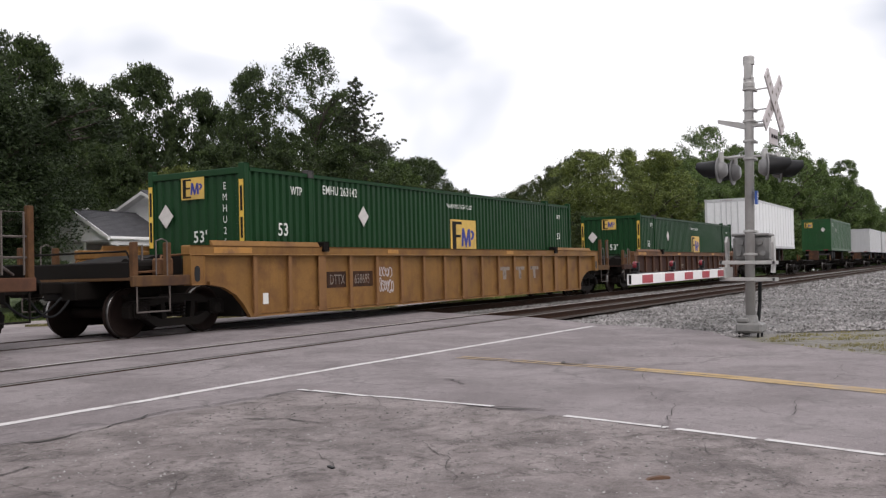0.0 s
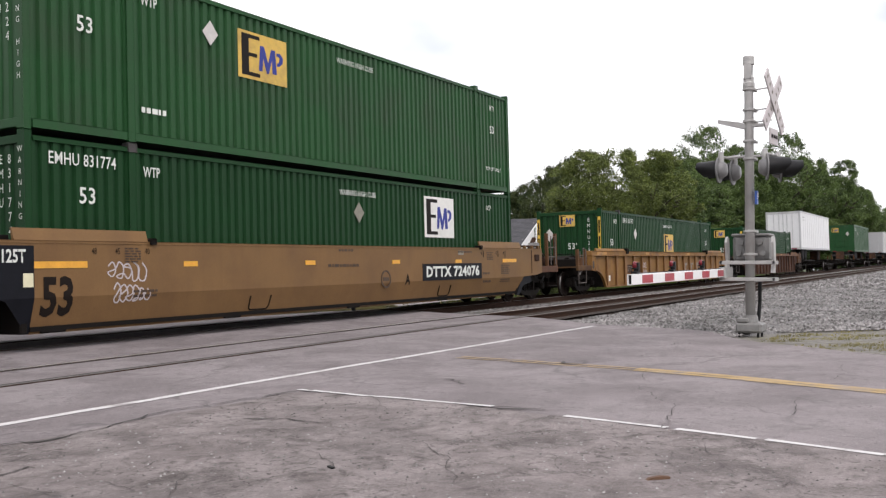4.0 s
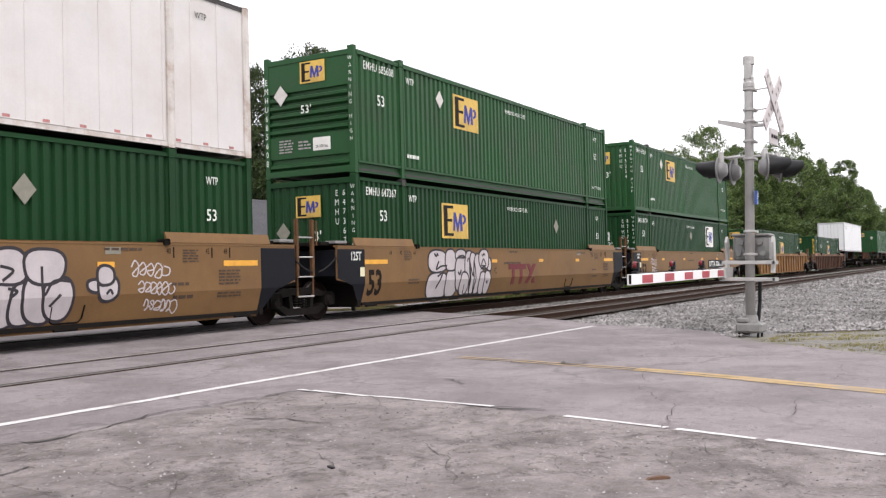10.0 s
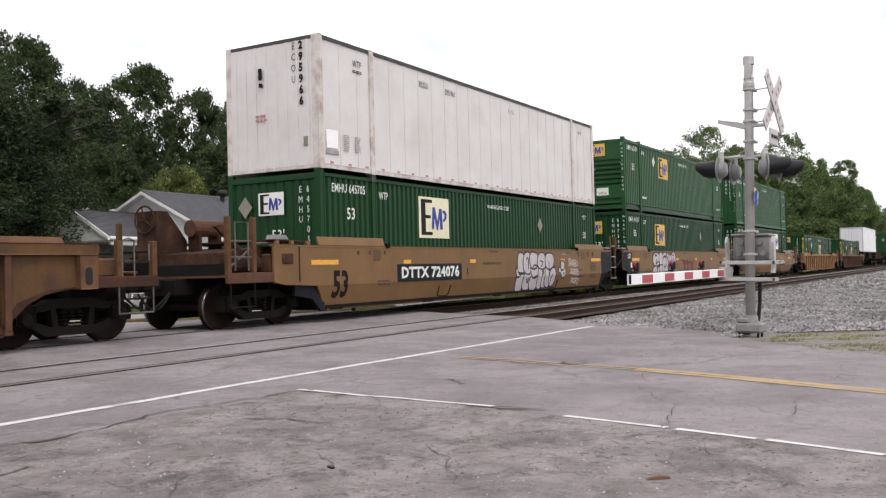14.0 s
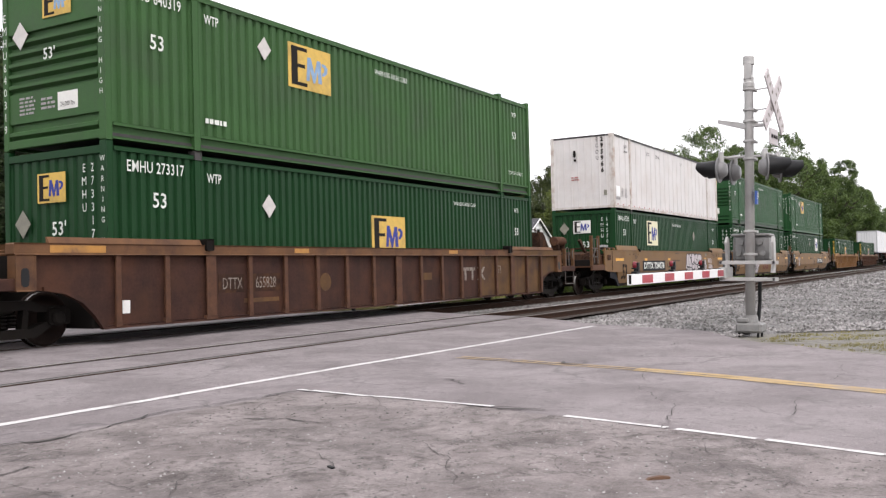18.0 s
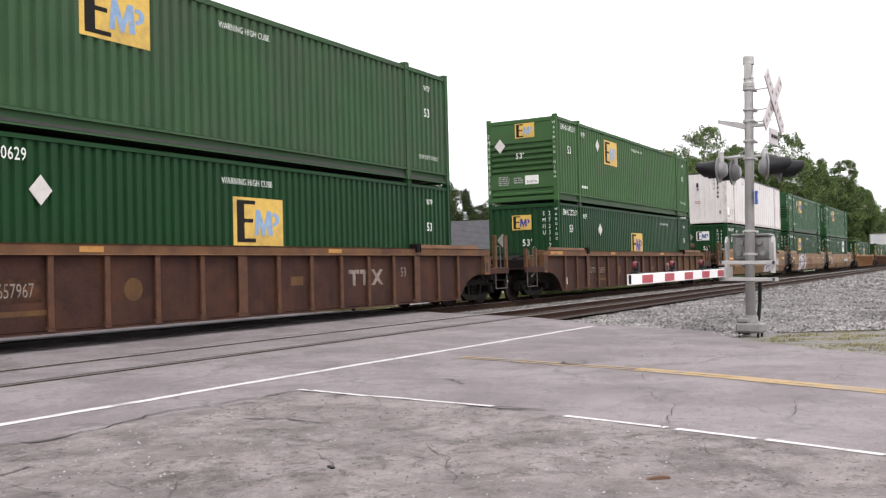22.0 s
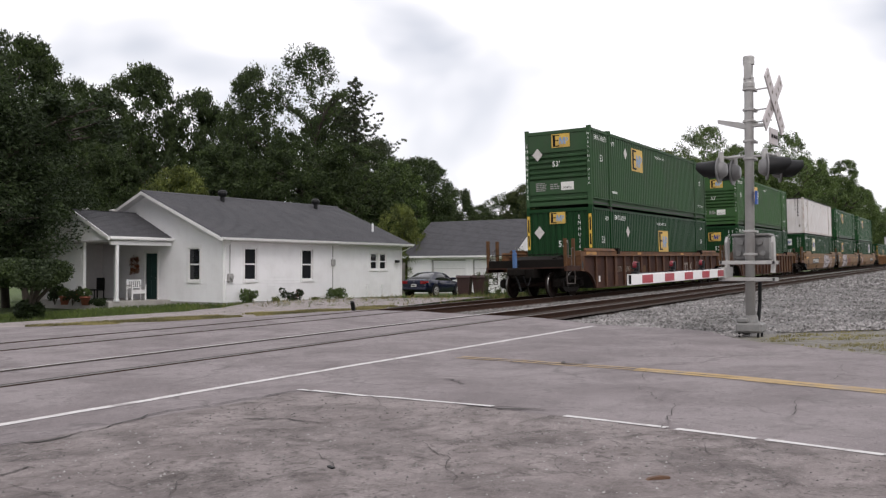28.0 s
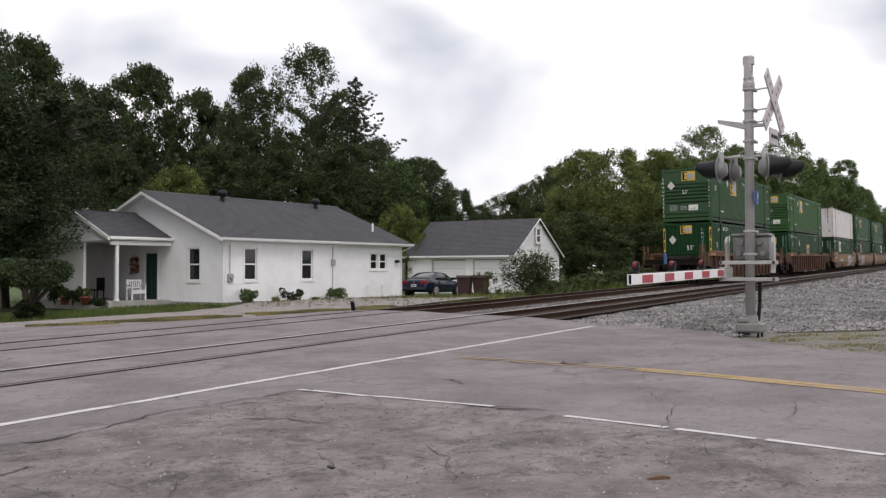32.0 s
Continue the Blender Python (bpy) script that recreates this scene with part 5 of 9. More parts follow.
        lad.pipe([(lx, -1.43, 0.95), (lx, -1.43, 0.55)], 0.02).pipe([(lx + 0.5, -1.43, 0.95), (lx + 0.5, -1.43, 0.55)], 0.02)
        lad.pipe([(lx - 0.1, -1.46, 2.1), (lx - 0.1, -1.46, 1.6), (lx, -1.44, 1.6)], 0.018).pipe([(lx + 0.6, -1.46, 2.1), (lx + 0.6, -1.46, 1.6), (lx + 0.5, -1.44, 1.6)], 0.018)
        part("ladder", lad, RUST, car, "rust-red ladder")
    # strips, figures and small print
    y = -1.506
    for a, b in ((0.0 if rear == "joint" else -0.6, 0.92 if rear == "joint" else 0.32), (LONG - 1.0, LONG - 0.1)):
        part("reflector", Shape().box(a, b, -1.507, -1.500, 1.19, 1.29), STRIPE_ORANGE, car, "yellow reflector strip")
    for a in (2.9, 6.2, 9.4, 12.4):
        part("reflector", Shape().box(a, a + 0.32, -1.507, -1.500, 1.19, 1.28), STRIPE_ORANGE, car, "yellow reflector strip")
    lettering("marking", "53", 0.78, (0.40, y, 0.74), SIDE, STENCIL_DARK, car, 0.74, 1.0, 0.026)
    for a, b in ((1.05, "48"), (1.5, "45"), (2.1, "40")):
        lettering("marking", b, 0.14, (a, y, 1.44), SIDE, STENCIL_DARK, car, 0.7)
    bars(car, 1.8, y, 1.50, 0.32, 6, SIDE, PRINT_BROWN, 0.022, 31)
    bars(car, 15.3, y, 1.12, 0.55, 5, SIDE, PRINT_BROWN, 0.03, 32)
    bars(car, 14.35, y, 1.48, 0.36, 5, SIDE, PRINT_BROWN, 0.025, 33)
    bars(car, 12.9, y, 1.50, 0.75, 1, SIDE, PRINT_BROWN, 0.04, 34)
    bars(car, 14.1, y, 0.92, 0.4, 1, SIDE, PRINT_BROWN, 0.05, 35)
    bars(car, 14.2, y, 0.70, 0.5, 1, SIDE, PRINT_BROWN, 0.06, 36)
    bars(car, 15.3, y, 0.72, 0.6, 2, SIDE, PRINT_BROWN, 0.03, 37)
    bars(car, 2.05, y, 0.82, 0.5, 2, SIDE, PRINT_BROWN, 0.04, 38)
    bars(car, 7.6, y, 1.52, 0.55, 1, SIDE, PRINT_BROWN, 0.05, 39)
    bars(car, 7.5, y, 1.20, 1.1, 1, SIDE, PRINT_BROWN, 0.06, 40)
    part("bare_spot", Shape().box(12.55, 12.85, -1.5045, -1.4995, 1.40, 1.51), PLACARD_DULL, car)
    for a, txt in ((13.85, "40"), (14.75, "45"), (15.2, "48")):
        lettering("marking", txt, 0.14, (a, y, 1.45), SIDE, STENCIL_DARK, car, 0.7)
        part("measure_mark", Shape().box(a + 0.10, a + 0.125, -1.5065, -1.4995, 1.34, 1.52), STENCIL_DARK, car)
    for a in (4.6, 11.6):
        part("tie_loop", Shape().pipe([(a, -1.508, 0.62), (a, -1.508, 0.40), (a + 0.06, -1.508, 0.36), (a + 0.5, -1.508, 0.36), (a + 0.56, -1.508, 0.42), (a + 0.58, -1.508, 0.62)], 0.014), TRUCK, car)
    if rear == "joint":
        lettering("marking", "125T", 0.26, (-0.34, -1.512, 1.36), SIDE, STENCIL, car, 0.75, 1.0, 0.006)
        part("tag_plate", Shape().box(-0.18, -0.02, -1.514, -1.505, 0.92, 1.12), LOGO_CREAM, car, "small pale tag")
    if unit in "AB":
        a = 2.62 if unit == "B" else 10.74
        part("number_panel", Shape().box(a, a + 3.1, -1.509, -1.500, 0.76, 1.18), NAVY, car, "dark panel with the white car number")
        lettering("marking", "DTTX 724076", 0.355, (a + 1.55, -1.513, 0.965), SIDE, STENCIL, car, 1.24, 1.08, 0.014)
    if unit == "A":
        lettering("marking", "A", 0.34, (10.05, y, 0.80), SIDE, STENCIL_DARK, car, 0.8, 1.0, 0.012)
        ring = Shape()
        for i in range(20):
            t, q = i * math.pi / 10, (i + 1) * math.pi / 10
            ring.prism([(9.12 + r * math.cos(u), 0.84 + r * math.sin(u)) for r, u in ((0.17, t), (0.205, t), (0.205, q), (0.17, q))], -1.508, -1.5, "xz")
        part("badge_ring", ring.box(9.0, 9.24, -1.508, -1.5, 0.80, 0.88), PRINT_BROWN, car, "faded brown round badge")
    if unit in "BC":
        lettering("marking", unit, 0.25, (6.05 if unit == "B" else 6.4, y, 0.95), SIDE, STENCIL_DARK, car, 0.75)
    if unit == "C":
        graffiti(car, 2.70, 6.1, 0.28, 1.54, BUBBLES_C, LINES_C)
        red = Shape().prism([(7.25, 1.14), (7.25, 0.98), (7.46, 0.98), (7.46, 0.55), (7.64, 0.55), (7.64, 0.98), (8.00, 0.98), (8.00, 0.55), (8.18, 0.55), (8.18, 0.98), (8.42, 0.98),
                             (8.42, 1.14)], -1.508, -1.500, "xz")
        red.prism([(8.40, 0.55), (8.62, 0.55), (9.16, 1.14), (8.94, 1.14)], -1.508, -1.5, "xz")
        red.prism([(8.48, 1.14), (8.70, 1.14), (8.84, 0.96), (8.73, 0.84)], -1.508, -1.5, "xz").prism([(8.98, 0.74), (8.87, 0.62), (8.94, 0.55), (9.16, 0.55)], -1.508, -1.5, "xz")
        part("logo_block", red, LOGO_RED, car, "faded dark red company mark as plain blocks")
    if unit == "B":
        graffiti(car, 9.1, 11.95, 0.36, 1.46, BUBBLES_B, LINES_B)
        graffiti(car, 12.2, 12.8, 0.66, 1.18, [(30, 48, 26, 16), (66, 40, 30, 36), (58, 78, 24, 26)], [[(60, 22), (72, 34), (80, 20)]])
        tag_scrawl(car, 13.05, 14.05, 0.42, 1.32, 3, 4)
    if unit == "A":
        tag_scrawl(car, 1.3, 2.15, 0.62, 1.34, 2, 8)
    follow_fold(car)
    return car


def trailer(x0, length, paint, label, ribs, edge=None):
    """A road trailer riding on a flat car: body, door frame, wheels, landing legs."""
    t = thing("road_trailer", on_train(x0), label, "trailer", "trailers on the train")
    CONSIST.append((t, x0))
    w, z0, z1 = 1.29, 2.05, 4.95
    part("body", Shape().box(0, length, -w, w, z0, z1, 0.04), paint, t)
    for i in range(ribs):
        xx = 0.35 + i * (length - 0.7) / max(1, ribs - 1)
        part("side_rib", Shape().box(xx - 0.04, xx + 0.04, -w - 0.02, -w, z0 + 0.1, z1 - 0.12), paint, t)
    part("top_rail", Shape().box(-0.02, length + 0.02, -w - 0.025, -w + 0.05, z1 - 0.1, z1 + 0.02).box(-0.02, length + 0.02, w - 0.05, w + 0.025, z1 - 0.1, z1 + 0.02), edge or TRAILER_GREY, t)
    part("bottom_rail", Shape().box(-0.02, length + 0.02, -w - 0.025, w + 0.025, z0 - 0.12, z0 + 0.03), edge or TRAILER_GREY, t)
    part("rear_frame", Shape().box(-0.03, 0.03, -w - 0.02, -w + 0.12, z0, z1).box(-0.03, 0.03, w - 0.12, w + 0.02, z0, z1).box(-0.03, 0.03, -w, w, z1 - 0.18, z1).box(-0.03, 0.03, -0.03, 0.03, z0, z1),
         edge or TRAILER_GREY, t)
    for yy in (-0.7, -0.3, 0.3, 0.7):
        part("lock_rod", Shape().tube((-0.05, yy, z0 + 0.1), (-0.05, yy, z1 - 0.2), 0.02, n=6), edge or TRAILER_GREY, t)
    for wx in (1.6, 2.9):
        for yy in (-0.95, 0.95):
            part("tyre", Shape().lathe([(0.26, -0.2), (0.46, -0.24), (0.5, -0.15), (0.5, 0.15), (0.46, 0.24), (0.26, 0.2)], 18, axis="y"), RUBBER, t, "", Matrix.Translation((wx, yy, 1.58)), True, "tyre")
    part("bogie", Shape().box(1.1, 3.4, -0.6, 0.6, 1.55, 1.95), DARK_TRIM, t)
    part("landing_leg", Shape().box(length - 3.2, length - 3.0, -0.75, -0.6, 1.08, 2.0).box(length - 3.2, length - 3.0, 0.6, 0.75, 1.08, 2.0), DARK_TRIM, t)
    if paint is GREEN:
        logo(t, -0.034, 0, 0.72, 0.5, Matrix.Translation((0, 0.68, z1 - 0.55)) @ REAR, 0, LOGO_YELLOW, LOGO_BLUE)
        diamond(t, -0.034, -0.62, z1 - 1.0, 0.24, REAR, PLACARD)
        diamond(t, 3.4, -w - 0.022, z1 - 1.0, 0.24, SIDE, PLACARD)
        for zz in (0.45, 1.1, 1.75):
            part("end_rib", Shape().box(-0.045, 0.0, -w + 0.1, w - 0.1, z0 + zz, z0 + zz + 0.10), paint, t)
    else:
        bars(t, -0.034, 0, z1 - 0.06, 0.7, 1, REAR, SMALL_PRINT, 0.07, 8)
    bars(t, 1.6, -w - 0.004, z1 - 0.4, 0.9, 2, SIDE, STENCIL if paint is GREEN else SMALL_PRINT, 0.1, 9)
    for yy in (-0.8, 0.8):
        part("tail_lamp", Shape().box(-0.06, -0.03, yy - 0.2, yy + 0.2, z0 - 0.1, z0 - 0.02, 0.01), RED_LENS, t, "dark red tail lamp")
    part("rear_bumper", Shape().box(-0.04, 0.06, -1.1, 1.1, 1.5, 1.62), DARK_TRIM, t)
    return t


def flat_car(x0, length):
    """A skeletal intermodal flat: deep centre beam, cross arms, wheel platforms and trucks."""
    c = thing("flat_car", on_train(x0), "dark rusty skeletal flat car under road trailers", "railcar", "flat cars")
    CONSIST.append((c, x0))
    part("center_beam", Shape().box(-1.6, length + 1.6, -0.4, 0.4, 0.62, 1.06, 0.03), TRUCK, c)
    for i in range(7):
        xx = 0.3 + i * (length - 0.6) / 6
        part("cross_arm", Shape().prism([(-1.4, 0.98), (1.4, 0.98), (1.4, 0.9), (0.4, 0.65), (-0.4, 0.65), (-1.4, 0.9)], xx - 0.1, xx + 0.1, "yz"), TRUCK, c)
    part("wheel_platform", Shape().box(0.6, 4.2, -1.42, 1.42, 0.98, 1.08, 0.02), TRUCK, c)
    part("end_deck", Shape().box(length - 3.6, length - 2.4, -1.42, 1.42, 0.98, 1.08, 0.02), TRUCK, c)
    part("hitch", Shape().prism([(length - 0.9, 1.06), (length - 0.1, 1.06), (length - 0.35, 1.95), (length - 0.65, 1.95)], -0.4, 0.4, "xz"), DARK_RUST, c, "dark rusty trailer hitch")
    part("end_post", Shape().box(-1.55, -1.45, -1.4, -1.3, 1.0, 1.5).box(-1.55, -1.45, 1.3, 1.4, 1.0, 1.5), RUST, c)
    for cx in (-0.2, length + 0.2):
        truck(c, cx)
    return c


def build_train():
    low, up = DECK, DECK + HIGH
    Y, W, C = LOGO_YELLOW, LOGO_WHITE, LOGO_CREAM
    # rear to front: the last car first
    ribbed_car(-22.6, BROWN, BROWN_RIB, SILL_WORN, ("DTTX", "657967"), (1.97, 1.97), eot=True)
    container(-22.6, low, GREEN_NEW, "old", "EMHU 260629", False, (8.7, 1.68, Y), Y, pale=True, warn=True)
    container(-22.6, up, GREEN_DUSTY, "new", "EMHU 643672", True, (5.35, 2.06, Y), Y, pale=True)
    ribbed_car(0.81, BROWN, BROWN_RIB, SILL_WORN, ("DTTX", "655828"), (1.6, 1.62), ochre=(12, 13, 14, 15), shift=0.24)
    container(0.81, low, GREEN_NEW, "old", "EMHU 273317", False, (8.15, 1.5, Y), Y, pale=False, dull_end=True)
    container(0.81, up, GREEN_FADED, "new", "EMHU 640319", True, (5.3, 2.05, Y), Y, pale=True)
    smooth_car(24.63, "B", "truck", "joint")
    container(24.63, low, GREEN_NEW, "old", "EMHU 645705", False, (4.75, 2.0, C), W, dull=True)
    white_container(24.63, up)
    smooth_car(44.2, "C", "joint", "joint")
    container(44.2, low, GREEN_NEW, "old", "EMHU 647367", False, (4.55, 1.95, Y), Y, dull=True)
    container(44.2, up, GREEN, "new", "EMHU 685608", True, (5.3, 2.02, Y), Y)
    smooth_car(63.62, "A", "joint", "truck")
    container(63.62, low, GREEN_NEW, "old", "EMHU 831774", False, (12.0, 2.02, W), W, dull=True, end_low=True)
    container(63.62, up, GREEN, "old", "EMHU 615224", True, (5.3, 2.0, Y), Y)
    ribbed_car(87.57, YELLOW_TAN, YELLOW_RIB, YELLOW_TAN, ("DTTX", "658695"), (1.6, 1.97), tone="faded yellow", shift=0.09)
    container(87.42, low - 0.08, GREEN_NEW, "old", "EMHU 263142", False, (8.6, 1.62, Y), Y, warn=True)
    ribbed_car(111.37, BROWN, BROWN_RIB, SILL_WORN, ("", ""), (1.6, 1.6))
    container(111.1, low - 0.08, GREEN_NEW, "old", "", False, (8.6, 1.62, Y), Y, warn=True)
    flat_car(132.0, 16.6)
    trailer(132.0, 16.15, TRAILER_WHITE, "white road trailer riding on a flat car", 16)
    flat_car(168.5, 16.6)
    trailer(168.5, 16.15, GREEN, "green ribbed road trailer riding on a flat car", 26, GREEN)
    flat_car(150.4, 16.6)
    for i, xx in enumerate((187.0, 205.0, 223.0, 241.0)):
        flat_car(xx, 16.6)
        if i:
            trailer(xx, 16.15, TRAILER_GREY, "grey road trailer riding on a flat car", 12)


build_train()

# ---- ground, road and track, laid in the leaning track plane ----


def smooth(a, b, t):
    t = max(0.0, min(1.0, (t - a) / (b - a)))
    return t * t * (3 - 2 * t)


def ground_h(x, y):
    """Height of the ground over the track plane."""
    h = -0.16
    h -= 0.22 * smooth(28, 48, x) * smooth(2.6, 7, y)
    h -= 0.14 * smooth(14, 19, x) * smooth(-7.5, -10.5, y)
    r = math.hypot(x, y)
    flat = smooth(90, 320, r)
    return h - flat * (0.0127 * x - 0.022 * y - 0.6)


def laid(ob, label, category, kind="structure"):
    ob.matrix_basis = LEAN
    return tagged(ob, label, category, kind=kind)


def sheet(xs, ys, height, inside=None):
    s = Shape()
    vs = [(x, y, height(x, y)) for y in ys for x in xs]
    n = len(xs)
    fs = []
    for j in range(len(ys) - 1):
        for i in range(n - 1):
            if inside is None or inside((xs[i] + xs[i + 1]) / 2, (ys[j] + ys[j + 1]) / 2):
                fs.append((j * n + i, j * n + i + 1, (j + 1) * n + i + 1, (j + 1) * n + i))
    return s.add(vs, fs)


def steps(lo, hi, fine_lo, fine_hi, fine, grow=1.35):
    v = list(np.arange(fine_lo, fine_hi + 1e-6, fine))
    d = fine
    while v[-1] < hi:
        d *= grow
        v.append(min(hi, v[-1] + d))
    d = fine
    while v[0] > lo:
        d *= grow
        v.insert(0, max(lo, v[0] - d))
    return [float(a) for a in v]


def lerp_table(t, table):
    for (a, va), (b, vb) in zip(table, table[1:]):
        if t <= b:
            return va + (vb - va) * max(0.0, (t - a) / (b - a))
    return table[-1][1]


laid(part("ground", sheet(steps(-1500, 2500, -20, 80, 2.5), steps(-1500, 2500, -30, 50, 2.5), lambda x, y: ground_h(x, y) - 0.10), GRASS_GROUND, smooth=True),
     "grassy ground with bare patches beside the railway", "ground")

# asphalt: near part up to the near rail, strips between the rails, and the far part
NEAR_Y, GAUGE = -3.85, 0.7525


def asphalt_h(x, y):
    if y > 0.7:
        return -0.012 - 0.10 * smooth(1.2, 6.0, y)
    if y > -3.2:
        return -0.062 + 0.05 * smooth(-3.0, -0.8, y)
    return -0.062 - 0.05 * smooth(-4.8, -7.5, y)


def right_edge(y):
    return lerp_table(y, [(-40, 14.5), (-20, 12.2), (-14, 11.3), (-12.3, 11.9), (-10.3, 13.7), (-9.3, 15.6), (-6.9, 16.9), (-4.0, 18.9), (0.8, 20.4), (3, 20.6)]) + \
        0.16 * noise.noise((y * 1.3, 2.1, 0.3))


def strip_mesh(y0, y1, dy, x_left=-60.0):
    n = max(1, round((y1 - y0) / dy))
    s = Shape()
    vs, fs, cols = [], [], 46
    for j in range(n + 1):
        y = y0 + (y1 - y0) * j / n
        e = right_edge(y)
        for i in range(cols):
            x = x_left + (e - x_left) * (i / (cols - 1)) ** 0.6
            vs.append((x, y, asphalt_h(x, y)))
        vs.append((e + 0.05, y, asphalt_h(e, y) - 0.16))
    m = cols + 1
    for j in range(n):
        for i in range(m - 1):
            fs.append((j * m + i, j * m + i + 1, (j + 1) * m + i + 1, (j + 1) * m + i))
    # kerb-less faces down into the rail slots
    for j in (0, n):
        base = len(vs)
        for i in range(cols):
            x, y, z = vs[j * m + i]
            vs.append((x, y, z - 0.16))
        for i in range(cols - 1):
            fs.append((j * m + i, j * m + i + 1, base + i + 1, base + i))
    return s.add(vs, fs)


def far_edge(x):
    return lerp_table(x, [(-60, 60), (0, 26), (8, 14.5), (11, 11.2), (14, 7.3), (15.4, 4.9), (17, 2.9), (19.3, 1.9), (20.4, 1.0)]) + 0.12 * noise.noise((x * 1.1, 5.1, 0.3))


def far_mesh():
    s = Shape()
    vs, fs = [], []
    xs = [-60 + 50 * i / 12 for i in range(12)] + [-10 + 30.3 * i / 60 for i in range(61)]
    m = 14
    for x in xs:
        e = max(0.9, far_edge(x))
        for j in range(m):
            y = 0.80 + (e - 0.80) * (j / (m - 1)) ** 1.4
            vs.append((x, y, asphalt_h(x, y)))
        vs.append((x, e + 0.05, asphalt_h(x, e) - 0.14))
    k = m + 1
    for i in range(len(xs) - 1):
        for j in range(k - 1):
            fs.append((i * k + j, i * k + j + 1, (i + 1) * k + j + 1, (i + 1) * k + j))
    return s.add(vs, fs)


road = laid(part("road", strip_mesh(-40, NEAR_Y - GAUGE - 0.055, 0.6), ASPHALT), "worn grey asphalt road at the level crossing", "road")
for y0, y1 in ((NEAR_Y - GAUGE + 0.10, NEAR_Y + GAUGE - 0.10), (NEAR_Y + GAUGE + 0.055, -GAUGE - 0.055), (-GAUGE + 0.10, GAUGE - 0.10)):
    part("crossing_surface", strip_mesh(y0, y1, 0.4), ASPHALT, road)
part("far_approach", far_mesh(), ASPHALT, road)
for ya, yb in ((NEAR_Y - GAUGE + 0.095, NEAR_Y - GAUGE + 0.17), (NEAR_Y + GAUGE - 0.13, NEAR_Y + GAUGE - 0.095), (-GAUGE + 0.095, -GAUGE + 0.15)):
    part("rubber_seal", Shape().box(-60, right_edge(ya) - 0.1, ya, yb, asphalt_h(0, (ya + yb) / 2) - 0.05, asphalt_h(0, (ya + yb) / 2) + 0.006), CRACK, road, "dark rail seal strip")


def ribbon(pts, width, z_over=0.004, wob=0.0, seed=0, jag=0.0):
    """A thin painted or cracked line along points of the plan."""
    rng = random.Random(seed)
    s = Shape()
    fine = []
    for (a, b), (c, d) in zip(pts, pts[1:]):
        n = max(1, int(math.hypot(c - a, d - b) / (0.35 if not jag else 0.09)))
        fine += [(a + (c - a) * i / n, b + (d - b) * i / n) for i in range(n)]
    fine.append(pts[-1])
    vs, fs = [], []
    for i, (x, y) in enumerate(fine):
        p, q = fine[max(0, i - 1)], fine[min(len(fine) - 1, i + 1)]
        dx, dy = q[0] - p[0], q[1] - p[1]
        ln = math.hypot(dx, dy) or 1
        w = width * (1 + wob * rng.uniform(-1, 1)) / 2
        ox, oy = rng.uniform(-wob, wob) * width * 1.5, rng.uniform(-wob, wob) * width * 1.5
        if jag:
            ox += jag * (noise.noise((x * 2.3, y * 2.3, seed)) + 0.5 * noise.noise((x * 7, y * 7, seed)))
            oy += jag * (noise.noise((x * 2.3, y * 2.3, seed + 9)) + 0.5 * noise.noise((x * 7, y * 7, seed + 9)))
            w *= 0.35 + 0.9 * abs(noise.noise((x * 3, y * 3, seed + 5)) + 0.3)
        for k in (-1, 1):
            px, py = x + ox - dy / ln * w * k, y + oy + dx / ln * w * k
            vs.append((px, py, asphalt_h(px, py) + z_over))
    for i in range(len(fine) - 1):
        fs.append((2 * i, 2 * i + 1, 2 * i + 3, 2 * i + 2))
    return s.add(vs, fs)


def pad_edge(y):
    return lerp_table(y, [(-30, 4.0), (-16, 5.5), (-12.8, 5.95), (-11.4, 6.32), (-9.8, 6.74), (-8.0, 7.02), (-7.6, 6.9)])


def pad_mesh():
    """The older, rougher apron in the near corner, with a ragged edge."""
    s = Shape()
    vs, fs, cols = [], [], 40
    ys = [-40 + 26 * i / 10 for i in range(10)] + [-14 + 6.55 * i / 26 for i in range(27)]
    for y in ys:
        e = pad_edge(y) - 0.10 + 0.1 * noise.noise((y * 2.0, 0, 0))
        for i in range(cols):
            x = -40 + (e + 40) * (i / (cols - 1)) ** 0.5
            yy = y
            if y > -7.6:
                yy = -7.5 + 0.16 * noise.noise((x * 0.9, 3.3, 0)) - 0.10 * smooth(4.5, 7, x)
            vs.append((x, yy, asphalt_h(x, yy) + 0.007))
    for j in range(len(ys) - 1):
        for i in range(cols - 1):
            fs.append((j * cols + i, j * cols + i + 1, (j + 1) * cols + i + 1, (j + 1) * cols + i))
    return s.add(vs, fs)


laid(part("pavement", pad_mesh(), OLD_PAVE), "cracked and stained older pavement apron", "pavement")

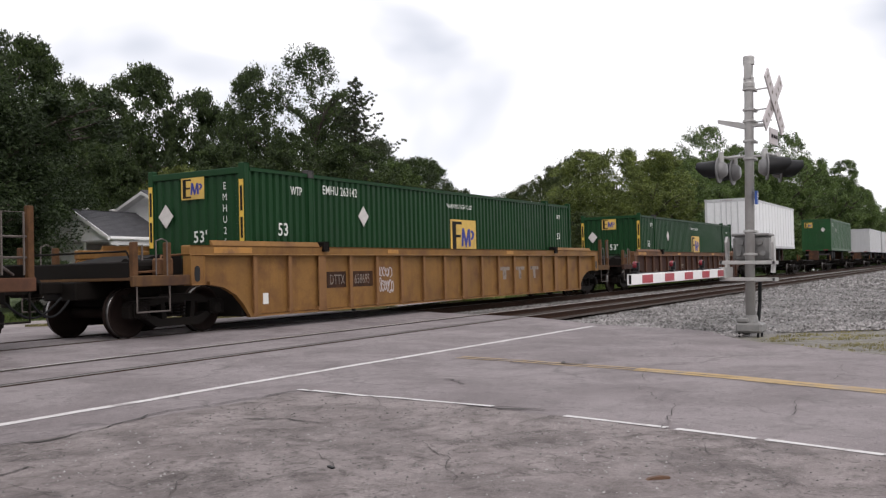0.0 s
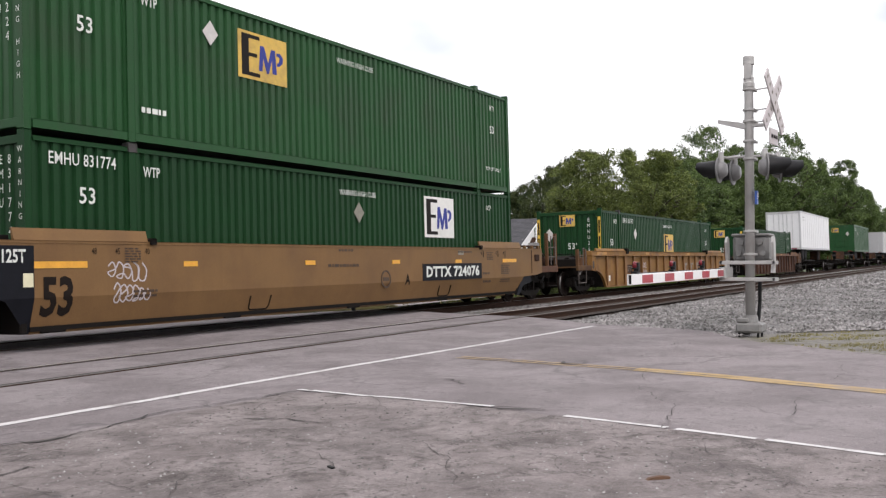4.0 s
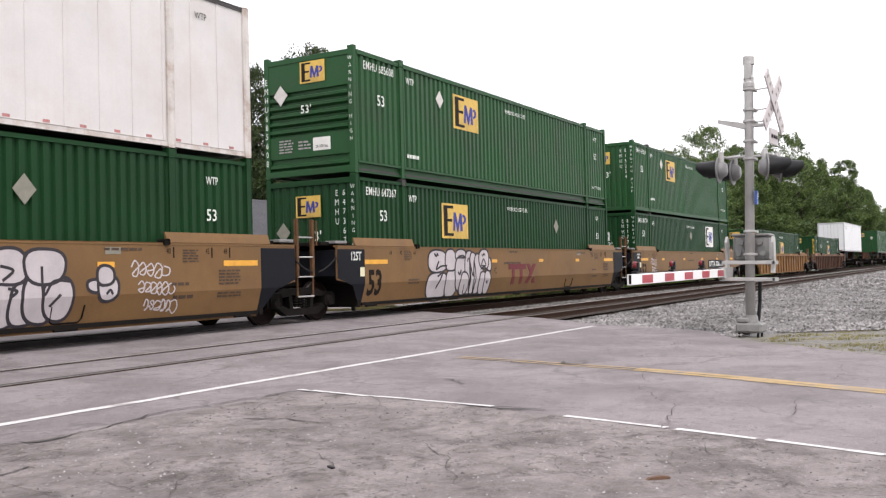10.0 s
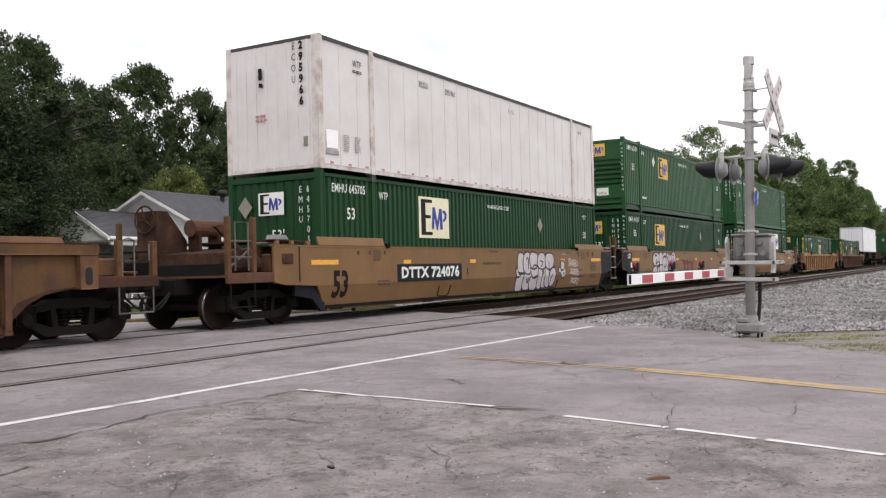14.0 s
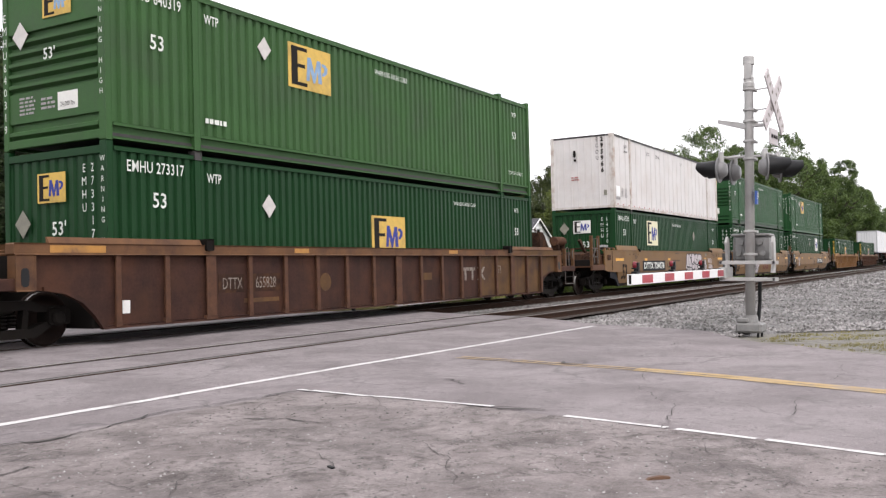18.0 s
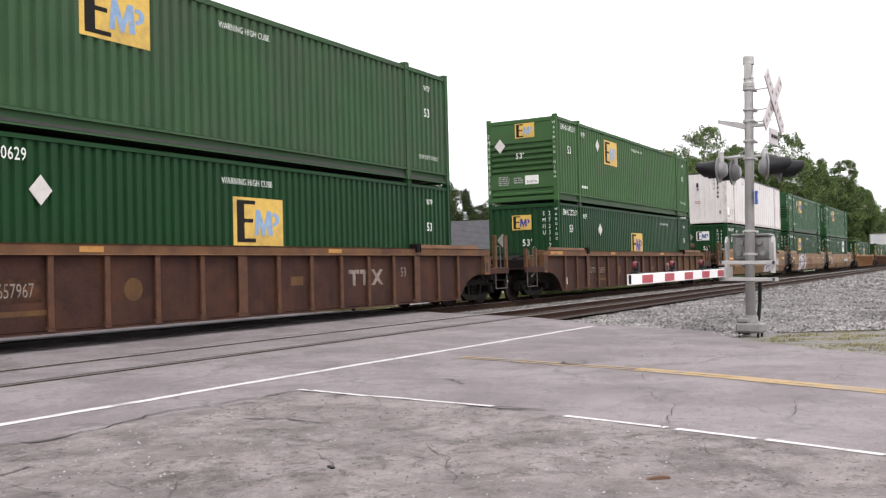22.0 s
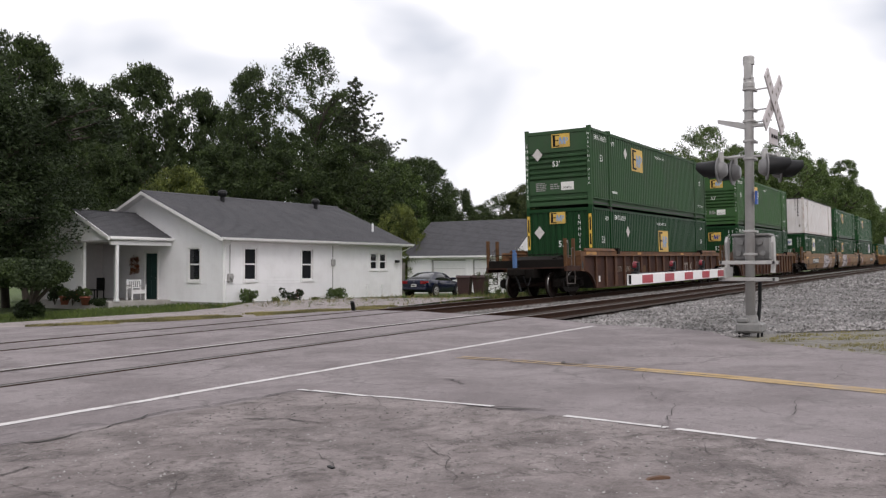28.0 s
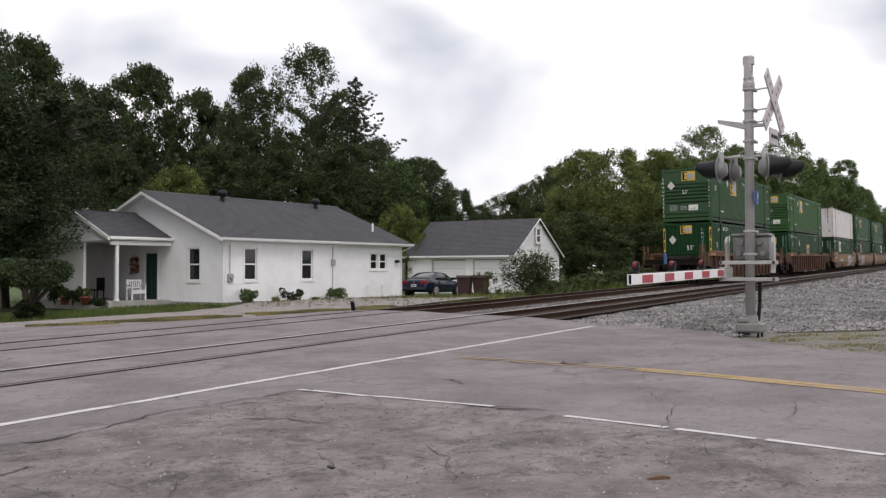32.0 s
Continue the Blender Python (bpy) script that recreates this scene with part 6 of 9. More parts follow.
markings = laid(part("stop_line", ribbon([(-25, -6.62), (4.46, -6.67), (7.75, -6.72), (16.3, -7.02)], 0.105, 0.005, 0.08), WHITE_LINE),
                "long worn white painted line along the tracks", "road marking")
for a, b in (((6.98, -7.71), (6.68, -9.8)), ((6.45, -10.53), (6.26, -11.38)), ((6.21, -11.45), (6.06, -12.01)), ((6.04, -12.07), (5.84, -12.77)), ((5.84, -12.77), (5.44, -14.17)), ((7.0, -7.54), (6.97, -7.7))):
    laid(part("edge_line", ribbon([a, b], 0.058, 0.0105, 0.3), WHITE_LINE), "broken worn white edge line on the asphalt", "road marking")
for off in (-0.075, 0.075):
    laid(part("center_line", ribbon([(10.35 + off, -7.45), (10.05 + off, -8.6), (9.68 + off, -10.0)], 0.07, 0.005, 0.3, 3), YELLOW_WORN), "almost worn-away yellow centre line on the asphalt", "road marking")
    laid(part("center_line", ribbon([(9.67 + off, -10.02), (9.1 + off, -11.5), (8.6 + off, -12.6), (7.7 + off, -14.6)], 0.125, 0.005, 0.15, 3), YELLOW_LINE), "faded worn yellow centre line on the asphalt", "road marking")

cracks = [
    ([(3.69, -7.43), (3.95, -7.41), (4.13, -7.62), (4.53, -7.56), (5.54, -7.35), (6.1, -7.46), (6.54, -7.53), (6.87, -7.66)], 0.045, 1),
    ([(3.32, -8.34), (3.42, -8.34), (3.58, -8.28)], 0.03, 2),
    ([(5.43, -8.27), (5.5, -8.61), (5.51, -9.04)], 0.035, 3),
    ([(6.63, -9.82), (6.58, -10.03), (6.7, -10.25)], 0.1, 4),
    ([(6.7, -9.85), (6.73, -10.09)], 0.05, 5),
    ([(6.28, -11.38), (6.78, -11.25), (7.32, -11.08), (7.76, -10.84), (8.08, -10.63), (8.97, -10.36), (9.87, -10.11)], 0.02, 6),
    ([(6.14, -11.45), (5.94, -11.6), (5.71, -11.79), (5.49, -11.94)], 0.02, 7),
    ([(9.99, -8.34), (9.81, -8.65), (9.96, -8.94)], 0.05, 8),
    ([(10.15, -8.9), (9.91, -9.21), (10.14, -9.31)], 0.07, 9),
    ([(10.15, -7.87), (10.1, -8.21)], 0.03, 10),
    ([(7.1, -12.09), (7.53, -12.06), (7.98, -11.97)], 0.022, 11),
    ([(3.37, -9.66), (3.69, -9.45), (3.91, -9.44), (3.88, -9.73)], 0.018, 12),
    ([(3.79, -8.97), (4.02, -8.91), (4.12, -9.01)], 0.016, 13),
    ([(6.9, -8.42), (6.58, -8.78), (6.0, -9.21)], 0.02, 14),
    ([(4.5, -9.36), (4.64, -9.47), (4.48, -9.77), (4.26, -10.06)], 0.016, 15),
    ([(5.13, -9.89), (5.05, -10.2), (4.66, -10.59), (4.18, -10.89)], 0.018, 16),
    ([(3.87, -8.11), (4.04, -8.28), (4.27, -8.33), (4.57, -8.27)], 0.016, 17),
    ([(3.31, -8.94), (3.47, -9.02), (3.37, -9.38)], 0.018, 18),
    ([(5.09, -9.25), (5.08, -9.55), (5.25, -9.76)], 0.016, 19),
    ([(8.02, -7.42), (8.23, -7.57), (8.55, -7.51)], 0.02, 20),
    ([(9.24, -7.12), (9.41, -7.26)], 0.02, 21),
    ([(8.2, -8.44), (8.13, -8.68), (7.87, -8.89)], 0.03, 22),
    ([(8.6, -8.89), (8.56, -9.08)], 0.025, 23),
    ([(9.34, -9.34), (9.55, -9.45), (9.44, -9.66)], 0.02, 24),
    ([(8.24, -11.1), (7.98, -11.45), (8.18, -11.6)], 0.018, 25),
    ([(10.7, -11.92), (9.93, -12.11), (9.19, -12.05)], 0.016, 26),
    ([(5.41, -10.58), (5.16, -10.94), (4.76, -11.21), (4.6, -11.51)], 0.016, 27),
    ([(5.82, -11.05), (5.52, -11.35), (5.45, -11.62)], 0.016, 28),
    ([(5.14, -12.08), (4.92, -12.25), (4.89, -12.47)], 0.018, 29),
    ([(3.14, -8.61), (3.17, -8.86), (3.13, -9.13)], 0.02, 30),
]
for pts, w, sd in cracks:
    part("crack", ribbon(pts, w * (0.8 if w > 0.025 else 0.42), 0.0125, 0.5, sd, 0.10), CRACK, road)


def drive_mesh():
    s = Shape()
    vs, fs = [], []
    xs = [4 + 0.75 * i for i in range(42)]
    m = 8
    for x in xs:
        lo = far_edge(x) - 0.25 if x < 19.5 else lerp_table(x, [(19.5, 1.75), (22, 2.5), (26, 3.2), (36, 4.6)])
        hi = lerp_table(x, [(4, 19), (10, 13), (15.5, 10.0), (19, 9.9), (22, 9.4), (25, 10.4), (28.5, 12.7), (36, 12.0)]) + 0.25 * noise.noise((x * 0.8, 1, 0))
        for j in range(m):
            y = lo + (hi - lo) * j / (m - 1)
            vs.append((x, y, ground_h(x, y) + 0.025 + 0.012 * noise.noise((x, y, 2))))
    for i in range(len(xs) - 1):
        for j in range(m - 1):
            fs.append((i * m + j, i * m + j + 1, (i + 1) * m + j + 1, (i + 1) * m + j))
    return s.add(vs, fs)


laid(part("gravel_drive", drive_mesh(), DRIVE, smooth=True), "pale gravel drive with dry weeds before the house", "drive")


def gravel_h(x, y):
    top = -0.24
    toe = ground_h(x, y) + 0.01
    k = smooth(-5.6, -8.2, y)
    return top + (toe - top) * k + 0.03 * noise.noise((x * 1.4, y * 1.4, 0))


def gravel_field(x0, x1, y_hi, y_lo, dx, dy, h, edge):
    s = Shape()
    vs, fs = [], []
    nx, ny = int((x1 - x0) / dx), int((y_hi - y_lo) / dy)
    for i in range(nx + 1):
        for j in range(ny + 1):
            y = y_hi - (y_hi - y_lo) * j / ny
            a = max(x0, edge(y))
            x = a + (x1 - a) * (i / nx) ** 1.6
            vs.append((x, y, h(x, y) - (0.07 if i == 0 else 0.0)))
    for i in range(nx):
        for j in range(ny):
            fs.append((i * (ny + 1) + j, i * (ny + 1) + j + 1, (i + 1) * (ny + 1) + j + 1, (i + 1) * (ny + 1) + j))
    return s.add(vs, fs)


def gravel_lo(x):
    return lerp_table(x, [(14, -9.4), (17, -9.8), (20, -11.6), (30, -15), (60, -22), (400, -40)])


def gravel_start(y):
    """Where the stones begin along the road side: at the asphalt, then behind the grass verge."""
    v = lerp_table(-y, [(9.4, 0.0), (10.0, 17.6), (11.75, 19.2), (14, 21), (20, 26), (40, 40)])
    k = smooth(-9.3, -10.0, y)
    return (right_edge(y) - 0.05) * (1 - k) + v * k + 0.3 * noise.noise((y * 1.7, 8.0, 0))


laid(part("ballast_shoulder", gravel_field(15.5, 300, -5.0, -40.0, 5, 0.35, gravel_h, gravel_start), GRAVEL, smooth=True),
     "pale grey crushed-stone shoulder beside the tracks", "gravel")
laid(part("verge", gravel_field(11, 40, -9.3, -24, 2, 0.5, lambda x, y: ground_h(x, y) - 0.02, lambda y: right_edge(y) - 0.05), VERGE, smooth=True),
     "dry earth verge with thin yellowish grass", "verge")


def bed_h(x, y):
    a = -0.17 - 0.25 * smooth(0.9, 2.6, y)
    return a + 0.02 * noise.noise((x * 2, y * 2, 0))


laid(part("track_bed", gravel_field(17, 420, 2.8, -5.05, 6, 0.3, bed_h, lambda y: right_edge(y) - 0.04), BED, smooth=True), "dark oily ballast bed under the tracks", "track bed")
DULL_GRAVEL = two_tone("dull_gravel", (0.08, 0.074, 0.07), (0.2, 0.19, 0.18), 14, lo=0.35, hi=0.65, fine=45, bump=0.03)
laid(part("ballast_strip", gravel_field(19, 120, -1.55, -2.35, 2, 0.2, lambda x, y: -0.14 + 0.03 * noise.noise((x * 2, y * 2, 0)), lambda y: right_edge(y) + 0.6), DULL_GRAVEL, smooth=True),
     "pale grey ballast between the two tracks", "gravel")


def rail_shape():
    out = [(-0.075, -0.185), (0.075, -0.185), (0.075, -0.17), (0.012, -0.15), (0.010, -0.05), (0.034, -0.035), (0.036, -0.006), (0.028, -0.001),
           (-0.028, -0.001), (-0.036, -0.006), (-0.034, -0.035), (-0.010, -0.05), (-0.012, -0.15), (-0.075, -0.17)]
    s = Shape()
    for a, b in ((-60, 15), (15, 60), (60, 130), (130, 250), (250, 420)):
        s.prism(out, a, b, "yz")
    return s


for yc, zc, lab in ((0.0, 0.0, "far railway track under the train, rails on timber sleepers"), (NEAR_Y, -0.05, "near railway track, rails on timber sleepers")):
    track = thing("railway_track", LEAN @ pose(0, yc, zc), lab, "track", "railway tracks", "structure")
    for sy in (-1, 1):
        r = part("rail", rail_shape, RAIL_SIDE, track, "rust-brown rail", Matrix.Translation((0, sy * GAUGE, 0)), key="rail")
        part("rail_head", lambda: Shape().box(-60, 420, -0.033, 0.033, -0.003, 0.001), RAIL_TOP if yc and sy > 0 else RAIL_DULL, r, "worn running surface", key="railtop")
    for i in range(140):
        tx = 19.2 + i * 0.56 + (0.0 if yc else 1.2)
        part("sleeper", lambda: Shape().box(-0.115, 0.115, -1.3, 1.3, -0.33, -0.165, 0.012), TIE, track, "",
             Matrix.Translation((tx, 0.03 * noise.noise((i, 0, 0)), 0)), key="tie")
        if i < 60:
            for sy in (-1, 1):
                part("tie_plate", lambda: Shape().box(-0.09, 0.09, -0.17, 0.17, -0.172, -0.16, 0.004), RAIL_SIDE, track, "", Matrix.Translation((tx, sy * GAUGE, 0)), key="plate")


def scatter_stones(n, place, size, seed, material, name, label):
    """Loose angular stones as one spread of stuff."""
    rng = random.Random(seed)
    vs, fs = [], []
    for _ in range(n):
        x, y, z = place(rng)
        r = size * rng.uniform(0.5, 1.25)
        o = len(vs)
        rot = rng.uniform(0, 6.28)
        for a, b, c in ((1, 0, 0), (-1, 0, 0), (0, 1, 0), (0, -1, 0), (0, 0, 1), (0, 0, -0.5)):
            k = rng.uniform(0.7, 1.3) * r
            vx, vy = a * math.cos(rot) - b * math.sin(rot), a * math.sin(rot) + b * math.cos(rot)
            vs.append((x + vx * k, y + vy * k, z + c * k * 0.8 + r * 0.2))
        for t in ((0, 2, 4), (2, 1, 4), (1, 3, 4), (3, 0, 4), (2, 0, 5), (1, 2, 5), (3, 1, 5), (0, 3, 5)):
            fs.append(tuple(o + i for i in t))
    ob = part(name, Shape().add(vs, fs), material)
    return laid(ob, label, "stones", "stuff")


def isle_mat(name, lo, hi):
    m = leaf_mat(name, hi, lo, (1.2, 1.18, 1.2))
    n, l = m.node_tree.nodes, m.node_tree.links
    l.new(n["Principled BSDF"].outputs[0], n["Material Output"].inputs[0])
    n["Principled BSDF"].inputs["Roughness"].default_value = 0.9
    return m


STONES = isle_mat("loose_stone", (0.085, 0.08, 0.077), (0.33, 0.32, 0.31))


def on_shoulder(rng):
    y = -5.1 - 11.0 * rng.random() ** 1.3
    e = gravel_start(y) - 0.4 * rng.random() ** 2
    x = e + 30 * rng.random() ** 1.8
    return x, y, gravel_h(x, y)


scatter_stones(26000, on_shoulder, 0.036, 1, STONES, "ballast_stones", "loose grey crushed stones along the track shoulder")


def on_far_shoulder(rng):
    x = 42 + 85 * rng.random() ** 1.5
    y = -5.1 - (gravel_lo(x) * -1 - 5.1) * rng.random() ** 1.2
    return x, y, gravel_h(x, y)


scatter_stones(9000, on_far_shoulder, 0.085, 21, STONES, "ballast_stones", "loose grey crushed stones further along the track")


def on_strip(rng):
    y = rng.uniform(-2.45, -1.45)
    x = right_edge(y) + 0.3 + 30 * rng.random() ** 1.4
    return x, y, -0.135


DULL_STONES = isle_mat("dull_stone", (0.07, 0.065, 0.06), (0.27, 0.26, 0.25))
scatter_stones(3000, on_strip, 0.04, 2, DULL_STONES, "ballast_stones", "loose grey stones between the two tracks")


def on_pad(rng):
    y = rng.uniform(-12.8, -7.6)
    x = rng.uniform(-1, pad_edge(y) - 0.15)
    return x, y, asphalt_h(x, y) + 0.006


scatter_stones(2600, on_pad, 0.009, 3, STONES, "grit", "scattered grit and small pebbles on the pavement")


def on_drive(rng):
    x, y = rng.uniform(15, 34), rng.uniform(3.5, 11)
    return x, y, ground_h(x, y) + 0.03


scatter_stones(1200, on_drive, 0.014, 4, STONES, "drive_stones", "loose pale stones on the gravel drive")


def tufts(n, place, height, material, seed, name, label, width=0.012):
    rng = random.Random(seed)
    vs, fs = [], []
    for _ in range(n):
        x, y, z = place(rng)
        for _ in range(5):
            t = rng.uniform(0, 6.28)
            h = height * rng.uniform(0.4, 1.2)
            d = (math.cos(t), math.sin(t))
            bx, by = x + rng.uniform(-0.06, 0.06), y + rng.uniform(-0.06, 0.06)
            o = len(vs)
            w = width * rng.uniform(0.7, 1.4)
            k = rng.uniform(0.15, 0.5) * h
            vs += [(bx - d[1] * w, by + d[0] * w, z), (bx + d[1] * w, by - d[0] * w, z), (bx + d[0] * k * 0.5 + d[1] * w * 0.7, by + d[1] * k * 0.5 - d[0] * w * 0.7, z + h * 0.6),
                   (bx + d[0] * k, by + d[1] * k, z + h), (bx + d[0] * k * 0.5 - d[1] * w * 0.7, by + d[1] * k * 0.5 + d[0] * w * 0.7, z + h * 0.6)]
            fs.append((o, o + 1, o + 2, o + 3, o + 4))
    return laid(part(name, Shape().add(vs, fs), material), label, "grass", "stuff")


def in_box(x0, x1, y0, y1, keep=None, dz=-0.09):
    def f(rng):
        while True:
            x, y = rng.uniform(x0, x1), rng.uniform(y0, y1)
            if keep is None or keep(x, y):
                return x, y, ground_h(x, y) + dz
    return f


tufts(3800, in_box(9, 29.5, 9.3, 16.5, lambda x, y: y > lerp_table(x, [(4, 19), (10, 13), (15.5, 10.0), (19, 9.9), (22, 9.4), (25, 10.4), (28.5, 12.7), (36, 12.0)])),
      0.17, GRASS_BLADE, 11, "lawn_grass", "green mown lawn grass before the porch")
tufts(330, in_box(24, 42, 3.2, 12.2, lambda x, y: y > 2.6 + (x - 24) * 0.09 and (x > 29 or y > 8.5 or y < 4.4)), 0.24, WEED, 12, "weeds", "tall dry weeds beside the far track")
tufts(900, in_box(25, 42, 3.6, 12.2, lambda x, y: y > 3.0 + (x - 24) * 0.09), 0.17, GRASS_BLADE, 13, "weeds", "green weeds on the gravel drive")
tufts(1800, in_box(13, 26, -15.5, -9.6, lambda x, y: x > right_edge(y) + 0.25 and x < 19 - (y + 10.9) * 1.6 + 1.5 and gravel_lo(x) + 1.0 > y and noise.noise((x * 1.1, y * 1.1, 4.0)) > 0.02 and y < -10.4, -0.03), 0.042, WEED, 14,
      "verge_grass", "short yellowish grass on the road verge", 0.007)
tufts(5200, in_box(14.5, 25, 2.6, 7.5, lambda x, y: abs(y - (6.4 - 0.33 * (x - 14.5))) < 0.75 + 0.5 * noise.noise((x * 0.7, 1.0, 0.0)) and y > far_edge(min(x, 20.3)) + 0.1 and noise.noise((x * 0.9, y * 0.9, 2.0)) > -0.12, 0.02), 0.07, WEED, 16, "dry_grass", "band of dry tan grass along the far road edge", 0.010)
tufts(900, in_box(40, 75, 3.4, 9, None), 0.4, GRASS_BLADE, 15, "weeds", "rank green weeds along the far side of the track")

# ---- house ----


def lapped(length, z0, z1, holes=(), roof=None, pitch=0.128, thick=0.032, x0=0.0):
    """Lap siding in the xz plane facing -y: each board leans out at its foot. roof(z): the span left under a gable."""
    s = Shape()
    z = z0
    while z < z1 - 0.02:
        zt = min(z1, z + pitch)
        a, b = (x0, x0 + length) if roof is None else roof((z + zt) / 2)
        spans = [(a, b)]
        for ha, hb, hz0, hz1 in holes:
            if zt > hz0 and z < hz1:
                nxt = []
                for p, q in spans:
                    if hb <= p or ha >= q:
                        nxt.append((p, q))
                    else:
                        if ha > p:
                            nxt.append((p, ha))
                        if hb < q:
                            nxt.append((hb, q))
                spans = nxt
        for p, q in spans:
            if q - p > 0.01:
                s.add([(p, -thick, z), (q, -thick, z), (q, -0.004, zt), (p, -0.004, zt), (p, 0, z), (q, 0, z), (q, 0, zt), (p, 0, zt)],
                      [(0, 1, 2, 3), (0, 4, 5, 1), (3, 2, 6, 7), (0, 3, 7, 4), (1, 5, 6, 2)])
        z = zt
    return s


def backing(length, z0, z1, holes, thick=0.15):
    """The wall behind the boards, with its openings."""
    s = Shape()
    s.weld = True
    xs = sorted({0.0, length, *[h[0] for h in holes], *[h[1] for h in holes]})
    for a, b in zip(xs, xs[1:]):
        cut = sorted([(h[2], h[3]) for h in holes if h[0] <= a + 1e-6 and h[1] >= b - 1e-6])
        z = z0
        for lo, hi in cut:
            s.box(a, b, 0.002, thick, z, lo)
            z = hi
        s.box(a, b, 0.002, thick, z, z1)
    return s


def courses(length, run, rise, overhang, pitch=0.14):
    """A shingled slope along x: it climbs from y=0 to y=run in one stepped sheet of courses."""
    n = max(1, int(math.hypot(run, rise) / pitch))
    line = []
    for i in range(n):
        t0, t1 = i / n, (i + 1) / n
        line += [(run * t0, rise * t0 + 0.018), (run * t1, rise * t1 + 0.003)]
    k = len(line)
    vs = [(x, y, z) for x in (-overhang, length + overhang) for y, z in line] + [(x, y, z - 0.05) for x in (-overhang, length + overhang) for y, z in line]
    fs = []
    for i in range(k - 1):
        fs += [(i, i + 1, k + i + 1, k + i), (2 * k + i, 3 * k + i, 3 * k + i + 1, 2 * k + i + 1), (i, 2 * k + i, 2 * k + i + 1, i + 1), (k + i, k + i + 1, 3 * k + i + 1, 3 * k + i)]
    fs += [(0, k, 3 * k, 2 * k), (k - 1, 3 * k - 1, 4 * k - 1, 2 * k - 1)]
    return Shape().add(vs, fs)


def sash_window(parent, m, w, h, back=0.15):
    """A double-hung window in its casing; m puts its lower left corner on the wall, -y outwards."""
    win = part("window", Shape().box(-0.11, 0, -0.045, 0.02, -0.11, h + 0.13, 0.008).box(w, w + 0.11, -0.045, 0.02, -0.11, h + 0.13, 0.008)
               .box(0, w, -0.045, 0.02, h, h + 0.13, 0.008).box(0, w, -0.07, 0.02, -0.11, 0, 0.008), TRIM_WHITE, parent, "white cased double-hung window", m)
    f = Shape().box(0, 0.045, 0.01, 0.06, 0, h).box(w - 0.045, w, 0.01, 0.06, 0, h).box(0, w, 0.01, 0.06, 0, 0.05).box(0, w, 0.01, 0.06, h - 0.045, h)
    f.box(0, w, 0.0, 0.06, h * 0.5 - 0.03, h * 0.5 + 0.03)
    part("sash", f, TRIM_WHITE, win)
    for z0, z1, yy in ((0.05, h * 0.5 - 0.03, 0.035), (h * 0.5 + 0.03, h - 0.045, 0.025)):
        part("pane", Shape().box(0.045, w - 0.045, yy, yy + 0.008, z0, z1), GLASS, win)
    if back > 0.14:
        part("blind", Shape().box(0.03, w - 0.03, 0.10, 0.11, h * 0.55, h - 0.03), SHADE_WALL, win, "half-drawn pale blind")
    part("dark_room", Shape().box(-0.02, w + 0.02, back - 0.002, back + 0.002, -0.02, h + 0.02), NAVY, win)
    return win


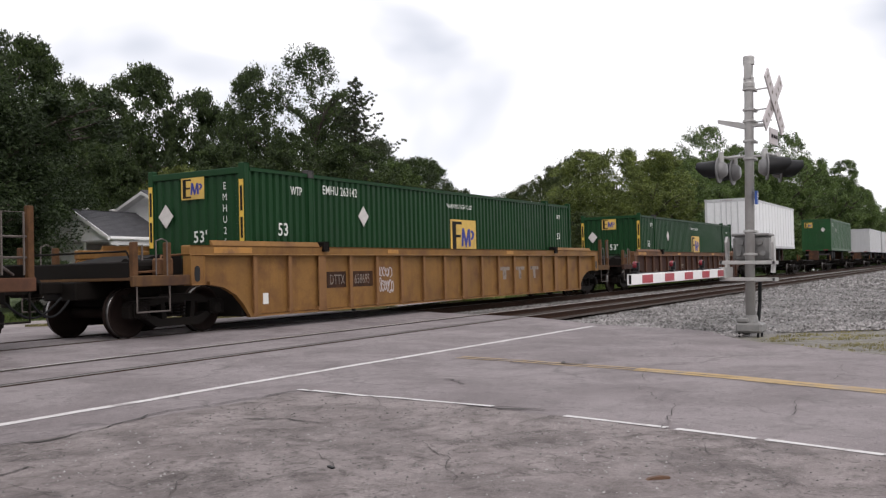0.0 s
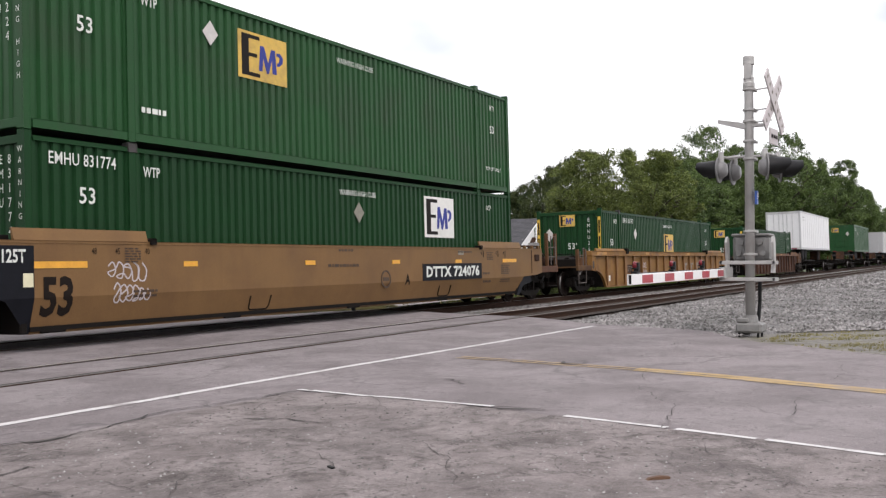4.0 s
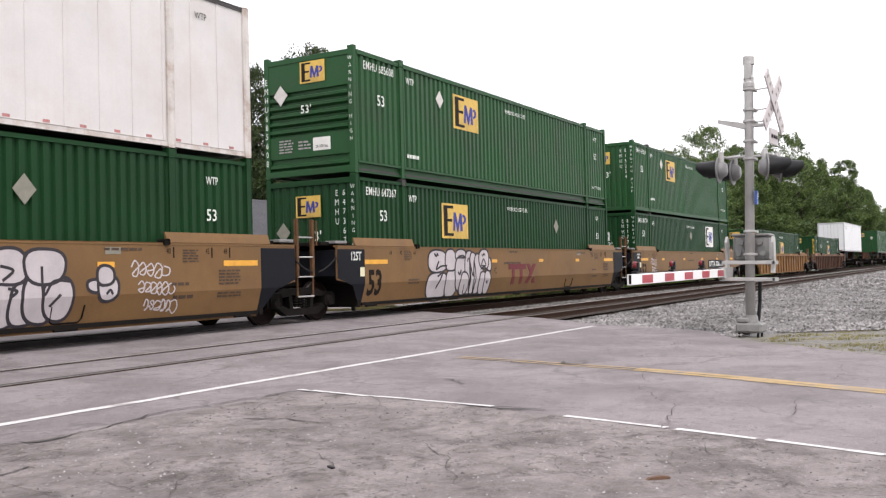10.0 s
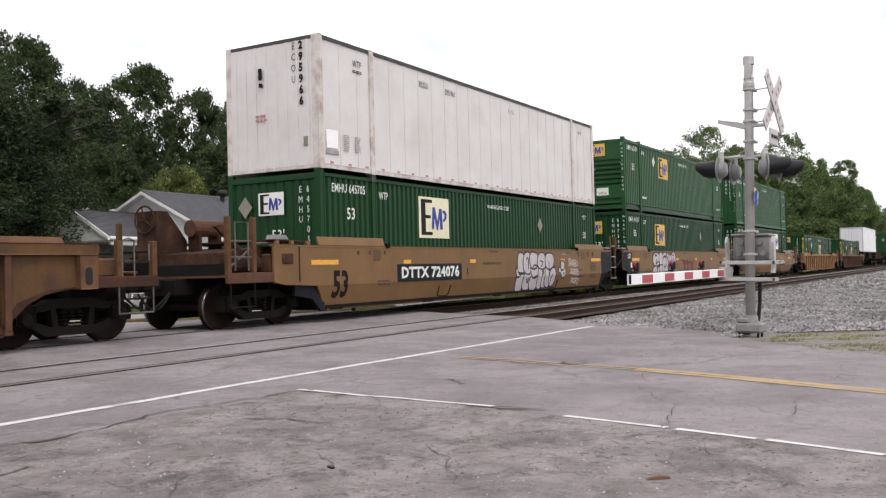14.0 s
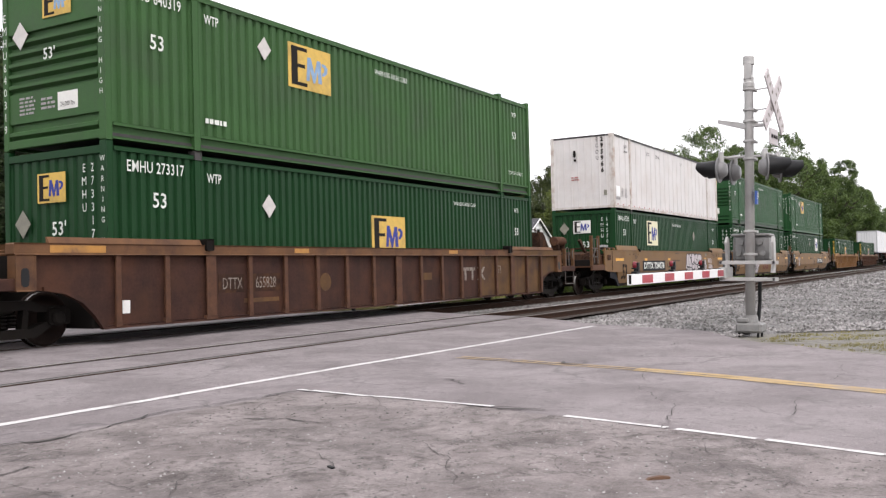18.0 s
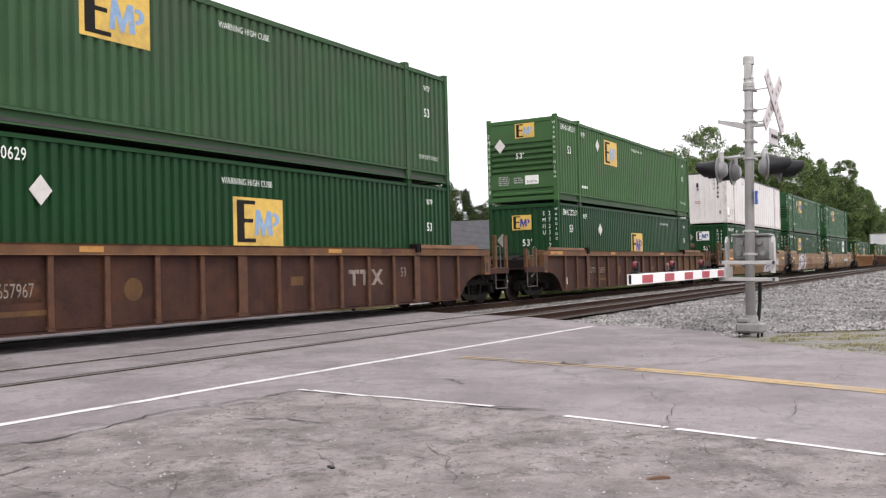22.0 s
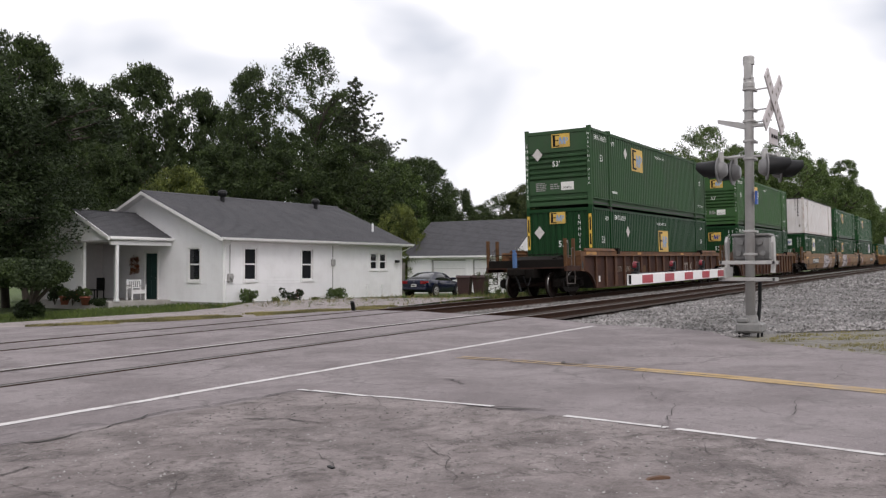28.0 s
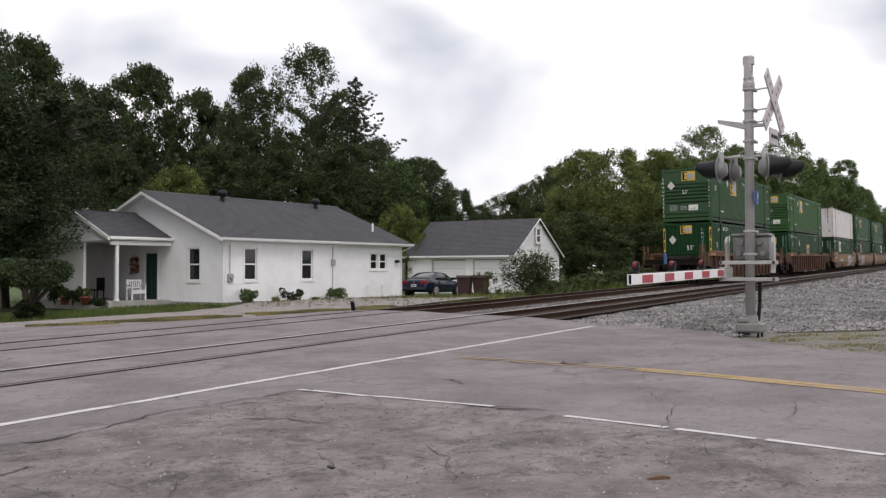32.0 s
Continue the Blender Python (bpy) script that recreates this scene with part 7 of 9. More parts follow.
def build_house():
    H = pose(28.309, 13.737, -0.048, 0, 0, -4.8)
    house = thing("house", H, "white lap-sided single-storey house with a dark grey shingle roof", "house")
    L, D, EV, PK = 12.1, 9.7, 2.80, 4.78
    GW = pose(0, D, 0, 0, 0, -90)
    front = [(1.18, 1.86, 0.92, 2.28), (4.66, 5.34, 0.92, 2.28), (9.55, 10.08, 1.38, 2.18), (10.28, 10.81, 1.38, 2.18)]
    gable = [(D - 2.15, D - 1.42, 0.9, 2.28), (D - 5.05, D - 4.2, 0.0, 2.1)]
    w1 = part("wall", backing(L, -0.25, EV, front), SHADE_WALL, house, "white front wall")
    tagged(part("siding", lapped(L, 0.0, EV, front), SIDING, w1), kind="stuff")
    part("footing", Shape().box(0, L, -0.01, 0.14, -0.3, 0.0), CONCRETE, w1)
    w2 = part("wall", backing(D, -0.25, EV, gable).prism([(0, EV), (D, EV), (D / 2, PK)], 0.002, 0.15, "xz"), SHADE_WALL, house, "white gable wall", GW)

    def under(z):
        if z < EV:
            return (0, D)
        k = (z - EV) / (PK - EV) * D / 2
        return (k, D - k)
    tagged(part("siding", lapped(D, 0.0, PK, gable, under), SIDING, w2), kind="stuff")
    part("footing", Shape().box(0, D, -0.01, 0.14, -0.3, 0.0), CONCRETE, w2)
    part("wall", Shape().box(0.15, L, D - 0.15, D, -0.25, EV), SIDING, house, "white rear wall")
    part("wall", Shape().box(L - 0.15, L, 0.15, D - 0.15, -0.25, EV).prism([(0.15, EV), (D - 0.15, EV), (D / 2, PK)], L - 0.15, L, "yz"), SIDING, house, "white end wall")
    # corner boards
    for cx, cy in ((0, 0), (L, 0), (0, D)):
        part("corner_board", Shape().box(cx - 0.03, cx + 0.07 if cx < 1 else cx + 0.03, cy - 0.03, cy + 0.07 if cy < 1 else cy + 0.03, 0, EV, 0.006) if cx < 1 else
             Shape().box(cx - 0.07, cx + 0.03, cy - 0.03, cy + 0.07, 0, EV, 0.006), TRIM_WHITE, house)
    # roof: two slopes of shingle courses, rake boards, fascia, gutter
    run, rise = D / 2 + 0.42, (PK - EV) * (D / 2 + 0.42) / (D / 2)
    zlow = PK - rise + 0.06
    roof = part("roof", courses(L, run, rise, 0.42), SHINGLE, house, "dark grey shingle slope", Matrix.Translation((0, -0.42, zlow)))
    part("roof_slope", courses(L, run, rise, 0.42), SHINGLE, roof, "", Matrix.Translation((L, 2 * run, 0)) @ pose(0, 0, 0, 0, 0, 180))
    part("ridge_cap", Shape().prism([(-0.14, -0.05), (0, 0.03), (0.14, -0.05), (0, 0.0)], -0.42, L + 0.42, "yz"), SHINGLE, house, "", Matrix.Translation((0, D / 2, PK + 0.08)))
    for xx in (-0.44, L + 0.40):
        for sgn in (1, -1):
            part("rake_board", Shape().prism([(0, -0.14), (run, rise - 0.14), (run, rise - 0.0), (0, 0.0)], 0, 0.04, "yz"), TRIM_WHITE, house, "",
                 Matrix.Translation((xx, -0.42, zlow - 0.02)) if sgn > 0 else Matrix.Translation((xx + 0.04, D + 0.42, zlow - 0.02)) @ pose(0, 0, 0, 0, 0, 180))
    for yy in (-0.40, D + 0.02):
        part("soffit", Shape().box(-0.4, L + 0.4, yy, yy + 0.38, zlow - 0.13, zlow - 0.10), TRIM_WHITE, house)
    part("gable_soffit", Shape().prism([(-0.4, zlow - 0.08), (D / 2, PK - 0.08), (D / 2, PK - 0.04), (-0.4, zlow - 0.04)], -0.42, 0.0, "yz")
         .prism([(D + 0.4, zlow - 0.08), (D / 2, PK - 0.08), (D / 2, PK - 0.04), (D + 0.4, zlow - 0.04)], -0.42, 0.0, "yz"), TRIM_WHITE, house)
    part("fascia", Shape().box(-0.42, L + 0.42, -0.44, -0.41, zlow - 0.13, zlow + 0.0, 0.005), TRIM_WHITE, house)
    part("gutter", Shape().prism([(-0.55, 0.0), (-0.44, 0.0), (-0.44, -0.09), (-0.53, -0.09)], -0.42, L + 0.42, "yz"), TRIM_WHITE, house, "white rain gutter", Matrix.Translation((0, 0, zlow)))
    for px, pts in ((0.05, [(0.05, -0.5, zlow - 0.1), (0.05, -0.3, zlow - 0.28), (0.08, -0.07, zlow - 0.45), (0.08, -0.07, 0.12)]),
                    (L - 0.1, [(L + 0.25, -0.5, zlow - 0.1), (L + 0.15, -0.3, zlow - 0.25), (L - 0.1, -0.07, zlow - 0.4), (L - 0.1, -0.07, 0.12)])):
        part("downspout", Shape().pipe(pts, 0.035, 6), TRIM_WHITE, house, "white downspout")
    for i, (a, b, c, d) in enumerate(front):
        sash_window(house, Matrix.Translation((a, 0, c)), b - a, d - c)
    a, b, c, d = gable[0]
    sash_window(house, GW @ Matrix.Translation((a, 0, c)), b - a, d - c)
    a, b, c, d = gable[1]
    door = part("door", Shape().box(a + 0.02, b - 0.02, 0.03, 0.075, 0.02, d - 0.02, 0.004), DOOR_GREEN, house, "dark green front door", GW)
    for z0, z1 in ((0.2, 0.9), (1.05, 1.85)):
        for q0, q1 in ((0.1, 0.4), (0.47, 0.77)):
            part("door_panel", Shape().box(a + q0, a + q1, 0.015, 0.032, z0, z1, 0.012), DOOR_GREEN, door)
    part("door_handle", Shape().lathe([(0.0, 0), (0.03, 0.01), (0.03, 0.04), (0.0, 0.05)], 10, (b - 0.12, -0.02, 1.0), "y"), CHROME, door)
    part("door_frame", Shape().box(a - 0.1, a, -0.045, 0.03, 0, d + 0.1, 0.005).box(b, b + 0.1, -0.045, 0.03, 0, d + 0.1, 0.005).box(a, b, -0.045, 0.03, d, d + 0.1, 0.005), TRIM_WHITE, house, "", GW)
    part("door_step", Shape().box(a - 0.15, b + 0.15, -0.5, 0.0, -0.3, 0.03, 0.02), CONCRETE, house, "", GW)
    # roof vents, pipe, meter, conduit, dryer vent
    for vx in (3.72, 10.15):
        v = part("roof_vent", Shape().tube((0, 0, -0.16), (0, 0, 0.2), 0.11, n=14).lathe([(0.11, 0.14), (0.2, 0.2), (0.23, 0.3), (0.2, 0.4), (0.1, 0.46), (0.0, 0.47)], 14), BLACK_METAL, house,
                 "black roof ventilator", Matrix.Translation((vx, 4.25, PK - 0.10)))
    part("vent_pipe", Shape().tube((0, 0, -0.1), (0, 0, 0.45), 0.05, n=10).box(-0.12, 0.12, -0.12, 0.12, -0.06, -0.01), TRIM_WHITE, house, "white plumbing vent pipe", Matrix.Translation((11.2, 1.2, 3.32)))
    part("electric_meter", Shape().box(0.2, 0.45, -0.14, -0.02, 0.85, 1.2, 0.02).tube((0.32, -0.14, 1.06), (0.32, -0.22, 1.06), 0.09, n=14), ALU, house, "grey electric meter")
    part("conduit", Shape().pipe([(0.32, -0.06, 1.2), (0.32, -0.06, 2.45)], 0.025), ALU, house)
    part("conduit", Shape().pipe([(6.7, -0.06, 2.5), (6.7, -0.06, 0.1)], 0.02), ALU, house)
    part("junction_box", Shape().box(6.6, 6.84, -0.13, -0.02, 1.55, 1.85, 0.02), ALU, house)
    part("porch_light", Shape().box(11.5, 11.72, -0.2, -0.02, 1.72, 1.86, 0.02), BLACK_METAL, house, "small dark wall lamp")
    for px in (9.05, 10.2):
        part("standpipe", Shape().tube((px, -0.25, -0.1), (px, -0.25, 0.55), 0.035, n=8).box(px - 0.06, px + 0.06, -0.31, -0.19, 0.42, 0.6, 0.01), TRIM_WHITE, house, "white standpipe")
    # porch: gabled roof on a post, screen wall and floor slab
    py0, py1, px0 = 3.2, 8.3, -3.1
    part("porch_floor", Shape().box(px0, 0, py0 + 0.1, py1, -0.3, 0.06, 0.02), CONCRETE, house, "concrete porch slab")
    run2, ez = (py1 - py0) / 2, 2.72
    rise2 = 1.2
    pr = part("porch_roof", courses(3.1, run2 + 0.05, rise2, 0.12), SHINGLE, house, "dark grey porch roof", Matrix.Translation((px0, py0, ez)))
    part("porch_slope", courses(3.1, run2 + 0.05, rise2, 0.12), SHINGLE, pr, "", Matrix.Translation((3.1, 2 * run2, 0)) @ pose(0, 0, 0, 0, 0, 180))
    for vx in (0.75, 2.1):
        part("ridge_vent", Shape().lathe([(0.16, 0), (0.16, 0.05), (0.1, 0.12), (0, 0.13)], 12), ALU, pr, "small bright roof vent", Matrix.Translation((vx, run2 + 0.3, rise2)))
    part("porch_fascia", Shape().box(px0 - 0.12, 0, py0 - 0.05, py0 - 0.01, ez - 0.14, ez + 0.01, 0.005).box(px0 - 0.1, 0, py0 - 0.13, py0 - 0.05, ez - 0.1, ez, 0.005), TRIM_WHITE, house)
    part("porch_rake", Shape().prism([(py0 - 0.03, ez - 0.17), (py0 + run2, ez + rise2 - 0.17), (py0 + run2, ez + rise2), (py0 - 0.03, ez)], px0 - 0.14, px0 - 0.10, "yz")
         .prism([(py1 + 0.03, ez - 0.17), (py0 + run2, ez + rise2 - 0.17), (py0 + run2, ez + rise2), (py1 + 0.03, ez)], px0 - 0.14, px0 - 0.10, "yz"), TRIM_WHITE, house)
    part("porch_gable", Shape().prism([(py0 + 0.05, ez - 0.15), (py1 - 0.05, ez - 0.15), (py0 + run2, ez + rise2 - 0.12)], px0, px0 + 0.1, "yz"), SIDING, house, "white boarded porch gable")
    # grey ceiling, screen core and end wall carry the porch's shade in their colour
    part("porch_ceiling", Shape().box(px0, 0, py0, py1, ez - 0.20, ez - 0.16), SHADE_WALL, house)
    part("porch_beam", Shape().box(px0, -0.02, py0 + 0.02, py0 + 0.14, ez - 0.34, ez - 0.19, 0.01), TRIM_WHITE, house)
    part("porch_post", Shape().box(px0 + 0.30, px0 + 0.43, py0 + 0.04, py0 + 0.17, 0.06, ez - 0.33, 0.012).box(px0 + 0.27, px0 + 0.46, py0 + 0.01, py0 + 0.20, 0.06, 0.16, 0.015), TRIM_WHITE, house, "square white porch post")
    part("porch_post", Shape().box(px0 + 0.2, px0 + 0.34, 5.36, 5.5, 0.06, ez - 0.2, 0.012), TRIM_WHITE, house, "square white porch post")
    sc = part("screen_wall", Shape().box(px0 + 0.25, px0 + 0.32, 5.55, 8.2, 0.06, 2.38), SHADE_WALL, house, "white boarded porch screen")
    tagged(part("siding", lapped(2.65, 0.1, 2.36), SIDING, sc, "", Matrix.Translation((px0 + 0.25, 8.2, 0)) @ pose(0, 0, 0, 0, 0, -90)), kind="stuff")
    part("screen_cap", Shape().box(px0 + 0.2, px0 + 0.37, 5.5, 8.25, 2.36, 2.44, 0.01), TRIM_WHITE, house)
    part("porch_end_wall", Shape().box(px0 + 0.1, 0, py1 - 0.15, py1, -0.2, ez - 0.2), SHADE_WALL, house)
    return H


HOUSE = build_house()


def bench():
    b = thing("garden_bench", HOUSE @ pose(-1.45, 4.05, 0.06, 0, 0, 0), "white slatted wooden bench on the porch", "bench")
    for sx in (0, 0.68):
        part("leg", Shape().box(sx, sx + 0.07, 0.36, 0.43, 0, 0.88, 0.008), TRIM_WHITE, b)
        part("leg", Shape().box(sx, sx + 0.07, 0.0, 0.07, 0, 0.62, 0.008), TRIM_WHITE, b)
        part("armrest", Shape().box(sx - 0.01, sx + 0.08, -0.02, 0.42, 0.6, 0.65, 0.008), TRIM_WHITE, b)
    part("seat", Shape().box(0, 0.75, 0.0, 0.42, 0.40, 0.44, 0.008), TRIM_WHITE, b)
    part("apron", Shape().box(0.05, 0.70, 0.0, 0.03, 0.28, 0.40), TRIM_WHITE, b)
    part("back_rail", Shape().box(0, 0.75, 0.37, 0.42, 0.80, 0.88, 0.008), TRIM_WHITE, b)
    part("back_rail", Shape().box(0, 0.75, 0.37, 0.42, 0.50, 0.56, 0.008), TRIM_WHITE, b)
    for i in range(6):
        part("slat", Shape().box(0.1 + i * 0.1, 0.15 + i * 0.1, 0.385, 0.41, 0.56, 0.80), TRIM_WHITE, b)


bench()


def leaf_cloud(n, inside, size, seed, droop=0.0):
    """Small leaf blades spread through a form; inside(rng) gives a place."""
    rng = random.Random(seed)
    vs, fs = [], []
    for _ in range(n):
        p = inside(rng)
        s = size * rng.uniform(0.6, 1.4)
        d = Vector((rng.gauss(0, 1), rng.gauss(0, 1), rng.gauss(0, 0.7) - droop)).normalized()
        e = d.cross(Vector((rng.gauss(0, 1), rng.gauss(0, 1), rng.gauss(0, 1)))).normalized()
        o = len(vs)
        vs += [tuple(Vector(p) - d * s), tuple(Vector(p) + e * s * 0.5), tuple(Vector(p) + d * s), tuple(Vector(p) - e * s * 0.5)]
        fs.append((o, o + 1, o + 2, o + 3))
    return Shape().add(vs, fs)


def ball(cx, cy, cz, rx, ry, rz):
    def f(rng):
        while True:
            a, b, c = rng.uniform(-1, 1), rng.uniform(-1, 1), rng.uniform(-1, 1)
            if 0.25 < a * a + b * b + c * c < 1:
                return (cx + a * rx, cy + b * ry, cz + c * rz)
    return f


def shrub(m, rx, rz, n, leaf, material, label, seed, red=0, name="shrub"):
    s = thing(name, m, label, "shrub", "shrubs by the house")
    rng = random.Random(seed)
    st = Shape()
    for i in range(9):
        t = rng.uniform(0, 6.28)
        st.tube((0, 0, 0), (math.cos(t) * rx * 0.6, math.sin(t) * rx * 0.6, rz * rng.uniform(1.0, 1.7)), 0.012, 0.005, 5)
    part("stems", st, BARK, s)
    clumps = [ball(rng.gauss(0, rx * 0.4), rng.gauss(0, rx * 0.4), rz * rng.uniform(0.4, 1.5), rx * 0.45, rx * 0.45, rz * 0.4) for _ in range(9)]
    part("foliage", leaf_cloud(n, lambda r: r.choice(clumps)(r), leaf, seed), material, s)
    if red:
        part("flowers", leaf_cloud(red, lambda r: r.choice(clumps)(r), leaf * 0.8, seed + 1), LEAF_RED, s, "reddish blooms")
    return s


for hx, rx, rz, n, mt, red, sd in ((0.75, 0.42, 0.42, 900, LEAF_MID, 0, 1), (3.35, 0.42, 0.38, 700, LEAF_YEW, 60, 2), (6.25, 0.5, 0.36, 900, LEAF_MID, 0, 3), (2.2, 0.25, 0.18, 260, LEAF_LIGHT, 0, 4),
                                   (5.2, 0.4, 0.14, 260, LEAF_LIGHT, 0, 5)):
    shrub(HOUSE @ pose(hx, -0.75, -0.12), rx, rz, n, 0.055, mt, "small leafy shrub against the white wall", sd, red)
for hx, hy, rz, sd in ((-3.6, 6.3, 0.5, 21), (-3.5, 5.2, 0.42, 22), (-3.4, 3.5, 0.2, 23)):
    shrub(HOUSE @ pose(hx, hy, -0.12), 0.4, rz, 700, 0.06, LEAF_YEW, "dark potted plant beside the porch", sd, 70 if sd == 22 else 0, "potted_plant")
for hx, hy in ((-3.5, 5.75), (-3.3, 4.6)):
    pot = thing("flower_pot", HOUSE @ pose(hx, hy, -0.1), "terracotta pot with plants on the lawn", "flower pot", "flower pots")
    part("pot", Shape().lathe([(0.14, 0), (0.2, 0.3), (0.23, 0.3), (0.23, 0.36), (0.19, 0.36), (0.17, 0.2)], 16), TERRACOTTA, pot, "", None, True)
    part("leaves", leaf_cloud(220, ball(0, 0, 0.5, 0.28, 0.28, 0.2), 0.06, 5), LEAF_MID, pot)
wreath = thing("door_wreath", HOUSE @ pose(-0.06, 5.75, 1.55), "dark red wreath hanging on the porch wall", "wreath")
part("leaves", leaf_cloud(420, lambda r: (0.04 * r.gauss(0, 1), 0.24 * math.cos(r.uniform(0, 6.28)) + r.gauss(0, 0.05), 0.3 * math.sin(r.uniform(0, 6.28)) + r.gauss(0, 0.06)), 0.05, 3), LEAF_RED, wreath)
chair = thing("porch_chair", HOUSE @ pose(-1.6, 6.5, 0.06, 0, 0, 0), "dark metal porch chair in the shade", "chair")
part("seat", Shape().box(0, 0.55, 0, 0.55, 0.38, 0.44, 0.02), BLACK_METAL, chair)
part("backrest", Shape().box(0.48, 0.55, 0, 0.55, 0.44, 0.95, 0.02), BLACK_METAL, chair)
for ax in (0.02, 0.49):
    for ay in (0.02, 0.49):
        part("leg", Shape().box(ax, ax + 0.04, ay, ay + 0.04, 0, 0.38), BLACK_METAL, chair)

# ---- garage ----


def build_garage():
    G = pose(50.55, 11.15, -0.02, 0, 0, 85.2)
    gar = thing("garage", G, "white two-door garage with a dark grey shingle roof", "garage")
    # local x along the door front, local -y is the depth behind it
    L, D, EV, PK = 8.1, 5.9, 2.38, 4.55
    doors = [(0.5, 2.95, -0.3, 1.98), (3.5, 6.1, -0.3, 1.98)]
    F = Matrix.Translation((L, 0, 0)) @ pose(0, 0, 0, 0, 0, 180)
    holes = [(L - b, L - a, c, d) for a, b, c, d in doors]
    w = part("wall", backing(L, -0.6, EV, holes), SIDING, gar, "white front wall", F)
    for a, b, c, d in holes:
        dr = part("garage_door", Shape().box(a + 0.02, b - 0.02, 0.10, 0.14, c, d - 0.01), TRIM_WHITE, w, "white panelled overhead door")
        for j in range(1, 4):
            part("panel_joint", Shape().box(a + 0.02, b - 0.02, 0.09, 0.10, c + j * 0.57 - 0.012, c + j * 0.57 + 0.012), SHADE_WALL, w)
        part("door_seal", Shape().box(a, a + 0.03, 0.06, 0.098, c, d).box(b - 0.03, b, 0.06, 0.098, c, d).box(a, b, 0.06, 0.098, d - 0.05, d), WOOD_GREY, w)
        part("door_trim", Shape().box(a - 0.09, a, -0.03, 0.05, c, d + 0.1).box(b, b + 0.09, -0.03, 0.05, c, d + 0.1).box(a, b, -0.03, 0.05, d, d + 0.1), TRIM_WHITE, w)
    E = pose(0, 0, 0, 0, 0, -90)

    def under(z):
        if z < EV:
            return (0, D)
        k = (z - EV) / (PK - EV) * D / 2
        return (k, D - k)
    # gable end towards the tracks: boards above, plain wall below
    side = part("wall", Shape().box(0, D, 0.0, 0.15, -0.6, EV).prism([(0, EV), (D, EV), (D / 2, PK)], 0.0, 0.15, "xz"), SIDING, gar, "white gable wall",
                Matrix.Translation((0, 0, 0)) @ pose(0, 0, 0, 0, 0, -90) @ Matrix.Translation((0, 0, 0)))
    side.matrix_basis = Matrix(((0, 1, 0, 0), (-1, 0, 0, 0), (0, 0, 1, 0), (0, 0, 0, 1)))
    tagged(part("siding", lapped(D, EV - 0.05, PK, [(2.55, 3.2, 3.1, 3.95)], under, 0.15), SIDING, side), kind="stuff")
    sash_window(side, Matrix.Translation((2.62, -0.13, 3.06)), 0.55, 0.88, 0.11)
    part("wall", Shape().box(0.15, L, -D, -D + 0.15, -0.6, EV), SIDING, gar, "white rear wall")
    part("wall", Shape().box(L - 0.15, L, -D + 0.15, 0, -0.6, EV).prism([(-D, EV), (0, EV), (-D / 2, PK)], L - 0.15, L, "yz"), SIDING, gar, "white end wall")
    run, rise = D / 2 + 0.3, (PK - EV) * (D / 2 + 0.3) / (D / 2)
    zl = PK - rise + 0.05
    roof = part("roof", courses(L, run, rise, 0.2), SHINGLE, gar, "dark grey shingle slope", Matrix.Translation((0, -D - 0.3, zl)))
    part("roof_slope", courses(L, run, rise, 0.2), SHINGLE, roof, "", Matrix.Translation((L, 2 * run, 0)) @ pose(0, 0, 0, 0, 0, 180))
    part("fascia", Shape().box(-0.2, L + 0.2, 0.3, 0.34, zl - 0.09, zl + 0.01), TRIM_WHITE, gar)
    part("soffit", Shape().box(-0.2, L + 0.2, 0.0, 0.3, zl - 0.12, zl - 0.09), TRIM_WHITE, gar)
    for s0, s1 in ((-D - 0.3, -D / 2), (0.3, -D / 2)):
        part("rake_board", Shape().prism([(s0, zl - 0.08), (s1, PK - 0.04), (s1, PK + 0.05), (s0, zl)], -0.24, -0.2, "yz"), TRIM_WHITE, gar)


build_garage()


def on_ground(x, y):
    q = LEAN.inverted() @ Vector((x, y, 0))
    return (LEAN @ Vector((q.x, q.y, ground_h(q.x, q.y) - 0.09))).z


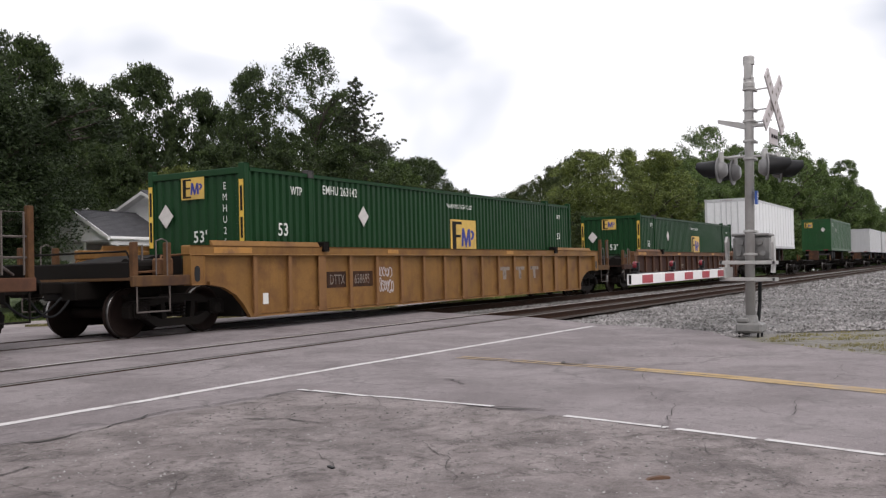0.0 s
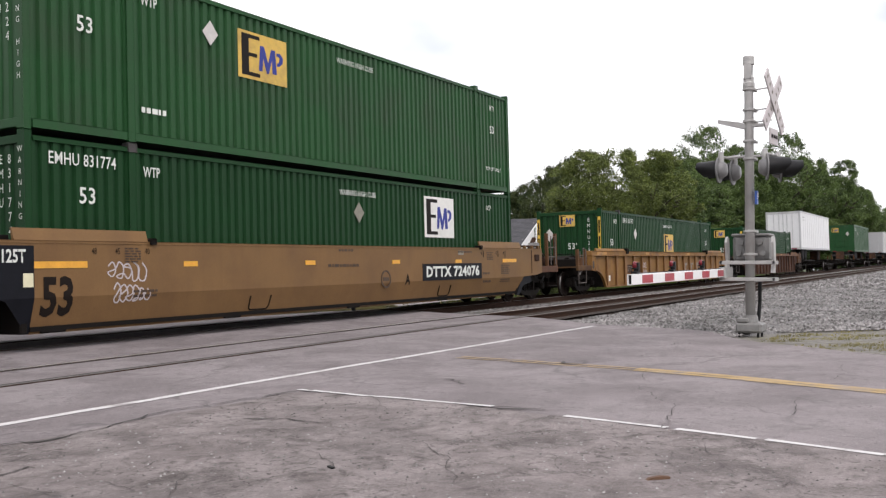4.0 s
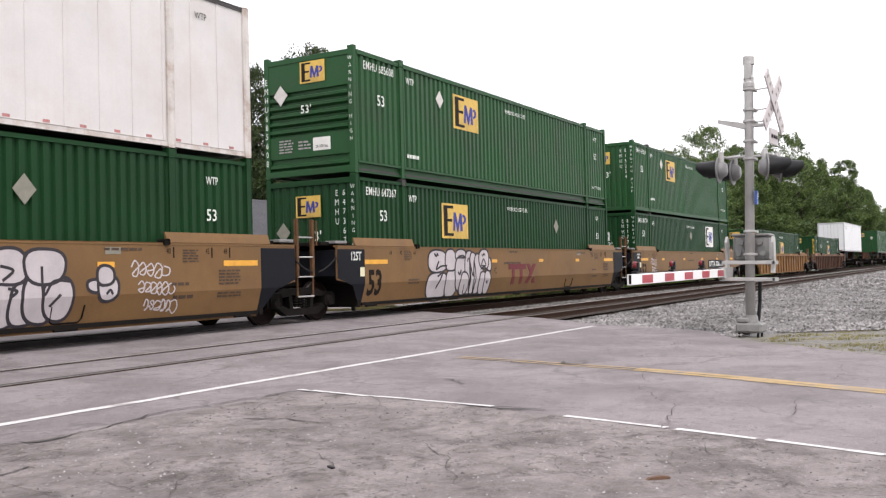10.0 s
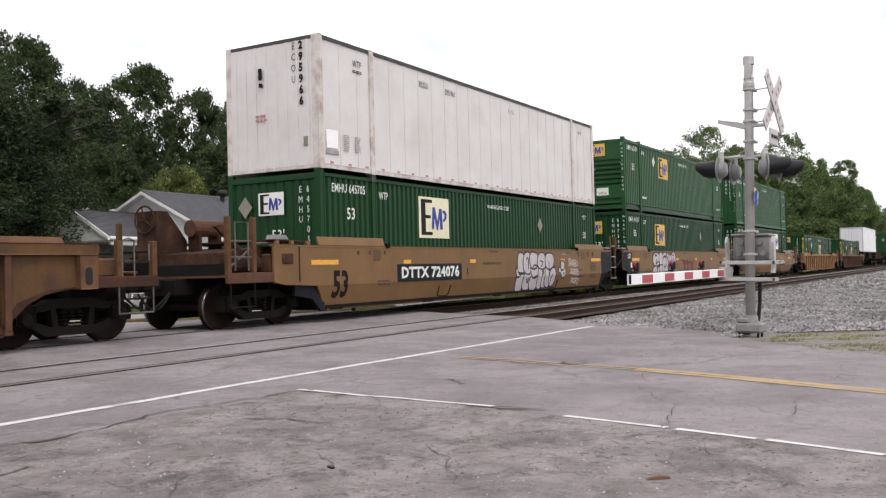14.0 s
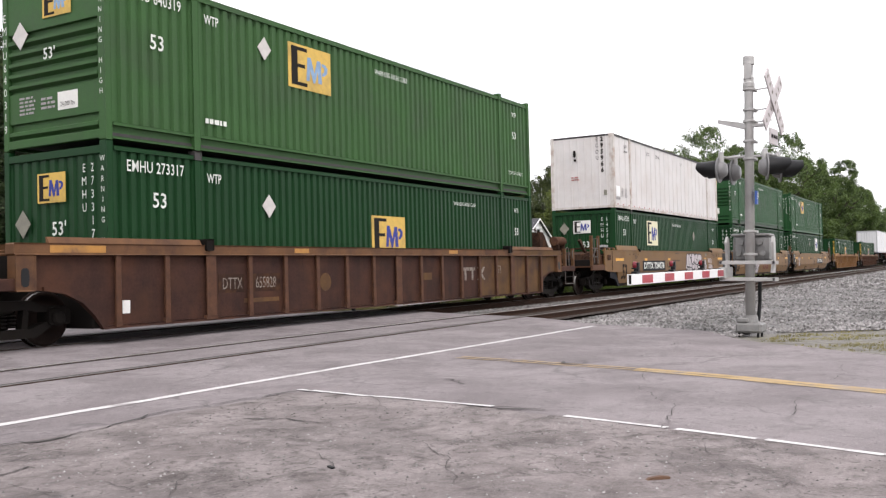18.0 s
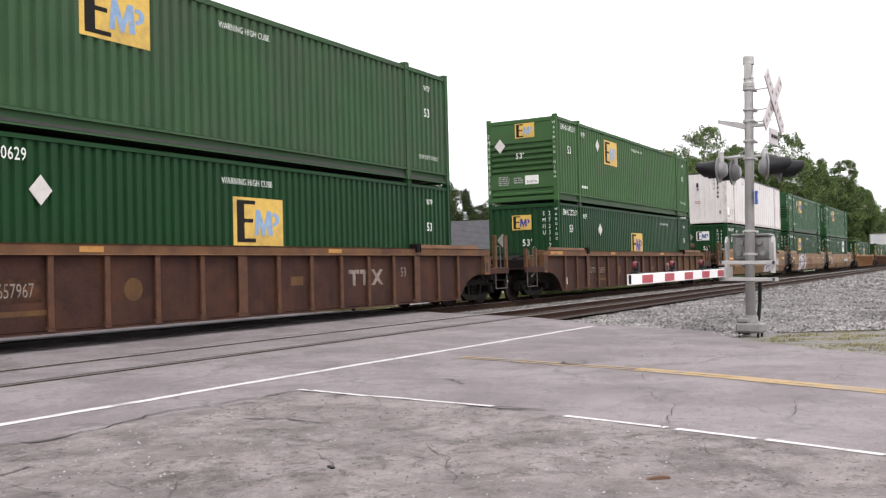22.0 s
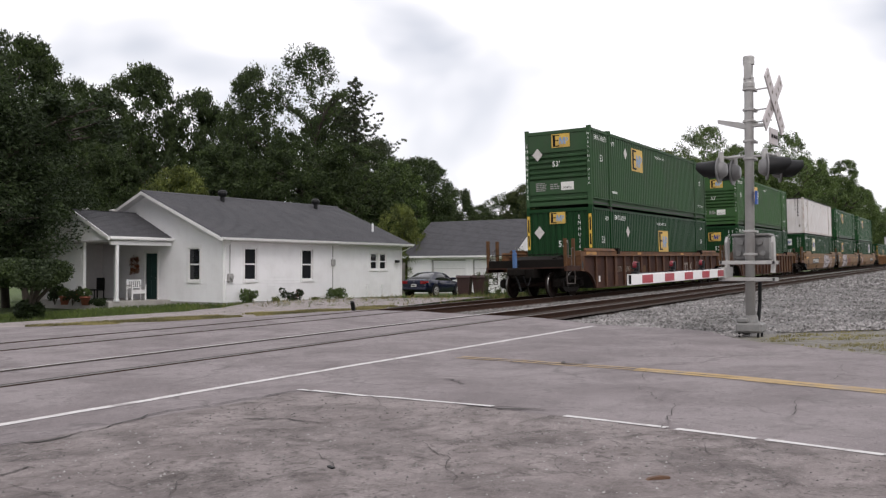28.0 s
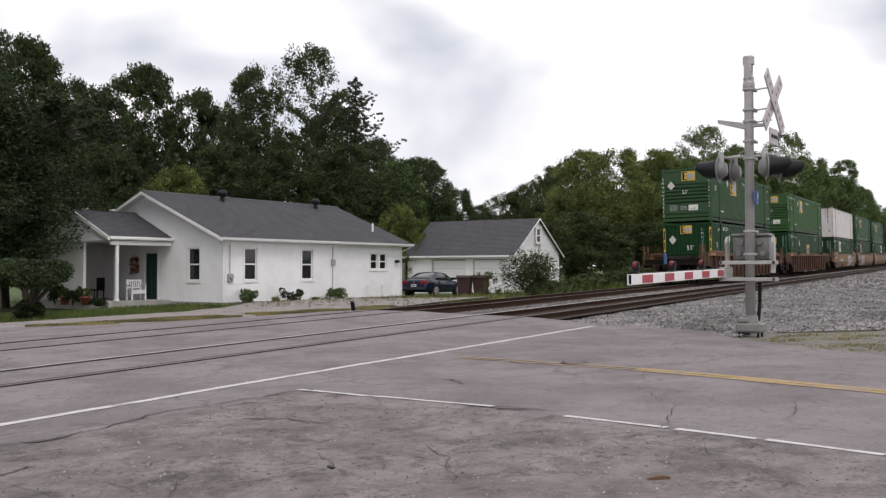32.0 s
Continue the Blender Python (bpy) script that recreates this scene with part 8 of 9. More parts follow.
def build_car():
    """A dark blue two-door coupe: lofted body and glasshouse, lamps and wheels."""
    c = thing("parked_car", pose(42.7, 13.4, on_ground(43, 13), 0, 0, 1), "dark blue coupe parked before the garage", "car")

    def loft(rings):
        k = len(rings[0])
        vs = [v for r in rings for v in r]
        fs = [(i * k + j, i * k + (j + 1) % k, (i + 1) * k + (j + 1) % k, (i + 1) * k + j) for i in range(len(rings) - 1) for j in range(k)]
        return Shape().add(vs, fs + [tuple(range(k)), tuple(range((len(rings) - 1) * k, len(rings) * k))])

    # rear at 0: half width, floor, shoulder
    rows = [(-0.02, 0.66, 0.44, 0.80), (0.05, 0.78, 0.34, 0.90), (0.2, 0.85, 0.27, 0.955), (0.6, 0.89, 0.24, 0.97), (1.2, 0.90, 0.22, 0.94), (2.0, 0.89, 0.21, 0.91), (2.9, 0.89, 0.22, 0.90),
            (3.5, 0.88, 0.24, 0.84), (4.0, 0.83, 0.27, 0.74), (4.3, 0.72, 0.32, 0.62), (4.42, 0.55, 0.38, 0.54)]
    body = []
    for x, w, lo, hi in rows:
        m = (lo + hi) / 2
        half = [(0.88, lo), (0.97, lo + 0.08), (1.0, m - 0.05), (0.985, m + 0.08), (0.955, hi - 0.12), (0.90, hi - 0.05), (0.80, hi - 0.01), (0.5, hi + 0.012)]
        body.append([(x, -w * a, z) for a, z in half] + [(x, w * a, z) for a, z in reversed(half)])
    part("body", loft(body), CAR_BLUE, c, "", None, True)
    top = [(0.30, 0.965, 0.72, 0.70), (0.7, 1.10, 0.75, 0.62), (1.1, 1.235, 0.77, 0.57), (1.5, 1.315, 0.78, 0.55), (1.95, 1.335, 0.78, 0.55), (2.35, 1.29, 0.78, 0.56), (2.75, 1.13, 0.78, 0.60), (3.15, 0.91, 0.76, 0.68)]

    def hoop(x, z, wb, wt, g=0.0):
        half = [(wb + g, 0.88), (wb * 0.6 + wt * 0.4 + g, 0.88 + (z - 0.88) * 0.55), (wt + g, z - 0.03), (wt * 0.86, z + g), (wt * 0.4, z + 0.018 + g)]
        return [(x, -a, q) for a, q in half] + [(x, a, q) for a, q in reversed(half)]
    part("glasshouse", loft([hoop(*t) for t in top]), GLASS, c, "dark tinted windows", None, True)
    part("roof", loft([hoop(x, z, wb - 0.22, wt, 0.012) for x, z, wb, wt in top[3:6]]), CAR_BLUE, c, "", None, True)
    for sy in (-1, 1):
        for x0, x1, x2, x3 in ((0.34, 0.95, 1.55, 1.3), (2.98, 3.14, 2.42, 2.3)):
            z3, z2 = (1.30, 1.325) if x0 < 1 else (1.29, 1.27)
            part("pillar", Shape().add([(x0, sy * 0.765, 0.90), (x1, sy * 0.785, 0.90), (x2, sy * 0.575, z2), (x3, sy * 0.575, z3), (x0, sy * 0.70, 0.90), (x1, sy * 0.72, 0.90), (x2, sy * 0.52, z2), (x3, sy * 0.52, z3)],
                                       [(0, 1, 2, 3), (7, 6, 5, 4), (0, 4, 5, 1), (1, 5, 6, 2), (2, 6, 7, 3), (3, 7, 4, 0)]), CAR_BLUE, c)
        part("tail_lamp", Shape().prism([(0.40, 0.73), (0.72, 0.73), (0.82, 0.78), (0.80, 0.87), (0.44, 0.88)] if sy > 0 else [(-0.40, 0.73), (-0.72, 0.73), (-0.82, 0.78), (-0.80, 0.87), (-0.44, 0.88)], -0.04, 0.16, "yz"),
             TAIL_RED, c, "red tail lamp")
        part("mirror", Shape().box(2.72, 2.92, sy * 0.84, sy * 1.02, 0.92, 1.05, 0.04), CAR_BLUE, c)
        part("door_seam", Shape().prism([(1.22, 0.35), (1.235, 0.35), (1.235, 0.9), (1.22, 0.9)], sy * 0.86, sy * 0.903, "xz"), RUBBER, c)
        part("door_handle", Shape().box(1.3, 1.46, sy * 0.87, sy * 0.915, 0.74, 0.77, 0.008), CAR_BLUE, c)
        for wx in (0.86, 3.42):
            # dark disc imitates the shade in the open wheel well
            part("wheel_arch", Shape().lathe([(0.30, sy * 0.70), (0.385, sy * 0.70), (0.385, sy * 0.9045), (0.30, sy * 0.9045)], 24, (wx, 0, 0.335), "y"), RUBBER, c)
            wh = part("wheel", Shape().lathe([(0.2, -0.1), (0.3, -0.11), (0.325, -0.07), (0.325, 0.07), (0.3, 0.11), (0.2, 0.1)], 22, axis="y"), RUBBER, c, "", Matrix.Translation((wx, sy * 0.815, 0.325)), True, "cartyre")
            part("rim", Shape().lathe([(0.05, sy * 0.102), (0.19, sy * 0.116), (0.22, sy * 0.118), (0.22, sy * 0.06), (0.05, sy * 0.06)], 22, axis="y"), ALU, wh, "silver alloy rim", None, True)
            for q in range(5):
                t = 1.257 * q
                # dark plug imitates a shaded gap in the rim
                part("spoke_gap", Shape().tube((0.13 * math.cos(t), sy * 0.09, 0.13 * math.sin(t)), (0.13 * math.cos(t), sy * 0.119, 0.13 * math.sin(t)), 0.042, n=8), RUBBER, wh)
    part("number_plate", Shape().box(-0.05, 0.0, -0.16, 0.16, 0.55, 0.70), LOGO_WHITE, c, "pale plate with a plain bar")
    part("plate_bar", Shape().box(-0.055, -0.05, -0.12, 0.12, 0.6, 0.65), NAVY, c)
    part("badge", Shape().lathe([(0.0, -0.02), (0.05, -0.02), (0.05, 0.02)], 12, (0.0, 0, 0.80), "x"), CHROME, c)
    part("bumper", Shape().box(-0.07, 0.14, -0.76, 0.76, 0.34, 0.53, 0.06), CAR_BLUE, c)


build_car()
for i, (bx, by, rz) in enumerate(((43.05, 10.42, 12), (43.45, 9.66, 4))):
    b = thing("wheeled_bin", pose(bx, by, on_ground(bx, by), 0, 0, rz), "dark maroon wheeled rubbish bin by the drive", "bin", "wheeled bins")
    part("tub", Shape().add([(-0.26, -0.28, 0.06), (0.26, -0.28, 0.06), (0.26, 0.28, 0.06), (-0.26, 0.28, 0.06), (-0.34, -0.36, 1.02), (0.34, -0.36, 1.02), (0.34, 0.36, 1.02), (-0.34, 0.36, 1.02)],
                            [(0, 1, 5, 4), (1, 2, 6, 5), (2, 3, 7, 6), (3, 0, 4, 7), (3, 2, 1, 0), (4, 5, 6, 7)]), BIN_BROWN, b)
    part("rim", Shape().box(-0.38, 0.38, -0.40, 0.40, 0.96, 1.03, 0.02), BIN_BROWN, b)
    part("lid", Shape().prism([(-0.38, 1.03), (0.40, 1.03), (0.36, 1.10), (-0.3, 1.13)], -0.4, 0.4, "xz"), BIN_BROWN, b, "closed lid")
    for sy in (-0.3, 0.3):
        part("wheel", Shape().lathe([(0.02, -0.04), (0.13, -0.04), (0.13, 0.04), (0.02, 0.04)], 14, (0.28, sy, 0.13), "y"), RUBBER, b)
fence = thing("board_fence", pose(44.6, 15.2, -0.05, 0, 0, 85), "grey weathered wooden fence beside the house", "fence")
for i in range(14):
    part("board", Shape().box(i * 0.15, i * 0.15 + 0.135, 0, 0.025, 0, 1.75), WOOD_GREY, fence, key="fboard%d" % i)
part("rail", Shape().box(0, 2.1, 0.025, 0.07, 0.4, 0.5), WOOD_GREY, fence)
part("rail", Shape().box(0, 2.1, 0.025, 0.07, 1.3, 1.4), WOOD_GREY, fence)

# ---- crossing signal ----
ALU_DARK = mat("mechanism_grey", (0.22, 0.215, 0.21), 0.6, 0.0, var=0.2, scale=5, dirt=(0.09, 0.085, 0.08), dirt_amt=0.6, dirt_scale=4)



def build_signal():
    """Mast with bell housing, crossbuck seen from the side, two lamp pairs, gate mechanism and arm."""
    base = LEAN @ Vector((15.6, -10.0, -0.27))
    m = thing("crossing_signal", pose(base.x + 0.03, base.y, 0.165), "grey aluminium level-crossing signal mast with gate mechanism", "crossing signal")
    part("foundation", Shape().box(-0.22, 0.22, -0.22, 0.22, -0.3, 0.02, 0.03), CONCRETE, m, "broken concrete footing")
    part("mast_base", Shape().box(-0.21, 0.2, -0.21, 0.2, 0.12, 0.28, 0.03).box(-0.2, -0.02, 0.0, 0.19, 0.28, 0.36, 0.02).lathe([(0.13, 0.28), (0.11, 0.40)], 18), ALU_DARK, m, "cast mast base")
    for sx in (-0.15, 0.15):
        for sy in (-0.15, 0.15):
            part("anchor_bolt", Shape().tube((sx, sy, 0.0), (sx, sy, 0.14), 0.02, n=8), BLACK_METAL, m)
    part("mast", Shape().lathe([(0.078, 0.3), (0.073, 4.05), (0.071, 4.2)], 24), ALU, m, "", None, True)
    part("mast_cap", Shape().lathe([(0.09, 4.15), (0.096, 4.17), (0.096, 4.23), (0.086, 4.25), (0.086, 4.32)], 24).lathe([(0.092, 4.54), (0.092, 4.66), (0.08, 4.68), (0.0, 4.685)], 24)
         .box(-0.09, -0.06, -0.06, 0.06, 4.3, 4.55).box(0.06, 0.09, -0.05, 0.05, 4.3, 4.55), ALU, m, "bell housing with an opening")
    part("bell", Shape().lathe([(0.0, 4.4), (0.05, 4.38), (0.06, 4.34), (0.05, 4.33)], 16), GATE_WHITE, m)
    ax = Vector((0.0, 1.0, 0.0))
    # clamps
    for z in (4.13, 3.79, 3.60, 3.27, 2.98, 1.78, 1.40):
        part("clamp", Shape().lathe([(0.09, z - 0.02), (0.102, z - 0.015), (0.102, z + 0.015), (0.09, z + 0.02)], 20).box(0.06, 0.2, -0.1, -0.04, z - 0.02, z + 0.02, 0.005), ALU, m)
    # crossbuck faces along y, its blades in the plane of x and z, held off the mast on brackets
    cb = part("crossbuck", Shape().box(-0.115, 0.115, -0.012, 0.012, -0.61, 0.61, 0.004), SIGN_SHADED, m, "white crossbuck blade",
              Matrix.Translation((0.10, -0.36, 3.9)) @ pose(0, 0, 0, 0, 0, -7) @ pose(0, 0, 0, 0, 45, 0))
    cb2 = part("crossbuck", Shape().box(-0.115, 0.115, -0.012, 0.012, -0.61, 0.61, 0.004), SIGN_SHADED, m, "white crossbuck blade",
               Matrix.Translation((0.10, -0.388, 3.9)) @ pose(0, 0, 0, 0, 0, -7) @ pose(0, 0, 0, 0, -45, 0))
    for blade in (cb, cb2):
        for k in range(7):
            zz = -0.52 + k * 0.16 + (0.06 if k > 3 else 0)
            part("print_bar", Shape().box(-0.035, 0.035, -0.0135, -0.012, zz, zz + 0.05), WOOD_GREY, blade)
    for z in (4.12, 3.78, 3.58):
        part("sign_bracket", Shape().tube((0.02, -0.08, z), (0.08, -0.35, z + 0.03), 0.012, n=6), ALU, m)
    part("tracks_sign", Shape().box(-0.2, 0.2, -0.012, 0.012, -0.13, 0.13, 0.004), SIGN_SHADED, m, "small white plate below the crossbuck", Matrix.Translation((0.08, -0.37, 3.33)) @ pose(0, 0, 0, 0, 0, -7))
    bars(m, 0.08, -0.386, 3.36, 0.3, 1, pose(0, 0, 0, 0, 0, -7) @ SIDE, STENCIL_DARK, 0.06, 3)
    part("sign_arm", Shape().prism([(-0.03, 3.50), (0.10, 3.58), (0.50, 3.66), (0.50, 3.60), (0.10, 3.48)], -0.05, 0.03, "yz").box(-0.04, 0.04, -0.24, -0.06, 3.5, 3.55, 0.005), ALU, m, "angled sheet bracket")
    # lamp pairs: each side of the mast carries two units that face along the road, away from the mast
    part("lamp_arm", Shape().tube((0, -0.44, 3.02), (0, 0.46, 3.02), 0.022, n=10), ALU, m)
    ca, sa = math.cos(radians(-11)), math.sin(radians(-11))
    for sgn in (1, -1):
        yy = 0.37 if sgn > 0 else -0.37
        part("cross_tube", Shape().tube((-0.30 * ca - yy * sa, -0.30 * sa + yy * ca, 3.02), (0.30 * ca - yy * sa, 0.30 * sa + yy * ca, 3.02), 0.02, n=10), ALU, m)
        for xx in (-0.27, 0.27):
            cx, cy = xx * ca - yy * sa, xx * sa + yy * ca
            part("junction_cap", Shape().lathe([(0.0, 3.10), (0.04, 3.09), (0.05, 3.0), (0.05, 2.90)], 12, (cx, cy, 0)), ALU, m)
            L = Matrix.Translation((cx, cy + sgn * 0.02, 2.80)) @ pose(0, 0, 0, 0, 0, 88 if sgn > 0 else -72)
            u = part("lamp_unit", Shape().lathe([(0.0, -0.12), (0.10, -0.11), (0.15, -0.03), (0.15, 0.03)], 24, axis="x"), PLATE_GREY, m, "flashing-light unit", L, True)
            part("background", Shape().lathe([(0.15, 0.012), (0.212, 0.02), (0.215, 0.01), (0.215, 0.0), (0.15, 0.0)], 32, axis="x"), PLATE_GREY, u, "round grey background plate")
            part("background_face", Shape().lathe([(0.15, 0.022), (0.211, 0.026), (0.211, 0.022), (0.15, 0.018)], 32, axis="x"), BLACK_METAL, u, "black front of the plate")
            part("lens", Shape().lathe([(0.148, 0.03), (0.12, 0.05), (0.0, 0.06)], 24, axis="x"), RED_LENS, u, "dark red unlit lens", None, True)
            vs, fs = [], []
            n = 18
            for i in range(n + 1):
                t = -0.75 + (math.pi + 1.5) * i / n
                for r in (0.155, 0.165):
                    for x0 in (0.02, 0.36 - 0.16 * max(0.0, -math.sin(t) + 0.2)):
                        vs.append((x0, r * math.cos(t), r * math.sin(t) - 0.06 * (x0 - 0.02)))
            for i in range(n):
                a, b = 4 * i, 4 * i + 4
                fs += [(a, a + 1, b + 1, b), (a + 2, b + 2, b + 3, a + 3), (a + 1, a + 3, b + 3, b + 1)]
            part("hood", Shape().add(vs, fs), BLACK_METAL, u, "long black hood", None, True)
    part("blue_sign", Shape().box(-0.1, 0.0, -0.14, -0.10, 2.22, 2.44, 0.005), BLUE_SIGN, m, "small blue notice plate")
    bars(m, -0.05, -0.143, 2.4, 0.08, 3, SIDE, LOGO_WHITE, 0.02, 6)
    # gate mechanism, its frame and arm
    part("mechanism", Shape().box(0.12, 0.55, -0.27, 0.31, 1.28, 1.72, 0.05).box(0.10, 0.57, -0.29, 0.33, 1.70, 1.75, 0.02), ALU_DARK, m, "grey gate mechanism housing")
    for yy, zz in ((0.16, 1.6), (0.2, 1.42), (-0.14, 1.6), (-0.18, 1.42)):
        part("cover_bolt", Shape().tube((0.13, yy, zz), (0.06, yy, zz), 0.045, n=10), ALU_DARK, m)
    for yy in (-0.36, 0.38):
        part("counterweight_arm", Shape().prism([(-0.10, 1.10), (0.12, 1.10), (0.16, 1.35), (0.12, 1.66), (0.02, 1.7), (-0.06, 1.6), (0.02, 1.3)], yy - 0.02, yy + 0.02, "xz"), ALU, m)
    for z in (1.265, 0.99):
        part("arm_frame", Shape().box(-0.16, -0.11, -0.42, 0.46, z - 0.03, z + 0.03, 0.006).box(0.11, 0.16, -0.42, 0.46, z - 0.03, z + 0.03, 0.006)
             .box(-0.16, 0.16, 0.42, 0.46, z - 0.03, z + 0.03).box(-0.16, 0.16, -0.42, -0.38, z - 0.03, z + 0.03), ALU, m)
    part("cable_conduit", Shape().pipe([(0.12, -0.1, 0.3), (0.15, -0.12, 0.6), (0.12, -0.13, 0.95)], 0.03, 8), BLACK_METAL, m, "black cable conduit")
    return m


build_signal()


def build_gate_arm():
    # the lowered arm reaches across the road
    a, b = GATE_A, GATE_B
    d = b - a
    L = d.length
    X = d.normalized()
    Z = (Vector((0, 0, 1)) - X * X.z).normalized()
    Yv = Z.cross(X)
    M = Matrix((X, Yv, Z)).transposed().to_4x4()
    M.translation = a
    g = thing("gate_arm", M, "lowered red and white striped crossing gate arm", "gate arm")
    part("arm", Shape().box(0, L - 0.05, -0.03, 0.03, -0.066, 0.066, 0.006).box(L - 0.05, L, -0.03, 0.03, 0.056, 0.066).box(L - 0.05, L, -0.03, 0.03, -0.066, -0.056).box(L - 0.05, L, -0.03, -0.022, -0.06, 0.06).box(L - 0.05, L, 0.022, 0.03, -0.06, 0.06), GATE_WHITE, g)
    n = 5
    st = L / (2 * n + 1.6)
    for i in range(n):
        x1 = L - st * (0.93 + 2.24 * i)
        part("stripe", Shape().box(x1 - st * 1.0, x1, -0.0335, 0.0335, -0.052, 0.050), GATE_RED, g, "red reflective stripe")
    part("arm_socket", Shape().box(-0.25, 0.35, -0.05, 0.05, -0.09, 0.09, 0.01), ALU, g)
    part("hollow_end", Shape().box(L - 0.05, L - 0.046, -0.022, 0.022, -0.06, 0.06), BLACK_METAL, g, "dark hollow end")
    for k in (0.33, 0.64, 0.955):
        x0 = L * k
        lamp = part("arm_lamp", Shape().box(x0 - 0.06, x0 + 0.06, -0.035, 0.035, 0.068, 0.10, 0.006).tube((x0, 0, 0.09), (x0, 0, 0.13), 0.02, n=8).box(x0 - 0.03, x0 + 0.03, 0.02, 0.05, 0.10, 0.21, 0.006)
                    .lathe([(0.05, 0.128), (0.052, 0.135), (0.05, 0.142)], 14, (x0, 0, 0)), BLACK_METAL, g)
        part("lamp_lens", Shape().lathe([(0.032, 0.14), (0.038, 0.16), (0.038, 0.19), (0.028, 0.215), (0.0, 0.222)], 14, (x0, 0, 0)), RED_LENS, lamp, "red arm lamp", None, True)
    part("lamp_wire", Shape().pipe([(0.2, -0.01, 0.075), (L * 0.3, -0.01, 0.07), (L * 0.66, -0.01, 0.07), (L * 0.95, -0.01, 0.07)], 0.008), BLACK_METAL, g)


GATE_A, GATE_B = Vector((15.75, -9.60, 1.265)), Vector((10.75, -9.60, 1.19))
build_gate_arm()

chip = laid(part("wood_chip", Shape().prism([(-0.085, 0), (-0.06, 0.012), (0.02, 0.02), (0.09, 0.012), (0.08, 0.0)], -0.022, 0.018, "xz"), WOOD_CHIP), "splinter of brown wood on the pavement", "wood chip", "")
chip.matrix_basis = LEAN @ pose(4.74, -11.78, -0.105, 0, 0, -50) @ Matrix.Diagonal((0.75, 0.75, 0.9, 1))
twig = laid(part("dark_debris", Shape().box(-0.06, 0.06, -0.02, 0.02, 0, 0.015, 0.004), BLACK_METAL), "small dark piece of debris on pavement", "debris", "")
twig.matrix_basis = LEAN @ pose(4.26, -10.01, -0.104, 0, 0, 60) @ Matrix.Diagonal((0.55, 0.6, 0.7, 1))
post = thing("short_post", LEAN @ pose(21.3, 2.05, -0.25, 0, -28, 20), "leaning short dark post beside the track", "post")
part("shaft", Shape().box(-0.05, 0.05, -0.05, 0.05, 0, 0.5, 0.01), BLACK_METAL, post)

# ---- trees ----


